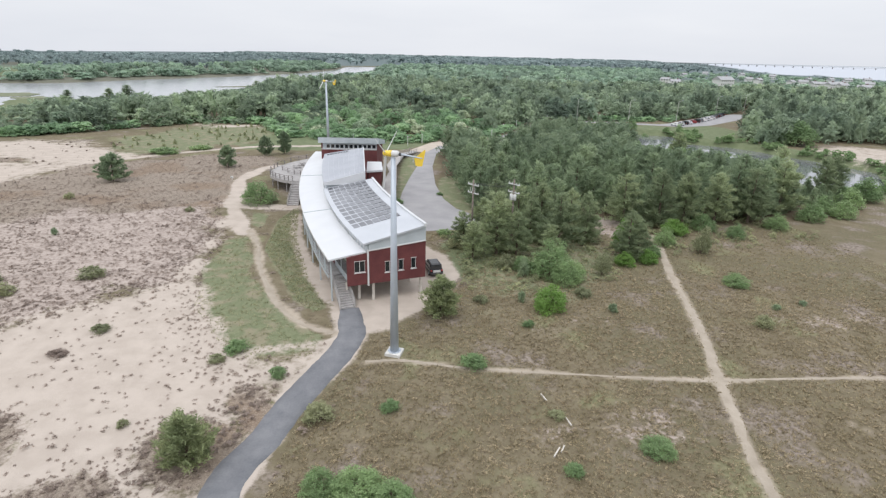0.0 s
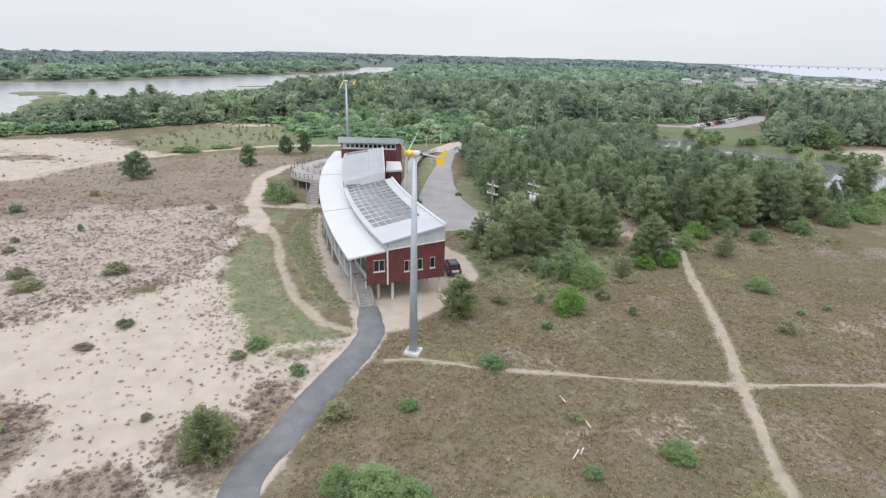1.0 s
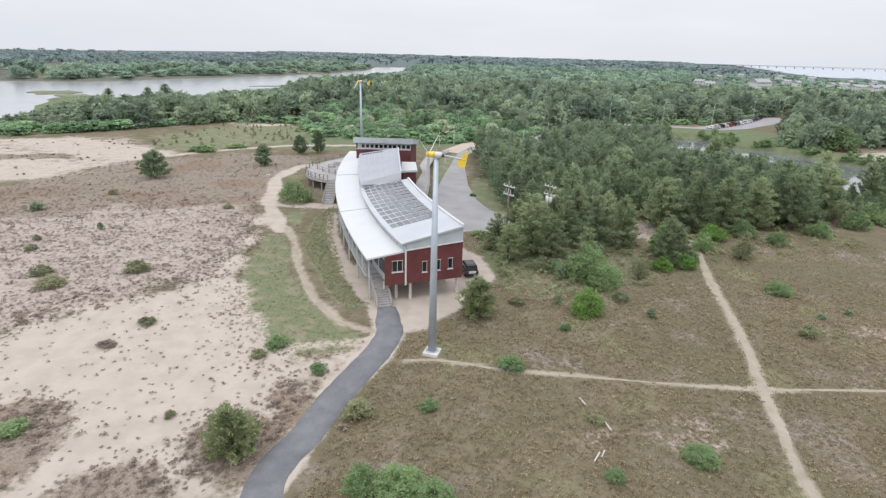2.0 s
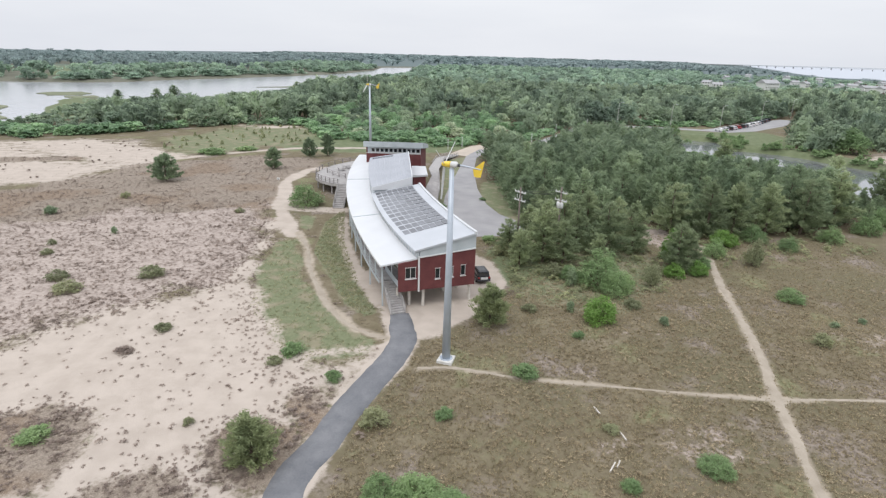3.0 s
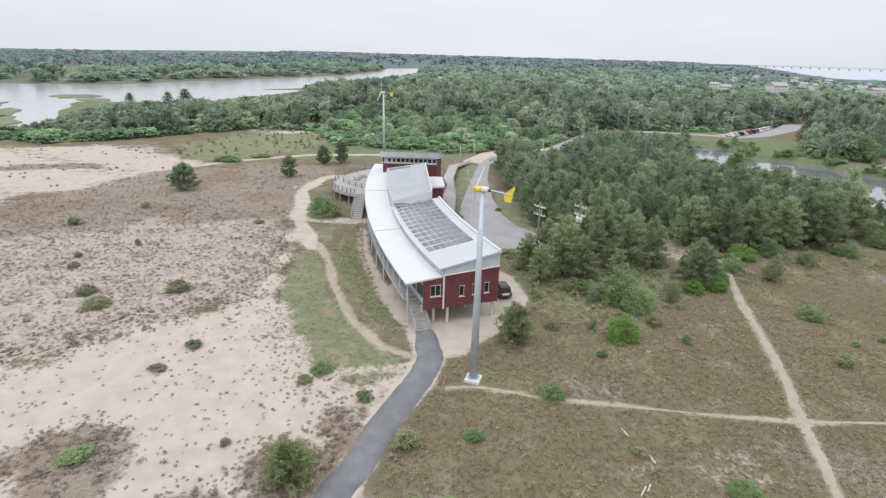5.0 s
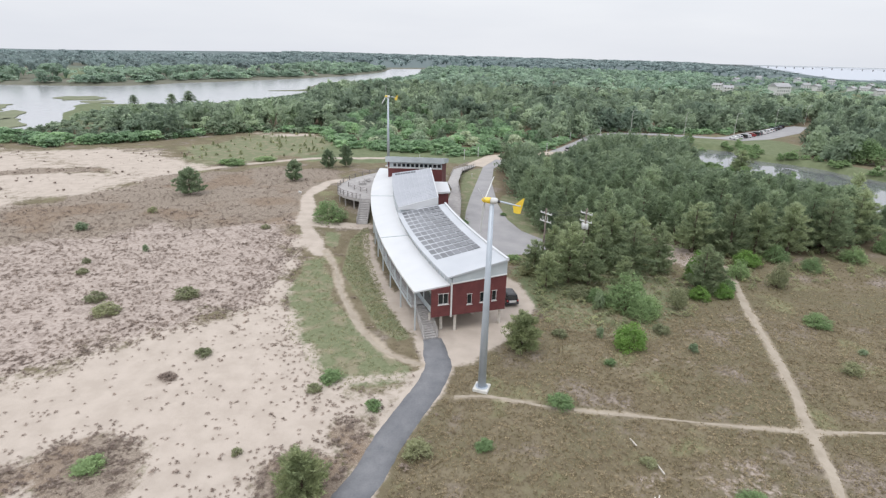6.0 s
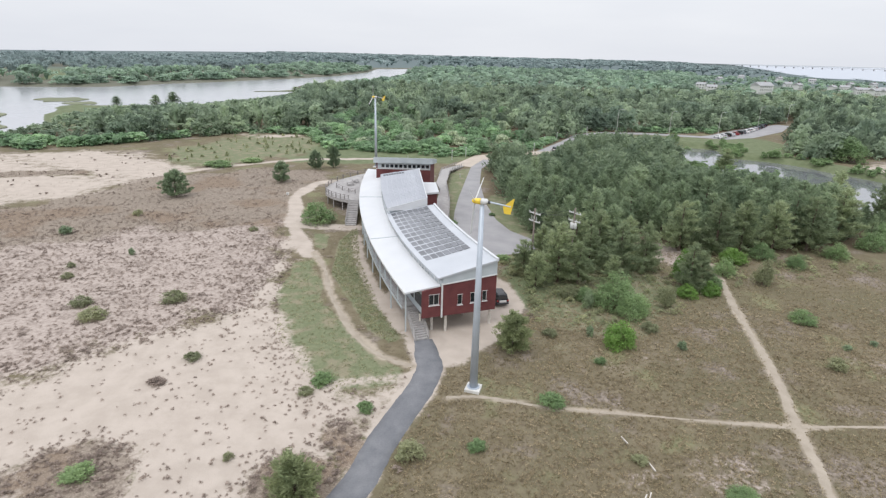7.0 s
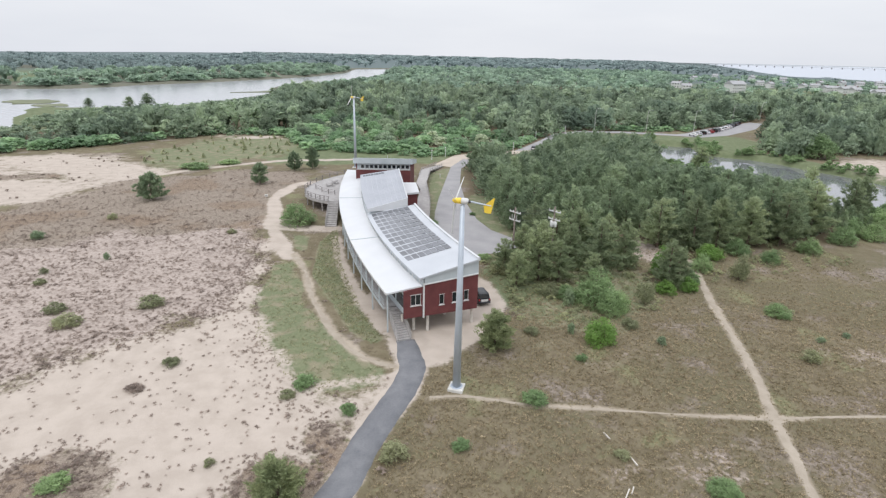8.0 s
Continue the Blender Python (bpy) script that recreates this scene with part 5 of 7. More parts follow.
# ---- vehicles ----
def car(at, turn, mat, label, tall=1.7, group="", detail=True):
    ob = thing("car", label, "car", at, turn, group=group)
    body = bmesh.new()
    side = [(-2.25, 0.35), (-2.3, 0.75), (-2.2, 0.98), (-1.0, 1.02), (1.0, 1.02), (1.9, 0.92), (2.25, 0.75), (2.28, 0.4)]
    cabin = [(-2.12, 0.98), (-1.95, tall - 0.08), (-1.5, tall), (0.1, tall), (0.3, tall - 0.05), (1.1, 1.0)]
    for prof, half, taper in ((side, 0.9, 0.0), (cabin, 0.84, 0.16)):
        a = [body.verts.new((x, -half + taper * max(0, z - 1) / 0.7, z)) for x, z in prof]
        b = [body.verts.new((x, half - taper * max(0, z - 1) / 0.7, z)) for x, z in prof]
        body.faces.new(a[::-1])
        body.faces.new(b)
        for i in range(len(prof)):
            j = (i + 1) % len(prof)
            body.faces.new((a[i], a[j], b[j], b[i]))
    bmesh.ops.recalc_face_normals(body, faces=body.faces)
    bmesh.ops.bevel(body, geom=list(body.edges), offset=0.04, segments=2, affect="EDGES")
    bd = part("body", body, mat, ob)
    part("rear_window", boxes((-2.085, -1.98, -0.62, 0.62, 1.08, tall - 0.14), m=Matrix.Translation((0.0, 0, 0))), M_GLASS, bd)
    part("windscreen", boxes((0.52, 0.62, -0.62, 0.62, 1.1, tall - 0.16)), M_GLASS, bd)
    for s in (-1, 1):
        part("side_window", boxes((-1.7, 0.3, s * 0.8 - 0.02, s * 0.8 + 0.02, 1.1, tall - 0.2)), M_GLASS, bd)
        part("tail_light", boxes((-2.3, -2.2, s * 0.74 - 0.1, s * 0.74 + 0.1, 0.78, 1.0), bevel=0.02), M_LAMPRED, bd)
        for x in (-1.4, 1.4):
            w = part("wheel", tubes(([(x, s * 0.72, 0.34), (x, s * 0.92, 0.34)], [0.34, 0.34]), sides=16), M_TYRE, ob)
            part("rim", tubes(([(x, s * 0.915, 0.34), (x, s * 0.935, 0.34)], [0.2, 0.18]), sides=10), M_STEEL, w)
    if detail:
        part("bumper", boxes((-2.42, -2.25, -0.86, 0.86, 0.4, 0.62), bevel=0.04), M_DARK, bd)
        part("number_plate", boxes((-2.345, -2.31, -0.5, 0.5, 0.66, 0.98)), M_WHITE, bd, "plain white plate")
        part("roof_rail", tubes(([(-1.6, 0.6, tall + 0.03), (0.0, 0.6, tall + 0.03)], [0.025, 0.025]), ([(-1.6, -0.6, tall + 0.03), (0.0, -0.6, tall + 0.03)], [0.025, 0.025]), sides=6), M_DARK, bd)
    return ob


car((-1.1, 73.5, 0.42), 106, M_CAR, "black sport utility car parked beside the building", group="")
CARS = [material("silver_car_paint", (0.5, 0.5, 0.52), (0.55, 0.55, 0.57), 1.0, 0.3, 0), material("white_car_paint", (0.75, 0.75, 0.75), (0.8, 0.8, 0.8), 1.0, 0.3, 0),
        material("grey_car_paint", (0.09, 0.1, 0.115), (0.12, 0.13, 0.14), 1.0, 0.3, 0), material("red_car_paint", (0.22, 0.02, 0.025), (0.28, 0.03, 0.035), 1.0, 0.3, 0), M_CAR]
NAMES = ["silver", "white", "dark grey", "red", "black"]
for k in range(15):
    c = (1, 0, 4, 0, 3, 4, 2, 1, 0, 1, 0, 2, 4, 2, 4)[k]
    x, y = 104 + 3.15 * k, 259.2 + 2.95 * k + 0.055 * k * k
    (car((x, y, 0.46), 105 + 1.5 * (k % 3), CARS[c], NAMES[c] + " car in the parking lot", 1.5 + 0.12 * (k % 3), "cars in the lot", detail=False))


car((25.6, 208.5, 0.46), 66, CARS[2], "dark grey car on the access road", 1.7)


def trail_box(at):
    ob = thing("trail_box", "small pale box on a short post beside the sandy trail", "box", at)
    part("post", boxes((-0.05, 0.05, -0.05, 0.05, -0.2, 0.4)), M_DRIFT, ob)
    body = part("body", boxes((-0.3, 0.3, -0.2, 0.2, 0.35, 0.75), bevel=0.03), M_WHITE, ob)
    part("lid", boxes((-0.34, 0.34, -0.24, 0.24, 0.752, 0.8), bevel=0.015), M_CONCRETE, body)


trail_box((-48.4, 128.7, 0.4))
marker = thing("marker_post", "short white marker post in the grass by the drive", "post", (-8.2, 156.5, 0.4))
part("post", boxes((-0.09, 0.09, -0.09, 0.09, -0.2, 1.0), bevel=0.02), M_WHITE, marker)
part("cap", boxes((-0.11, 0.11, -0.11, 0.11, 1.002, 1.06), bevel=0.02), M_CONCRETE, marker)


# ---- plants ----
def leaf_tris(rng, centres, size, count, flat=0.35, long=1.0, level=0.45, rise=0.0, fuzz=0.55):
    """count triangles round each centre, lying at random, each an island of its own."""
    c = np.repeat(centres, count, 0)
    n = len(c)
    c = c + rng.normal(0, size * fuzz, (n, 3)) * (1, 1, 0.75)
    a = rng.uniform(0, 2 * np.pi, n)
    tilt = rng.normal(rise, flat, n)
    u = np.stack([np.cos(a) * np.cos(tilt), np.sin(a) * np.cos(tilt), np.sin(tilt)], 1)
    w = rng.normal(0, 1, (n, 3)) * (1, 1, level)
    w -= u * (w * u).sum(1, keepdims=True)
    w /= np.linalg.norm(w, axis=1, keepdims=True) + 1e-9
    s = size * rng.uniform(0.6, 1.25, (n, 1))
    v = np.stack([c - u * s * 0.5 * long - w * s * 0.38, c + u * s * 0.7 * long, c - u * s * 0.35 * long + w * s * 0.42], 1)
    return v.reshape(-1, 3)


def lobe_tris(rng, centres, radii, per, size, flat=1.0):
    """Leaves lying over round lobes of foliage, so that each lobe is lit from above and dark below."""
    c, r = np.repeat(np.asarray(centres, float), per, 0), np.repeat(np.asarray(radii, float), per)[:, None]
    n = len(c)
    d = rng.normal(0, 1, (n, 3))
    d /= np.linalg.norm(d, axis=1, keepdims=True)
    d[:, 2] = np.where(d[:, 2] < -0.45, -d[:, 2], d[:, 2])
    p = c + d * r * rng.uniform(0.72, 1.12, (n, 1)) * (1, 1, flat)
    out = d + rng.normal(0, 0.42, (n, 3)) + (0, 0, 0.2)
    out /= np.linalg.norm(out, axis=1, keepdims=True)
    u = np.cross(out, rng.normal(0, 1, (n, 3)))
    u /= np.linalg.norm(u, axis=1, keepdims=True) + 1e-9
    w = np.cross(out, u)
    s = size * rng.uniform(0.55, 1.35, (n, 1))
    return np.stack([p - u * s * 0.5 - w * s * 0.42, p + u * s * 0.68, p - u * s * 0.36 + w * s * 0.46], 1).reshape(-1, 3)


def tuft_tris(rng, tips, size, count, slim=0.2, rise=0.75):
    """Tufts of pine needles: slim blades fanning outwards and upwards from the end of each shoot."""
    tips = np.asarray(tips, float)
    far = np.hypot(tips[:, 0], tips[:, 1])[:, None] + 1e-6
    axis = np.concatenate([tips[:, :2] / far * 0.7, np.full((len(tips), 1), rise)], 1)
    c, axis = np.repeat(tips, count, 0), np.repeat(axis, count, 0)
    n = len(c)
    u = axis + rng.normal(0, 0.48, (n, 3))
    u /= np.linalg.norm(u, axis=1, keepdims=True)
    w = np.cross(u, rng.normal(0, 1, (n, 3)))
    w /= np.linalg.norm(w, axis=1, keepdims=True) + 1e-9
    c = c + rng.normal(0, size * 0.42, (n, 3))
    s = size * rng.uniform(0.6, 1.3, (n, 1))
    return np.stack([c - w * s * slim - u * s * 0.35, c + u * s * 0.95, c + w * s * slim - u * s * 0.35], 1).reshape(-1, 3)


def tri_mesh(name, verts, mat):
    return mesh_from(name, verts, np.arange(len(verts), dtype=np.int32).reshape(-1, 3), mat)


def pine_points(rng, h, wide):
    """Tips of the boughs of a pine: whorls that shorten towards the top, with gaps; and the boughs themselves."""
    tips, boughs = [], []
    z = h * rng.uniform(0.05, 0.1)
    while z < h * 0.97:
        f = z / h
        reach = wide * h * (0.62 + 0.38 * math.sin(min(1, f * 2.2) * math.pi / 2)) * (1 - f) ** 0.62 + 0.1
        n = int(rng.integers(4, 7)) if f < 0.9 else 3
        a0 = rng.uniform(0, 6.28)
        for k in range(n):
            if rng.uniform() < 0.13:
                continue
            a = a0 + k * 6.283 / n + rng.normal(0, 0.25)
            r = reach * rng.uniform(0.65, 1.15)
            up = r * rng.uniform(0.05, 0.4)
            boughs.append(((0, 0, z), (r * math.cos(a), r * math.sin(a), z + up)))
            m = max(2, int(r / (0.055 * h)) + 1)
            for t in np.linspace(0.3, 1.0, m):
                tips.append((r * t * math.cos(a) + rng.normal(0, 0.1), r * t * math.sin(a) + rng.normal(0, 0.1), z + up * t + rng.normal(0.05, 0.1)))
        z += h * rng.uniform(0.045, 0.075)
    tips.append((0, 0, h))
    return np.array(tips), boughs


def pine_tree(seed, h, wide, count, size, name="pine_tree", label="dark green pine tree with irregular tapering crown", mat=None):
    rng = np.random.default_rng(seed)
    ob = thing(name, label, "tree", group="pine trees")
    tips, boughs = pine_points(rng, h, wide)
    bm = bmesh.new()
    lean = rng.normal(0, 0.02 * h, 2)
    tube(bm, [(0, 0, -0.3), (lean[0] * 0.3, lean[1] * 0.3, h * 0.45), (lean[0] * 0.5, lean[1] * 0.5, h * 0.96)], [0.022 * h, 0.014 * h, 0.004 * h], 7)
    for a, b in boughs[::2]:
        tube(bm, [a, b], [0.004 * h, 0.002 * h], 3, cap=False)
    part("trunk", bm, M_BARK, ob)
    v = tuft_tris(rng, tips, size * 1.7, count, 0.17)
    shared("crown", tri_mesh("crown", v, mat or M_PINE), ob)
    return ob


def bush(seed, name, label, mat, count=46, per=22, size=0.1, upright=0.0):
    """A shrub of unit width and height: stems, and a crown of leaves in uneven lumps."""
    rng = np.random.default_rng(seed)
    ob = thing(name, label, "bush", group="shrubs of the dunes")
    count, per, size = int(count * 1.8), int(per * 1.15), size * 0.7
    a, r = rng.uniform(0, 6.28, count), np.sqrt(rng.uniform(0, 1, count))
    top = (1 - 0.55 * r ** 1.6) * rng.uniform(0.6, 1.0, count)
    z = np.where(rng.uniform(0, 1, count) < 0.55, top, top * rng.uniform(0.15, 0.8, count)) * 0.9
    k = 0.44 * (1 - upright * z)
    c = np.stack([np.cos(a) * r * k, np.sin(a) * r * k, z], 1)
    for p in c[::max(1, count // 7)]:
        bm = bmesh.new()
        tube(bm, [(p[0] * 0.1, p[1] * 0.1, -0.05), (p[0] * 0.5, p[1] * 0.5, p[2] * 0.6), tuple(p)], [0.014, 0.01, 0.004], 4, cap=False)
        part("stem", bm, M_BARK, ob)
    few = c[rng.permutation(count)[:max(12, count // 3)]]
    lumps = lobe_tris(rng, few, rng.uniform(0.09, 0.17, len(few)), int(per * 1.6), size)
    shared("foliage", tri_mesh("foliage", np.concatenate([lumps, leaf_tris(rng, c, size, per // 2, 0.4, fuzz=1.05)]), mat), ob)
    return ob


def sized(ob, x, y, w, h, turn):
    """A copy of a unit shrub at a place, with its width and height."""
    made = copy_thing(ob, pose(x, y, land_z(x, y), 0, 0, turn))
    made.matrix_basis = pose(x, y, land_z(x, y), 0, 0, turn) @ Matrix.Diagonal((w, w, h, 1))
    return made


def put_first(ob, x, y, w, h, turn):
    ob.matrix_basis = pose(x, y, land_z(x, y), 0, 0, turn) @ Matrix.Diagonal((w, w, h, 1))


KINDS = {
    "green": bush(11, "green_bush", "rounded green leafy bush in dry grass", M_LEAF),
    "lush": bush(18, "leafy_bush", "large loose green leafy bush in dry grass", M_LEAF, 110, 26, 0.05),
    "bright": bush(12, "bright_bush", "dense bright yellow-green bush", M_BRIGHT, 100, 24, 0.065),
    "olive": bush(13, "olive_bush", "low olive-green scrubby bush on sand", M_OLIVE, 40, 20, 0.1),
    "dark": bush(14, "dark_cedar", "small dark upright evergreen shrub", M_PINE, 46, 22, 0.1, upright=0.6),
    "dry": bush(15, "dry_shrub", "low brownish dry shrub on sand", M_SCRUB, 40, 18, 0.1),
    "tall": bush(16, "tall_shrub", "tall loose olive-green shrub", M_OLIVE, 60, 18, 0.075, upright=0.3),
    "broad": bush(17, "broadleaf_tree", "small bushy broadleaf tree with bright lower leaves", M_LEAF, 120, 22, 0.06, upright=0.25),
}
SHRUBS = [
    ("olive", -53.0, 62.6, 3.8, 1.7), ("olive", -56.8, 66.1, 3.1, 1.5), ("olive", -45.6, 68.9, 3.9, 1.6), ("green", -37.6, 36.6, 3.0, 1.2), ("green", -20.5, 51.2, 2.7, 1.4),
    ("green", -15.2, 47.1, 1.9, 1.2), ("green", 3.4, 49.4, 3.0, 1.6), ("bright", 13.0, 61.6, 4.4, 3.9), ("dark", 10.0, 63.8, 1.3, 2.2), ("dark", 20.5, 61.3, 1.4, 1.7),
    ("green", 10.0, 57.3, 1.5, 1.0), ("green", -4.1, 42.6, 2.0, 1.0), ("olive", -10.1, 41.0, 2.9, 1.9), ("lush", 39.7, 70.7, 4.1, 2.0), ("dark", 41.0, 63.1, 1.3, 1.0)]
SHRUBS_B = [
    ("dark", 45.1, 64.6, 1.3, 0.9), ("olive", 36.9, 58.3, 2.4, 1.6), ("lush", 17.8, 37.8, 3.4, 1.5), ("olive", 10.4, 42.0, 1.7, 0.7), 
    ("dark", 42.0, 85.0, 1.6, 3.2), ("dark", -61.1, 85.5, 1.4, 1.9), ("dark", -79.0, 95.1, 3.1, 2.2), ("olive", -73.1, 108.5, 2.4, 1.4), ("olive", -46.5, 101.2, 2.0, 1.0),
    ("olive", -64.9, 75.0, 2.0, 1.0), ("olive", -67.1, 79.1, 1.6, 1.0), ("olive", -36.2, 54.4, 2.2, 0.9), ("dry", -37.8, 49.8, 2.1, 0.6), ("olive", -26.0, 39.6, 1.1, 0.8)]
SHRUBS_C = [
    ("green", -79.1, 161.1, 9.0, 2.2), ("green", -72.3, 169.1, 7.4, 1.6), ("lush", 16.6, 69.9, 4.8, 4.2), ("olive", 14.6, 74.5, 3.6, 3.6), 
    ("lush", 36.0, 87.2, 4.1, 3.6), ("lush", -5.6, 32.6, 4.6, 2.4), ("lush", -3.2, 31.4, 4.2, 2.2), ("lush", -8.4, 32.6, 3.2, 2.4), ("green", 10.4, 35.1, 1.8, 1.2),
    ("lush", -35.6, 107.9, 7.6, 5.4), ("lush", 50, 92, 4, 3), ("lush", 60, 98, 5, 3.5), ("lush", 70, 104, 6, 4)]
SHRUBS_E = [
    ("lush", 15.1, 72.8, 6.8, 6.2),
    ("lush", 17.8, 71.4, 4.4, 3.2), ("tall", 22.4, 73.4, 2.8, 3.8), ("olive", 23.6, 76.6, 3.2, 2.4), ("lush", 11.6, 74.6, 3.6, 2.6), ("olive", 9.4, 75.6, 3.4, 2.2),
    ("bright", 26.8, 77.6, 3.4, 2.4), ("bright", 30.4, 78.6, 3.4, 2.6), ("olive", 5.0, 63.5, 2.2, 1.0)]
SHRUBS_D = [
    ("lush", 78, 107, 6, 4), ("olive", 22, 92, 3, 2.4), ("lush", 46, 96, 5, 3.8), ("olive", 2.5, 84, 3.5, 2.2), ("green", 5.5, 91, 4, 2.2), ("green", 0.5, 90, 3, 1.4),
    ("olive", 18, 66, 2.6, 1.4), ("bright", 28.9, 84.4, 4.6, 6.2), ("bright", 40, 93.3, 5.0, 3.4), ("tall", 40.5, 83.5, 4.0, 5.4), ("dark", 11.3, 72, 1.9, 4.0), ("broad", 127, 206, 16, 10), ("lush", 76, 111, 6.5, 4.2), ("lush", 85, 116, 7.5, 4.8), ("broad", 92, 121, 8, 6), ("lush", 78.7, 243, 6.5, 5), ("lush", 82.6, 236, 5, 3.4), ("green", 32.5, 82, 2.6, 2.2), ("green", -0.5, 118, 1.6, 0.9),
    ("green", -8.6, 110, 2.2, 1.4), ("green", -8.9, 104, 1.8, 1.2), ("olive", -21.9, 49.3, 1.9, 0.8)]
first = set()
for k, (kind, x, y, w, h) in enumerate(SHRUBS + SHRUBS_B + SHRUBS_C + SHRUBS_D + SHRUBS_E):
    w, h = 0.9 * w, 0.9 * h
    if kind in first:
        sized(KINDS[kind], x, y, w, h, 47 * k)
    else:
        put_first(KINDS[kind], x, y, w, h, 47 * k)
        first.add(kind)

# pines that stand singly or at the near side of the wood
PINE_SET = [pine_tree(21, 9.0, 0.25, 15, 0.24), pine_tree(22, 8.4, 0.28, 15, 0.23), pine_tree(23, 9.6, 0.22, 15, 0.25), pine_tree(24, 7.6, 0.3, 15, 0.22), pine_tree(25, 10.2, 0.21, 15, 0.26)]
OLIVE_PINE = "bushy olive-green pine at the edge of the wood"
NEAR_SET = [pine_tree(27, 7.6, 0.32, 32, 0.17, label=OLIVE_PINE, mat=M_PINE_LIT), pine_tree(28, 7.0, 0.35, 32, 0.16, label=OLIVE_PINE, mat=M_PINE_LIT), pine_tree(29, 8.2, 0.3, 30, 0.18, label=OLIVE_PINE, mat=M_PINE_LIT)]
NEAR_H = [7.6, 7.0, 8.2]
PINE_H = [9.0, 8.4, 9.6, 7.6, 10.2]
CEDAR = pine_tree(26, 3.4, 0.42, 24, 0.115, "young_pine", "bushy young olive-green pine on sand", M_CEDAR)
CEDAR.matrix_basis = pose(-18.8, 35.4, land_z(-18.8, 35.4)) @ Matrix.Diagonal((1.75, 1.75, 1.25, 1))
loose = pose(0.1, 59.4, land_z(0.1, 59.4), 0, 0, 140) @ Matrix.Diagonal((1.75, 1.75, 1.4, 1))
copy_thing(CEDAR, loose).matrix_basis = loose
rng = np.random.default_rng(5)
spots = []
tries = rng.uniform((-3, 94), (97, 258), (11000, 2))
keep = tries[inside(tries[:, 0], tries[:, 1], PINES) > 0.5]
for p in keep:
    if all((p[0] - q[0]) ** 2 + (p[1] - q[1]) ** 2 > 3.2 ** 2 for q in spots):
        spots.append((float(p[0]), float(p[1])))
spots = [p for p in spots if math.hypot(p[0] - 29.5, (p[1] - 98) * 0.45) > 4.2 and float(inside(p[0], p[1], POND_A)) < -2.5]
spots.sort(key=lambda p: p[1] + 0.15 * abs(p[0] - 30))
singles = [(8.4, 81.4, 9.4), (18.4, 84, 8.8), (23.4, 87.8, 8.2), (4.7, 78.3, 5.8), (11.3, 80.7, 6.6), (27.8, 79.8, 7.4), (29.6, 80.8, 6.0), (32.8, 99, 9.0), (38.8, 98, 10.0), (43.9, 99.5, 9.4), (3.4, 84.2, 5.6),
           (22.0, 94.0, 7.4), (17.0, 94.0, 8.2), (13.0, 93, 7.8), (9.5, 96.5, 8.4), (6.6, 87.5, 7.0), (75.4, 182.6, 9.4), (73, 122, 11.2), (50, 100.5, 9.2), (57, 102, 9.8), (14.4, 87.5, 7.2), (16.2, 79.6, 5.2), (66, 108, 10.4), (81, 119, 9.6), (88, 126, 8.8)]
VIEW_B = [-0.02, 0.005, 0.025, 0.082, 0.098, 0.13, 0.18, 0.3, 0.345, 0.36, 0.42, 0.49, 0.6, 0.66, 0.72, 0.9]
VIEW_Y = [205, 208, 234, 230, 206, 218, 275, 275, 260, 196, 186, 182, 172, 152, 136, 130]


def low_top(x, y):
    """How tall the pines grow: the wood thins out to young trees towards the pond and the road."""
    return np.clip(33.2 - 34.5 * y / np.interp((x + 3) / y, VIEW_B, VIEW_Y), 1.6, 30)


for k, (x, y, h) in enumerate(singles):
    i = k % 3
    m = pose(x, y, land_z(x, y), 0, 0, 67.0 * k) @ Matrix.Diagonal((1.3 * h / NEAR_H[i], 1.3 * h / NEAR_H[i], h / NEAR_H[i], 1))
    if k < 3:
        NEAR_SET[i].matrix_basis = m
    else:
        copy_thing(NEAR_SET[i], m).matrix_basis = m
for k, (x, y) in enumerate(spots[:112]):
    i = int(rng.integers(0, 5)) if k >= 5 else k
    g = min(float(low_top(x, y)), 10.6) * rng.uniform(0.62, 1.06) / PINE_H[i]
    girth = float(rng.uniform(1.0, 1.5))
    m = pose(x, y, land_z(x, y), 0, 0, float(rng.uniform(0, 360))) @ Matrix.Diagonal((g * girth, g * girth, g, 1))
    if k < 5:
        PINE_SET[i].matrix_basis = m
    else:
        copy_thing(PINE_SET[i], m).matrix_basis = m



# tall pines standing clear by the creek
for x, y, h, k in ((-176, 326, 11, 4), (-187, 327, 8.5, 2), (-207, 322, 7, 0), (-128, 402, 11, 4), (-119, 430, 12, 2)):
    g = h / PINE_H[k]
    m = pose(x, y, land_z(x, y), 0, 0, 31.0 * x) @ Matrix.Diagonal((2.0 * g, 2.0 * g, g * 0.72, 1))
    copy_thing(PINE_SET[k], m).matrix_basis = m
# bushy pines on the heath
HEATH_PINE = pine_tree(33, 6.0, 0.62, 26, 0.19, "heath_pine", "broad bushy dull green pine on brown heath")
for k, (x, y, w, h) in enumerate(((-73.2, 124.5, 8.4, 6.2), (-54.4, 143, 6.2, 5.4), (-50.3, 161.5, 5.4, 5.4), (-45.8, 164.5, 5.4, 6.4))):
    m = pose(x, y, land_z(x, y), 0, 0, 80.0 * k) @ Matrix.Diagonal((w / 7.4, w / 7.4, h / 6.0, 1))
    if k == 0:
        HEATH_PINE.matrix_basis = m
    else:
        copy_thing(HEATH_PINE, m).matrix_basis = m


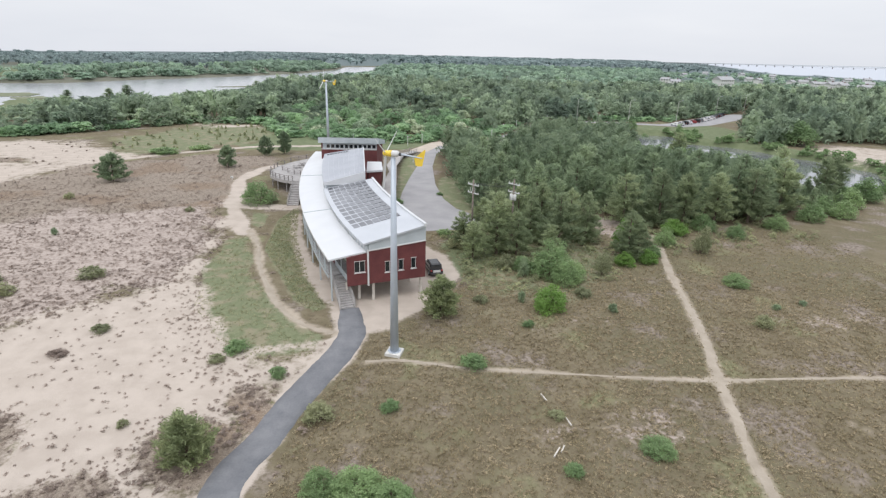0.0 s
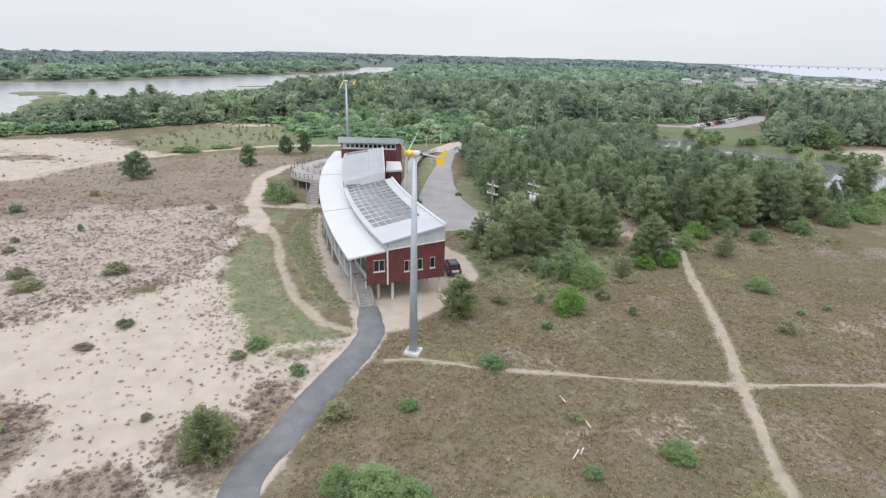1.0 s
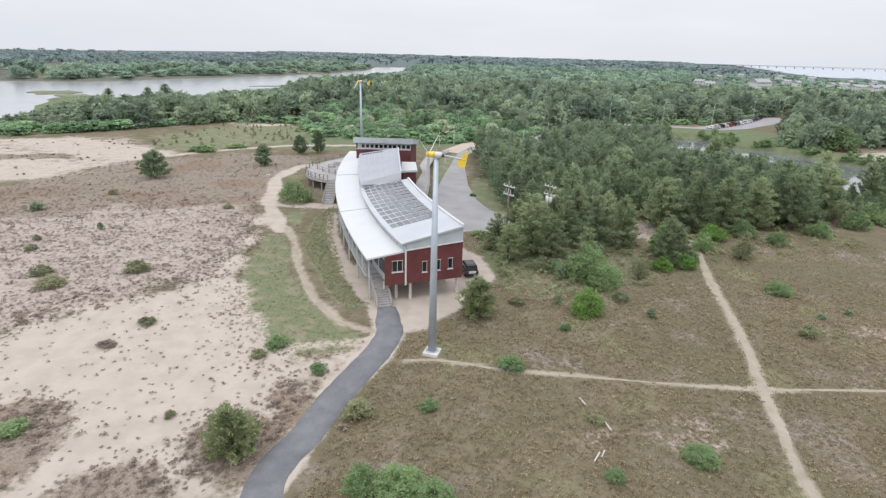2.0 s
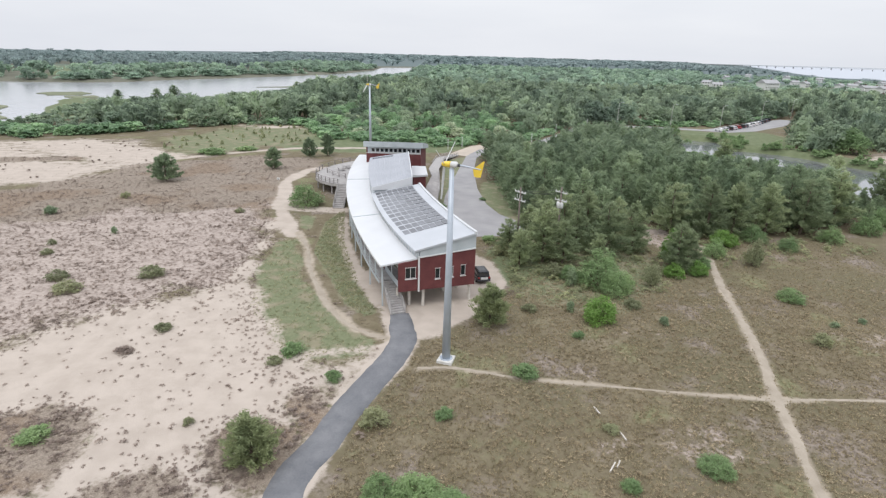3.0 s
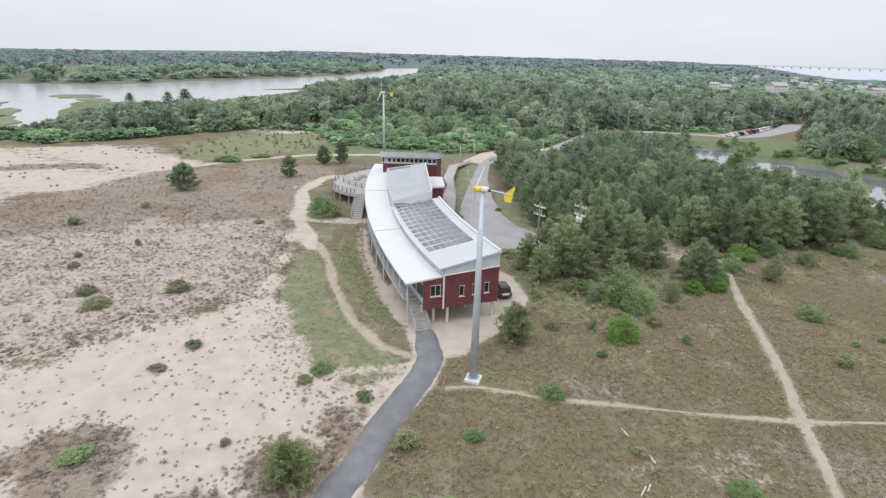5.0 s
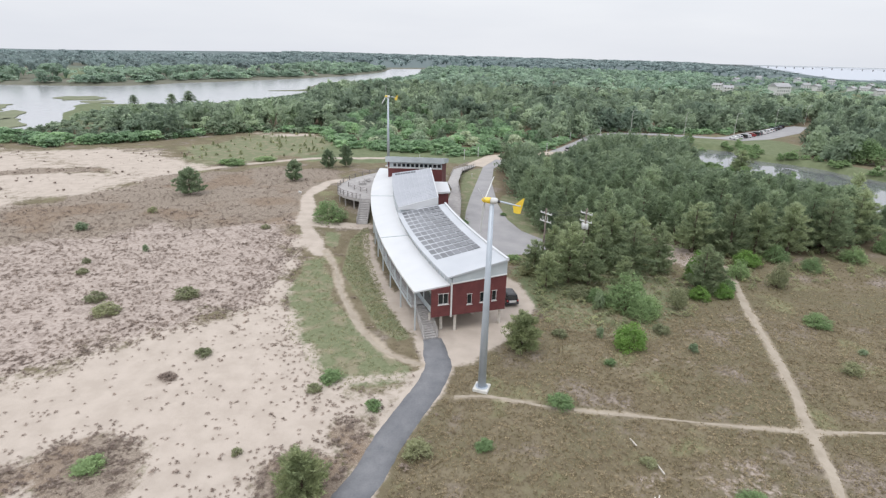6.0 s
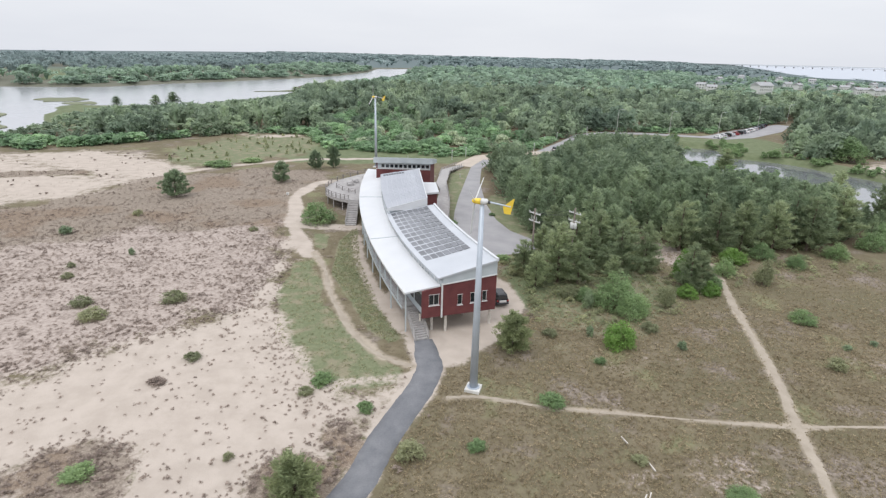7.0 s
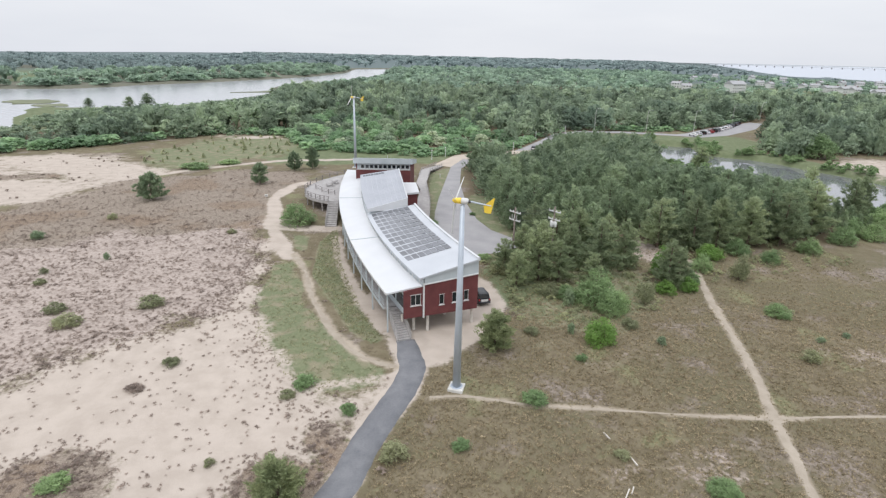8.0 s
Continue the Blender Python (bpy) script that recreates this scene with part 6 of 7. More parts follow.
def scatter(name, templates, places, heights, widths, mat, label, category, chosen=None):
    """One object of many plants: each place takes one of the templates, turned and sized."""
    rr = np.random.default_rng(len(places))
    places, heights, widths = np.asarray(places), np.asarray(heights), np.asarray(widths)
    which = rr.integers(0, len(templates), len(places))
    turn = rr.uniform(0, 2 * np.pi, len(places))
    zs = land(places[:, 0], places[:, 1])
    out, tones = [], []
    tone = np.clip(rr.normal(0.5, 0.27, len(places)), 0, 1)
    for k, t in enumerate(templates):
        sel = np.where(which == k)[0]
        if not len(sel):
            continue
        c, s = np.cos(turn[sel])[:, None], np.sin(turn[sel])[:, None]
        w = widths[sel][:, None]
        x = (t[None, :, 0] * c - t[None, :, 1] * s) * w + places[sel, 0][:, None]
        y = (t[None, :, 0] * s + t[None, :, 1] * c) * w + places[sel, 1][:, None]
        z = t[None, :, 2] * heights[sel][:, None] + zs[sel][:, None]
        out.append(np.stack([x, y, z], 2).reshape(-1, 3))
        tones.append(np.repeat(tone[sel], len(t)))
    me = tri_mesh(name, np.concatenate(out), mat)
    me.attributes.new("tone", "FLOAT", "POINT").data.foreach_set("value", np.concatenate(tones).astype(np.float32))
    ob = new(name, me)
    return tagged(ob, label, category, kind="stuff")


def crown_template(seed, lumps, per, size, low=0.12, pointed=0.0):
    """Triangles of a unit-wide, unit-high tree: an uneven crown of leafy lobes, or of tufted whorls where pointed, with a dark heart and a stem."""
    rg = np.random.default_rng(seed)
    total = lumps * per
    if pointed >= 0.3:
        z = np.sort(rg.uniform(low, 0.98, max(6, total // 6)))
        reach = 0.48 * (1 - pointed * z) * np.sqrt(np.clip((1.02 - z) / 0.6, 0, 1)) * rg.uniform(0.35, 1.1, len(z))
        a = rg.uniform(0, 6.28, len(z))
        v = [tuft_tris(rg, np.stack([np.cos(a) * reach, np.sin(a) * reach, z], 1), size * 1.5, 6, 0.3)]
    else:
        k = max(6, total // 18)
        a, r = rg.uniform(0, 6.28, k), np.sqrt(rg.uniform(0, 1, k))
        top = 0.9 - 0.42 * r ** 2
        z = low + 0.08 + (top - low - 0.08) * np.sqrt(rg.uniform(0.1, 1.0, k))
        c = np.stack([np.cos(a) * r * 0.34, np.sin(a) * r * 0.34, z], 1)
        v = [lobe_tris(rg, c, rg.uniform(0.11, 0.2, k), max(6, total // k), size * 1.15, 0.62)]
        if low < 0.1:
            n = max(5, k // 2)
            a, r = np.arange(n) * 6.283 / n + rg.uniform(-0.3, 0.3, n), rg.uniform(0.26, 0.4, n)
            c = np.stack([np.cos(a) * r, np.sin(a) * r, rg.uniform(0.08, 0.3, n)], 1)
            v.append(lobe_tris(rg, c, rg.uniform(0.12, 0.18, n), max(6, total // k), size * 1.1, 0.8))
    for k in range(6):
        b0, b1 = k * 1.047, (k + 1) * 1.047
        ring = [(math.cos(b) * 0.13 * (1 - 0.5 * pointed) * rg.uniform(0.8, 1.1), math.sin(b) * 0.13 * rg.uniform(0.8, 1.1), 0.42) for b in (b0, b1)]
        v.append(np.array([ring[0], ring[1], (0, 0, 0.72), ring[1], ring[0], (0, 0, -0.03)]))
    return np.concatenate(v)


# the rest of the pine wood
far_pines = []
for sd in (31, 32, 33):
    rg = np.random.default_rng(sd)
    tips, _ = pine_points(rg, 9.0, 0.3)
    v = tuft_tris(rg, tips[rg.uniform(0, 1, len(tips)) < 0.55], 0.72, 5, 0.24)
    far_pines.append(v / (9.0, 9.0, 9.0))
rest = spots[112:]
rr = np.random.default_rng(7)
rest = np.array(rest)
hh = np.minimum(low_top(rest[:, 0], rest[:, 1]), 10.6) * np.where(rest[:, 0] / rest[:, 1] > 0.34, rr.uniform(0.82, 1.12, len(rest)), rr.uniform(0.58, 1.08, len(rest)))
scatter("pine_wood", far_pines, rest, hh, hh * rr.uniform(0.95, 1.5, len(rest)), M_PINEWOOD, "dense dark green wood of young pines", "trees")

# woodland beyond, in three depths
def woods_spots(seed, y0, y1, gap, clearings):
    rg = np.random.default_rng(seed)
    half = 0.86
    n = int((y1 * y1 - y0 * y0) * half / (gap * gap))
    y = np.sqrt(rg.uniform(y0 * y0, y1 * y1, n))
    x = rg.uniform(-half, half, n) * y - 0.03 * y
    ok = (y > np.interp(x, EDGE_X, EDGE_Y) + 3) | (inside(x, y, WOODS_RIGHT) > 0)
    ok &= land(x, y) > -0.1
    ok &= (inside(x, y, ROAD_FAR) < -2) & (inside(x, y, LAWN) < -1) & (inside(x, y, MEADOW) < 2)
    ok &= (inside(x, y, FAR_FIELD) < 2) & (inside(x, y, RIVER) < np.where(y > 400, -8, -4))
    if clearings:
        ok &= (np.sin(x * 0.011 + 2 * np.sin(y * 0.007)) + np.sin(y * 0.016 + 1.3)) < 1.55
    return np.stack([x[ok], y[ok]], 1)


mid_t = [crown_template(s, 52, 6, 0.09, low=0.04, pointed=p) for s, p in ((41, 0.0), (42, 0.0), (43, 0.1), (44, 0.5), (45, 0.2))]
top_t = [crown_template(s, 25, 5, 0.105, low=0.3, pointed=p) for s, p in ((65, 0.0), (66, 0.1), (67, 0.5), (68, 0.2))]
sp = woods_spots(51, 170, 470, 6.2, False)
rr = np.random.default_rng(8)
deep = sp[:, 1] - np.interp(sp[:, 0], EDGE_X, EDGE_Y)
shrubby = (sp[:, 0] > -70) & (sp[:, 0] < 16) & (deep < 95 + 18 * np.sin(sp[:, 0] * 0.09) + 9 * np.sin(sp[:, 0] * 0.31))
hh = np.where(shrubby, rr.uniform(2.6, 5.2, len(sp)) + 0.045 * np.clip(deep, 0, 110), rr.uniform(6.0, 12.5, len(sp)))
# towards the creek the trees grow lower and end in scrub
shore = np.interp(sp[:, 0] / sp[:, 1], [-0.92, -0.83, -0.745, -0.64, -0.55, -0.5, -0.4, -0.32, -0.295, -0.2, -0.11], [206, 234, 290, 335, 348, 354, 402, 461, 616, 771, 1250])
hh = np.where(sp[:, 0] / sp[:, 1] < -0.1, np.minimum(hh, np.clip(33.4 - 34.4 * sp[:, 1] / shore, 1.2, 30) * rr.uniform(0.8, 1.12, len(sp))), hh)
hh = np.where(sp[:, 0] / sp[:, 1] < -0.7, np.minimum(hh, 3.5), hh)
ww = np.where(shrubby, rr.uniform(5, 9.5, len(sp)), np.minimum(rr.uniform(6.5, 11.0, len(sp)), 3.0 + hh * 0.9))
inner = (sp[:, 1] - np.interp(sp[:, 0], EDGE_X, EDGE_Y) > 16) & (inside(sp[:, 0], sp[:, 1], RIVER) < -16) & (inside(sp[:, 0], sp[:, 1], ROAD_FAR) < -14)
outer = ~shrubby & ~inner
inner &= ~shrubby
scatter("woodland", top_t, sp[inner], hh[inner], ww[inner] * 1.3, M_WOODS, "mixed green woodland behind the building", "trees")
scatter("woodland_edge", mid_t, sp[outer], hh[outer], ww[outer], M_WOODS, "mixed trees along the edge of the woodland", "trees")
thick_t = [crown_template(q, 90, 6, 0.075, low=0.0) for q in (46, 47, 48)] + [crown_template(49, 60, 6, 0.08, low=0.02, pointed=0.4)]
pale = shrubby & (rr.uniform(0, 1, len(sp)) < 0.06) & (deep < 60)
dull = shrubby & ~pale & (rr.uniform(0, 1, len(sp)) < np.clip(0.12 + deep / 110, 0, 0.8))
fresh = shrubby & ~pale & ~dull
scatter("thicket", thick_t[:3], sp[fresh], hh[fresh], ww[fresh], M_FRESH, "fresh green leafy thicket", "bushes")
scatter("dull_thicket", thick_t, sp[dull], hh[dull] * 1.1, ww[dull] * 0.9, M_WOODS, "dull green mixed thicket rising into the woodland", "bushes")
scatter("flowering_thicket", thick_t[:2], sp[pale], hh[pale], ww[pale] * 0.7, M_BLOSSOM, "pale flowering bushes in the thicket", "bushes")
far_t = [crown_template(s, 17, 4, 0.16, low=0.35, pointed=p) for s, p in ((61, 0.0), (62, 0.2), (63, 0.1))]
bank_t = [crown_template(s, 24, 5, 0.12, low=0.03, pointed=p) for s, p in ((56, 0.0), (57, 0.2), (58, 0.1))]
HOUSES = [(295, 627), (253, 650), (266, 374), (259, 695), (416, 811), (397, 750), (487, 1113), (516, 1034), (451, 747), (418, 670), (439, 687), (428, 655), (474, 710),
          (429, 637), (433, 612), (426, 598), (514, 715), (307, 472), (433, 740), (564, 830), (526, 857), (617, 866), (390, 969), (529, 959), (570, 876)]
sp = woods_spots(52, 470, 1150, 15.6, True)
rr = np.random.default_rng(9)
shore = np.interp(sp[:, 0] / sp[:, 1], [-0.4, -0.32, -0.295, -0.2, -0.11, -0.1], [402, 461, 616, 771, 1250, 5000])
cap = np.where((sp[:, 0] / sp[:, 1] > -0.4) & (sp[:, 1] < shore), np.clip(33 - 34.4 * sp[:, 1] / shore, 1.5, 30), 30)
BAY_B, BAY_Y = [0.34, 0.358, 0.414, 0.462, 0.5, 0.565, 0.594, 0.632, 0.707, 0.725, 0.9], [9000, 4334, 2867, 2235, 1811, 1302, 1247, 1205, 1150, 1022, 900]
cap = np.minimum(cap, np.clip(33 - 34.6 * sp[:, 1] / np.interp(sp[:, 0] / sp[:, 1], BAY_B, BAY_Y), 1.4, 30))
town = sp[:, 0] / sp[:, 1] > 0.36
keep = (~town | (rr.uniform(0, 1, len(sp)) < 0.68)) & (inside(sp[:, 0], sp[:, 1], TOWN_FIELD) < 0)
for hx, hy in HOUSES:
    off, ahead = sp[:, 0] - hx * sp[:, 1] / hy, hy - sp[:, 1]
    keep &= ~((np.abs(off) < 9) & (ahead > -9) & (ahead < 70))
hh = np.minimum(np.where(town, rr.uniform(4, 8.5, len(sp)), rr.uniform(9, 15, len(sp))), cap)[keep]
wide, sp = np.minimum(rr.uniform(12, 20, len(sp))[keep], 6 + hh), sp[keep]
bank = inside(sp[:, 0], sp[:, 1], RIVER) > -45
nearby = ~bank & (inside(sp[:, 0], sp[:, 1], RIVER) > -150)
beyond = ~bank & ~nearby & (sp[:, 0] < -0.1 * sp[:, 1])
rest_of = ~bank & ~beyond
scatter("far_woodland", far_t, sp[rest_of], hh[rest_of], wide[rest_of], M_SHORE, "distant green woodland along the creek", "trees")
# The haze on these trees sits in the leaf colour.
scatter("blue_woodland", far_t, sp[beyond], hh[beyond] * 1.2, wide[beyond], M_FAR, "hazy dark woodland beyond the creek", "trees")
banks = np.concatenate([sp[bank], sp[bank] + rr.normal(0, 8, (int(bank.sum()), 2))])
dry_land = inside(banks[:, 0], banks[:, 1], RIVER) < -9
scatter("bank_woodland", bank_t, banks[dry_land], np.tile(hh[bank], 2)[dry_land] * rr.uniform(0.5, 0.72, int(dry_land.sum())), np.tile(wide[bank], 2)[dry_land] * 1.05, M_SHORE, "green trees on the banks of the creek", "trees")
sp = woods_spots(53, 1150, 4200, 74, True)
rr = np.random.default_rng(10)
far_cap = np.clip(33 - 34.6 * sp[:, 1] / np.interp(sp[:, 0] / sp[:, 1], BAY_B, BAY_Y), 2.0, 30)
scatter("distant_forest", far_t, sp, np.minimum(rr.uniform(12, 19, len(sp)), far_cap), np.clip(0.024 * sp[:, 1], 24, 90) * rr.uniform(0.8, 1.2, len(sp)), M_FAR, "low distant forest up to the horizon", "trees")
# bushes along the pond and the lawn
rr = np.random.default_rng(12)
ring = rr.uniform((58, 118), (132, 240), (2600, 2))
d = inside(ring[:, 0], ring[:, 1], POND_A)
ring = ring[(d < -1.5) & (d > -6) & (rr.uniform(0, 1, len(ring)) < 0.45) & (inside(ring[:, 0], ring[:, 1], LAWN) < 4)]
scatter("bank_bushes", [crown_template(q, 40, 5, 0.1, low=0.03) for q in (36, 37)], ring, rr.uniform(1.5, 4.0, len(ring)), rr.uniform(2.5, 4.5, len(ring)), M_LEAF, "green bushes along the pond bank", "bushes")

rr = np.random.default_rng(15)
ex = rr.uniform(-215, 160, 560)
edge = np.stack([ex, np.interp(ex, EDGE_X, EDGE_Y) + rr.uniform(-2, 9, 560)], 1)
edge = edge[(land(edge[:, 0], edge[:, 1]) > -0.3) & (inside(edge[:, 0], edge[:, 1], ROAD_FAR) < -2.5) & (inside(edge[:, 0], edge[:, 1], ROAD_PALE) < -2.5) & (inside(edge[:, 0], edge[:, 1], LAWN) < -1)]
tall = np.where(edge[:, 0] < -125, rr.uniform(2.4, 4.8, len(edge)), rr.uniform(1.4, 3.8, len(edge)))
few = (edge[:, 0] < -58) & (edge[:, 0] > -125) & (rr.uniform(0, 1, len(edge)) < 0.45)
bushy = [crown_template(q, 24, 5, 0.115, low=0.02) for q in (38, 39)]
scatter("edge_bushes", bushy, edge[~few], tall[~few], (tall * rr.uniform(1.2, 2.2, len(edge)))[~few], M_FRESH, "fresh green bushes along the edge of the wood", "bushes")
scatter("shade_bushes", bushy, edge[few], tall[few], (tall * rr.uniform(1.2, 2.2, len(edge)))[few], M_WOODS, "dull green bushes along the edge of the wood", "bushes")
rr = np.random.default_rng(14)
mead = rr.uniform((-108, 165), (-52, 230), (420, 2))
mead = mead[(inside(mead[:, 0], mead[:, 1], GREEN_FAR) > 1) & (rr.uniform(0, 1, 420) < 0.32)]
scatter("saplings", mid_t, mead, rr.uniform(0.5, 1.7, len(mead)), rr.uniform(0.6, 1.5, len(mead)), M_UNDER, "scattered small saplings in a green meadow", "saplings")
far_b = rr.uniform((-225, 100), (-90, 182), (900, 2))
far_b = far_b[(inside(far_b[:, 0], far_b[:, 1], SAND_FAR) > -6) & (rr.uniform(0, 1, 900) < 0.25)]
scatter("sand_scrub", [crown_template(q, 6, 3, 0.3) for q in (91, 92)], far_b, rr.uniform(0.2, 0.55, len(far_b)), rr.uniform(0.4, 1.3, len(far_b)), M_SCRUB, "low brown scrub on distant sand", "scrub")

# ---- low plants: scrub tufts on sand, dry grass ----
def tuft_template(seed, blades, spread, lean):
    rg = np.random.default_rng(seed)
    out = []
    for _ in range(blades):
        a, r = rg.uniform(0, 6.28), spread * math.sqrt(rg.uniform(0, 1))
        bx, by = r * math.cos(a), r * math.sin(a)
        t = rg.uniform(0, 6.28)
        w = rg.uniform(0.06, 0.16)
        out += [(bx - w * math.cos(t), by - w * math.sin(t), -0.05), (bx + w * math.cos(t), by + w * math.sin(t), -0.05),
                (bx * (1 + lean) + rg.normal(0, 0.12), by * (1 + lean) + rg.normal(0, 0.12), rg.uniform(0.6, 1.0))]
    return np.array(out)


def dome_template(seed, lumps, per, size):
    rg = np.random.default_rng(seed)
    a, r = rg.uniform(0, 6.28, lumps), np.sqrt(rg.uniform(0, 1, lumps))
    c = np.stack([np.cos(a) * r * 0.4, np.sin(a) * r * 0.4, 0.15 + 0.7 * (1 - r * r)], 1)
    return leaf_tris(rg, c, size, per, 0.5, 1.2)


tufts = [dome_template(q, 5, 3, 0.3) for q in (71, 72, 73, 74)]
rr = np.random.default_rng(13)
area = rr.uniform((-135, 24), (-8, 165), (135000, 2))
x, y = area[:, 0], area[:, 1]
c = cover_of(x, y)
wave = 0.5 + 0.5 * np.sin(x * 0.5 + 3 * np.sin(y * 0.23)) * np.sin(y * 0.61 + 2 * np.sin(x * 0.19))
patches = np.max([np.clip(1.6 - np.hypot(x - cx, y - cy) / r, 0, 1) for cx, cy, r in ((-39, 37.5, 4.6), (-19.5, 36.5, 5.0), (-20.5, 46.5, 3.6), (-16, 46, 2.6), (-25, 31, 4.5), (-44, 34, 3.5), (-27, 58, 3), (-22.6, 47.4, 2.6), (-15.6, 46, 2.4), (-18.2, 44, 3.2), (-15.4, 41.6, 2.4), (-22.5, 38.5, 3.6))], axis=0)
rim = np.exp(-(along(x, y, [(-80, 36), (-53, 51), (-42, 61), (-36, 70), (-36, 90)]) / 4.0) ** 2)
edge_r = np.exp(-(along(x, y, [(-34, 70), (-28, 58), (-23, 50)]) / 2.6) ** 2)
chance = 0.3 * rim * (c[0] < 0.75) + 0.12 * edge_r + np.where(c[0] > 0.6, 0.065 + 0.03 * (wave > 0.8), np.where(c[2] > 0.3, 0.15 + 0.34 * wave ** 2, np.where(c[3] > 0.4, 0.22, 0.03))) * np.where(y > 112, 0.6, 1.0) * np.where((x < -85) & (c[0] > 0.5), 0.3, 1.0) + 0.3 * patches * (c[0] < 0.98)
ok = (rr.uniform(0, 1, len(x)) < chance) & (along(x, y, PATH_MID) > 2.1) & (c[1] < 0.5) & (along(x, y, LOOP) > 1.2) & (along(x, y, LOOP_WIDE) > 2.4) & (along(x, y, WALL_FOOT) > 1.2) & (inside(x, y, APRON) < 0.2)
n = int(ok.sum())
size = rr.uniform(0.24, 0.5, n) * np.where(c[2][ok] > 0.4, 0.95, np.where(c[0][ok] > 0.6, 0.8, 1.0)) * np.where(rr.uniform(0, 1, n) < 0.05, 2.0, 1.0)
scatter("scrub_tufts", tufts, area[ok], size * rr.uniform(0.35, 0.6, n), size * 1.15, M_SCRUB, "small dry grey-brown scrub tufts on sand", "scrub")

blades = [tuft_template(q, 5, 0.5, 0.9) for q in (81, 82, 83)]
area = rr.uniform((-12, 27), (66, 98), (60000, 2))
x, y = area[:, 0], area[:, 1]
c = cover_of(x, y)
ok = (c[0] < 0.3) & (along(x, y, PATH_MID) > 1.8) & (inside(x, y, APRON) < -0.5) & (inside(x, y, ROAD_WEST) < -0.5) & (np.hypot(x + 4.5, y - 51.4) > 1.2) & (along(x, y, TRAIL_DOWN) > 0.5) & (along(x, y, TRAIL_ACROSS) > 0.28) & (rr.uniform(0, 1, len(x)) < 0.75)
ok &= (y < 70) | (rr.uniform(0, 1, len(x)) < 0.6)
n = int(ok.sum())
scatter("dry_grass", blades, area[ok], rr.uniform(0.08, 0.22, n), rr.uniform(0.25, 0.5, n), M_DRY, "short dry tan grass of the dune field", "grass")
area = rr.uniform((-12, 27), (58, 76), (15000, 2))
x, y = area[:, 0], area[:, 1]
clump = 0.5 + 0.5 * np.sin(x * 0.8 + 2.3 * np.sin(y * 0.43)) * np.sin(y * 0.9 + 1.9 * np.sin(x * 0.37))
ok = (cover_of(x, y)[0] < 0.3) & (along(x, y, PATH_MID) > 2.0) & (inside(x, y, APRON) < -0.8) & (np.hypot(x + 4.5, y - 51.4) > 1.4) & (along(x, y, TRAIL_DOWN) > 0.9) & (along(x, y, TRAIL_ACROSS) > 0.6) & (rr.uniform(0, 1, len(x)) < 0.25 + 0.65 * clump)
n = int(ok.sum())
wide = rr.uniform(0.25, 0.6, n)
scatter("grass_clumps", [dome_template(q, 4, 3, 0.3) for q in (84, 85, 86)], area[ok], wide * rr.uniform(0.3, 0.5, n), wide, M_CLUMP, "low reddish-brown clumps of dry grass", "grass")
area = rr.uniform((-36, 48), (-8, 108), (40000, 2))
x, y = area[:, 0], area[:, 1]
strip = ((inside(x, y, GREEN_STRIP) > 0.2) & (rr.uniform(0, 1, len(x)) < 0.6)) | ((inside(x, y, GREEN_PATCH) > -0.6) & (rr.uniform(0, 1, len(x)) < 0.12) & (along(x, y, LOOP) > 0.9))
scatter("strip_grass", blades, area[strip], rr.uniform(0.08, 0.26, int(strip.sum())), rr.uniform(0.3, 0.5, int(strip.sum())), M_STRIP, "rough olive grass along the building", "grass")

area = rr.uniform((0, 64), (64, 104), (5200, 2))
x, y = area[:, 0], area[:, 1]
low = np.interp(x, [0, 6, 14, 24, 32, 64], [70, 66, 66, 72, 80, 92])
ok = (y > low) & (rr.uniform(0, 1, len(x)) < 0.14 + 0.2 * np.clip((y - low) / 25, 0, 1)) & (along(x, y, TRAIL_DOWN) > 1.2) & (inside(x, y, ROAD_WEST) < -1) & (inside(x, y, APRON) < -1) & (np.hypot(x - 29.5, (y - 97) * 0.45) > 4)
n = int(ok.sum())
wide = rr.uniform(0.5, 1.7, n)
scatter("undergrowth", [dome_template(q, 26, 4, 0.12) for q in (75, 76, 77)], area[ok], wide * rr.uniform(0.3, 0.7, n), wide, M_UNDER, "low olive-green undergrowth before the pine wood", "undergrowth")

# ---- driftwood stakes lying in the field ----
for k, (x, y, turn, length) in enumerate(((9.7, 44.7, 110, 1.1), (11.3, 41.4, 105, 1.2), (9.6, 37.5, 60, 1.3), (10.15, 37.9, 64, 0.9))):
    z = land_z(x, y) + 0.12
    ob = thing("stake", "bleached timber stake lying in dry grass", "stake", (x, y, z), turn, group="stakes in the grass")
    part("shaft", boxes((-length / 2, length / 2, -0.055, 0.055, -0.12, 0.02), bevel=0.015), M_DRIFT, ob)


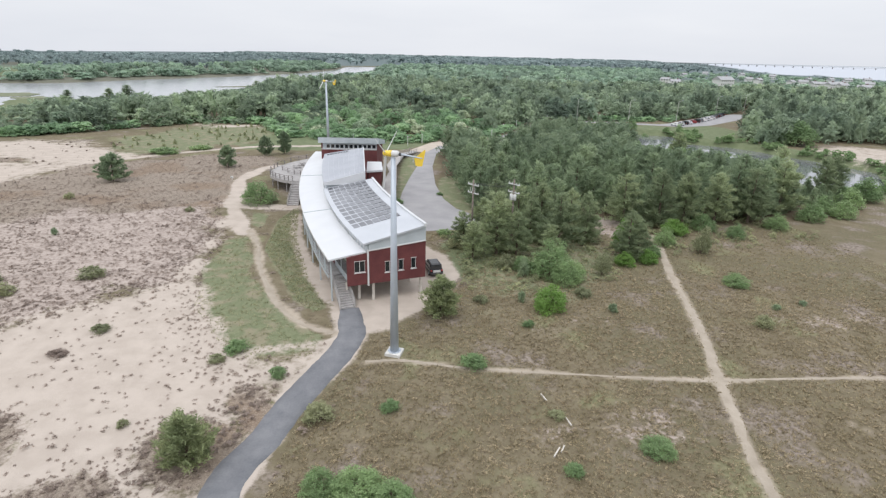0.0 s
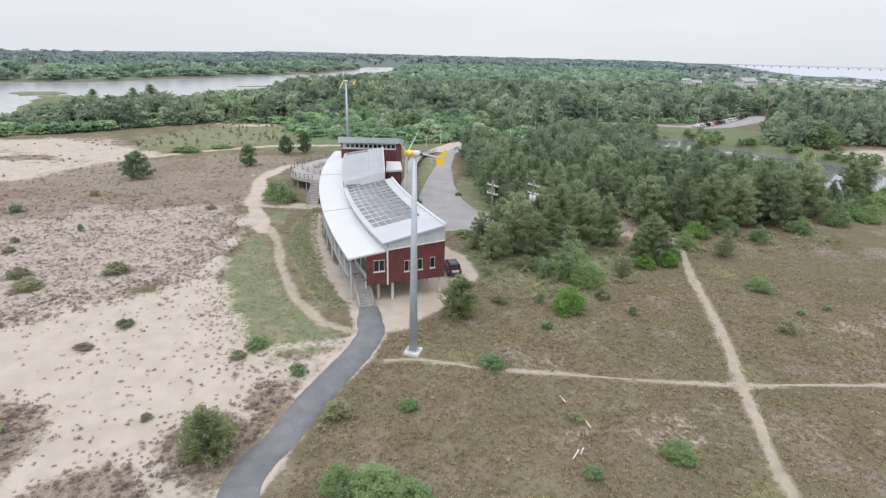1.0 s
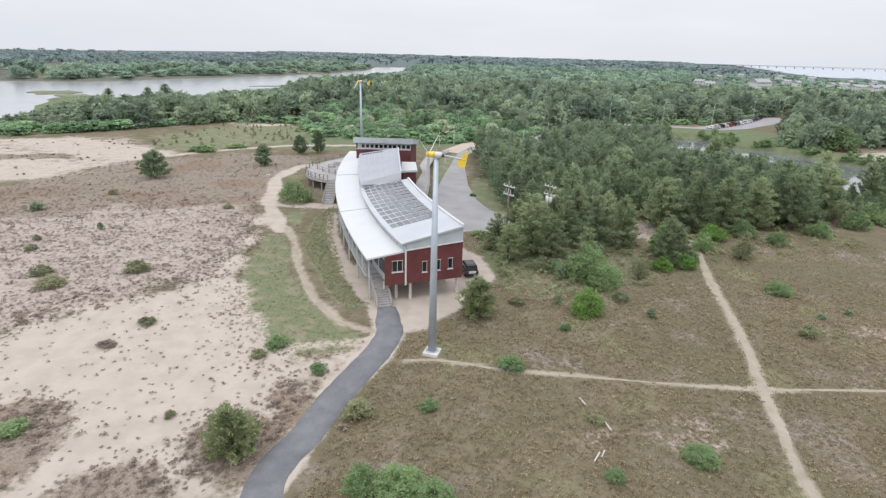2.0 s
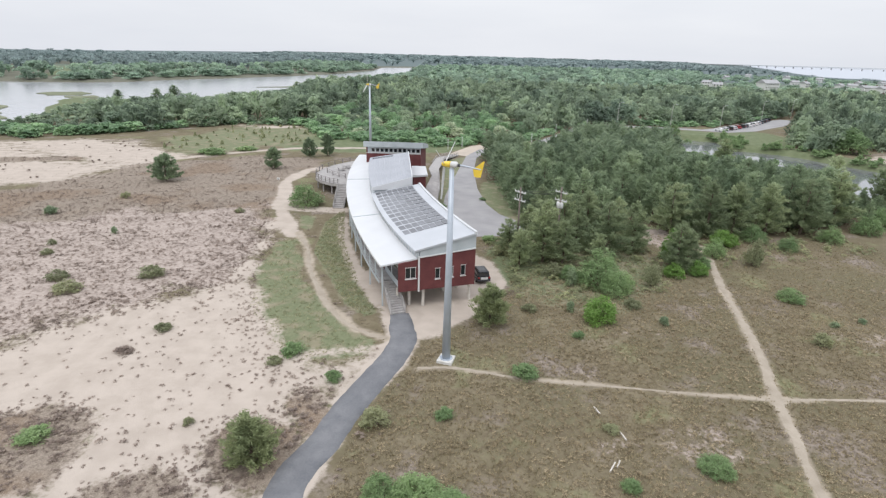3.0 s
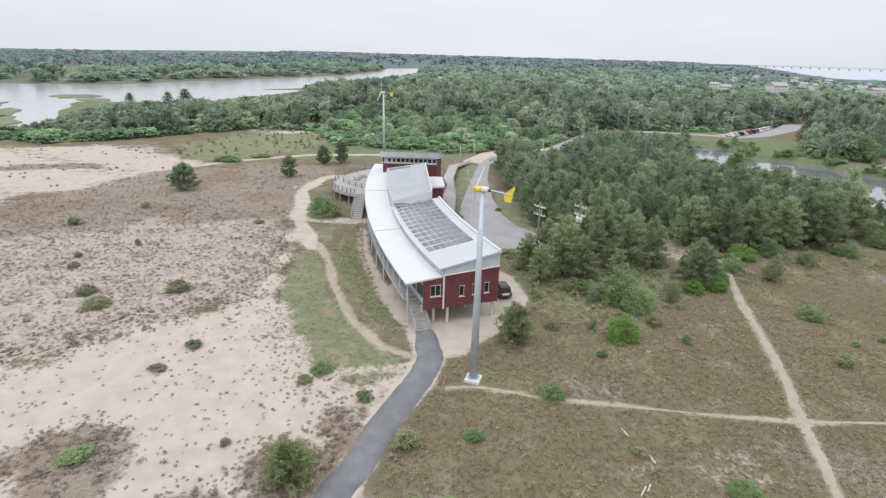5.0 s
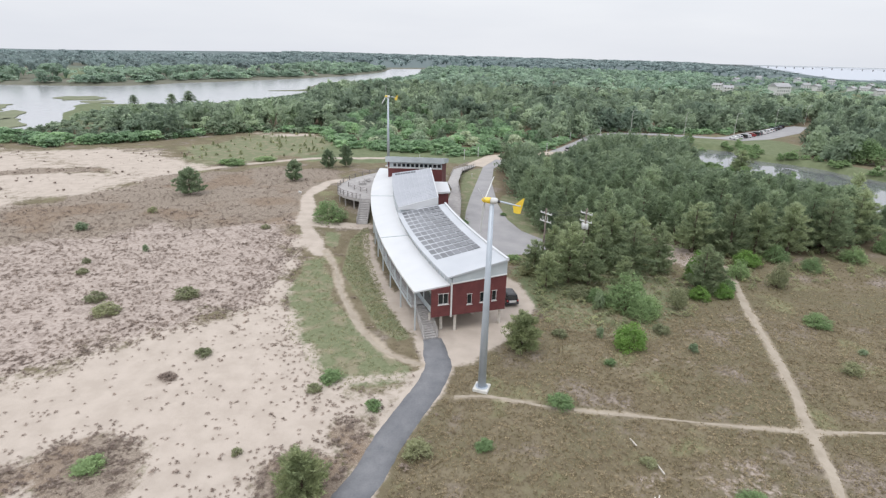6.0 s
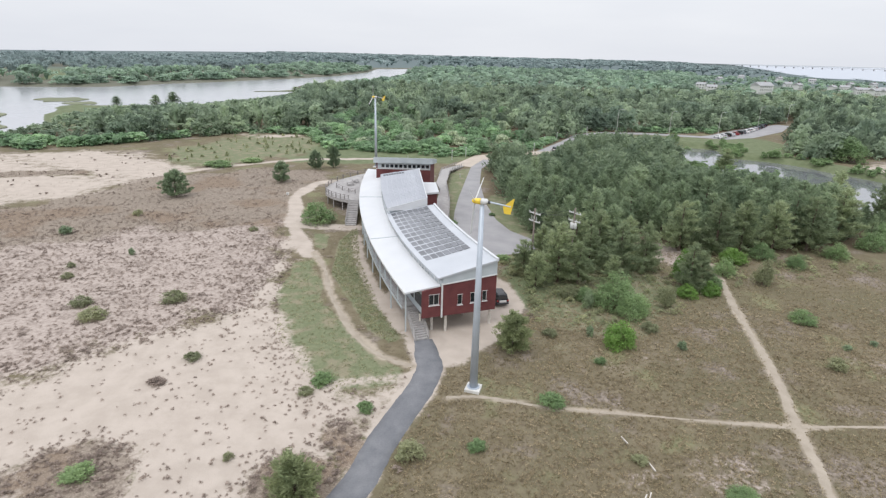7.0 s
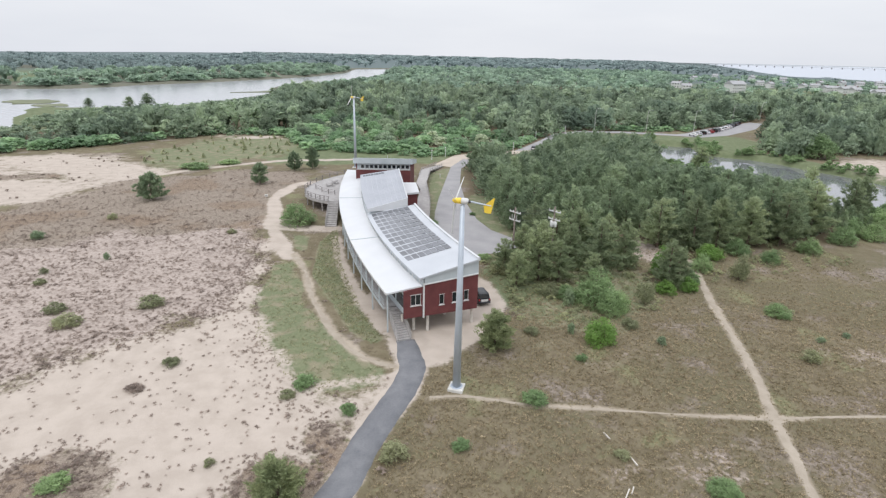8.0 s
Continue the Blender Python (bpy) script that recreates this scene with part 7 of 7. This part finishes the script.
# ---- far houses, shore and bridge ----
def house(at, turn, w, d, h, wall_mat, roof_mat, label):
    ob = thing("house", label, "house", at, turn, group="houses beyond the woods")
    part("wall", boxes((-w / 2, w / 2, -d / 2, d / 2, -1, h)), wall_mat, ob)
    bm = bmesh.new()
    o = 0.6
    vs = [bm.verts.new(p) for p in ((-w / 2 - o, -d / 2 - o, h), (w / 2 + o, -d / 2 - o, h), (w / 2 + o, d / 2 + o, h), (-w / 2 - o, d / 2 + o, h), (-w / 2 - o, 0, h + d * 0.32), (w / 2 + o, 0, h + d * 0.32))]
    for f in ((0, 1, 5, 4), (2, 3, 4, 5), (0, 4, 3), (1, 2, 5), (0, 3, 2, 1)):
        bm.faces.new([vs[i] for i in f])
    roof = part("roof", bm, roof_mat, ob)
    part("chimney", boxes((w * 0.2, w * 0.2 + 1, 0.4, 1.4, h, h + d * 0.32 + 1)), M_RED, roof)
    for z in np.arange(1.2, h - 1, 3.0):
        for x in np.arange(-w / 2 + 1.5, w / 2 - 1, 3.0):
            part("window", boxes((x, x + 0.95, -d / 2 - 0.06, -d / 2 + 0.04, float(z), float(z) + 1.25)), M_GLASS, ob)
    return ob


M_SHINGLE = material("grey_shingles", (0.3, 0.3, 0.31), (0.42, 0.42, 0.43), 0.5, 0.9, 0.2, 3)
big = house((295, 627, 0), 25, 20, 11, 9, M_WHITE, M_SHINGLE, "large white house with grey roof among trees")
h1 = house((253, 650, 0), -15, 9.5, 7.5, 5.4, M_WHITE, M_SHINGLE, "white house with grey roof among trees")
h2 = house((266, 374, 0), 30, 9, 7, 4.6, M_WHITE, M_SHINGLE, "small pale house with grey roof among trees")
for k, (x, y) in enumerate(HOUSES[3:]):
    copy_thing((h1, h2)[k % 2], pose(x, y, 0.4, 0, 0, 37 * k % 80 - 40))
bridge = thing("causeway_bridge", "long low grey bridge across the bay", "bridge", (1560, 3300, WATER_Z))
bridge.matrix_basis = Matrix.Translation((1560, 3300, WATER_Z)) @ Matrix.Rotation(radians(-48), 4, "Z")
part("bridge_deck", boxes((-350, 3200, -6, 6, 7.2, 8.3)), M_GRAVEL, bridge, "grey concrete bridge deck")
pier = part("pier", boxes((-1.0, 1.0, -5, 5, -1, 7.2)), M_GRAVEL, bridge)
pier.location.x = -330
for k in range(1, 80):
    shared("pier", pier.data, bridge, Matrix.Translation((-330 + 44 * k, 0, 0)))
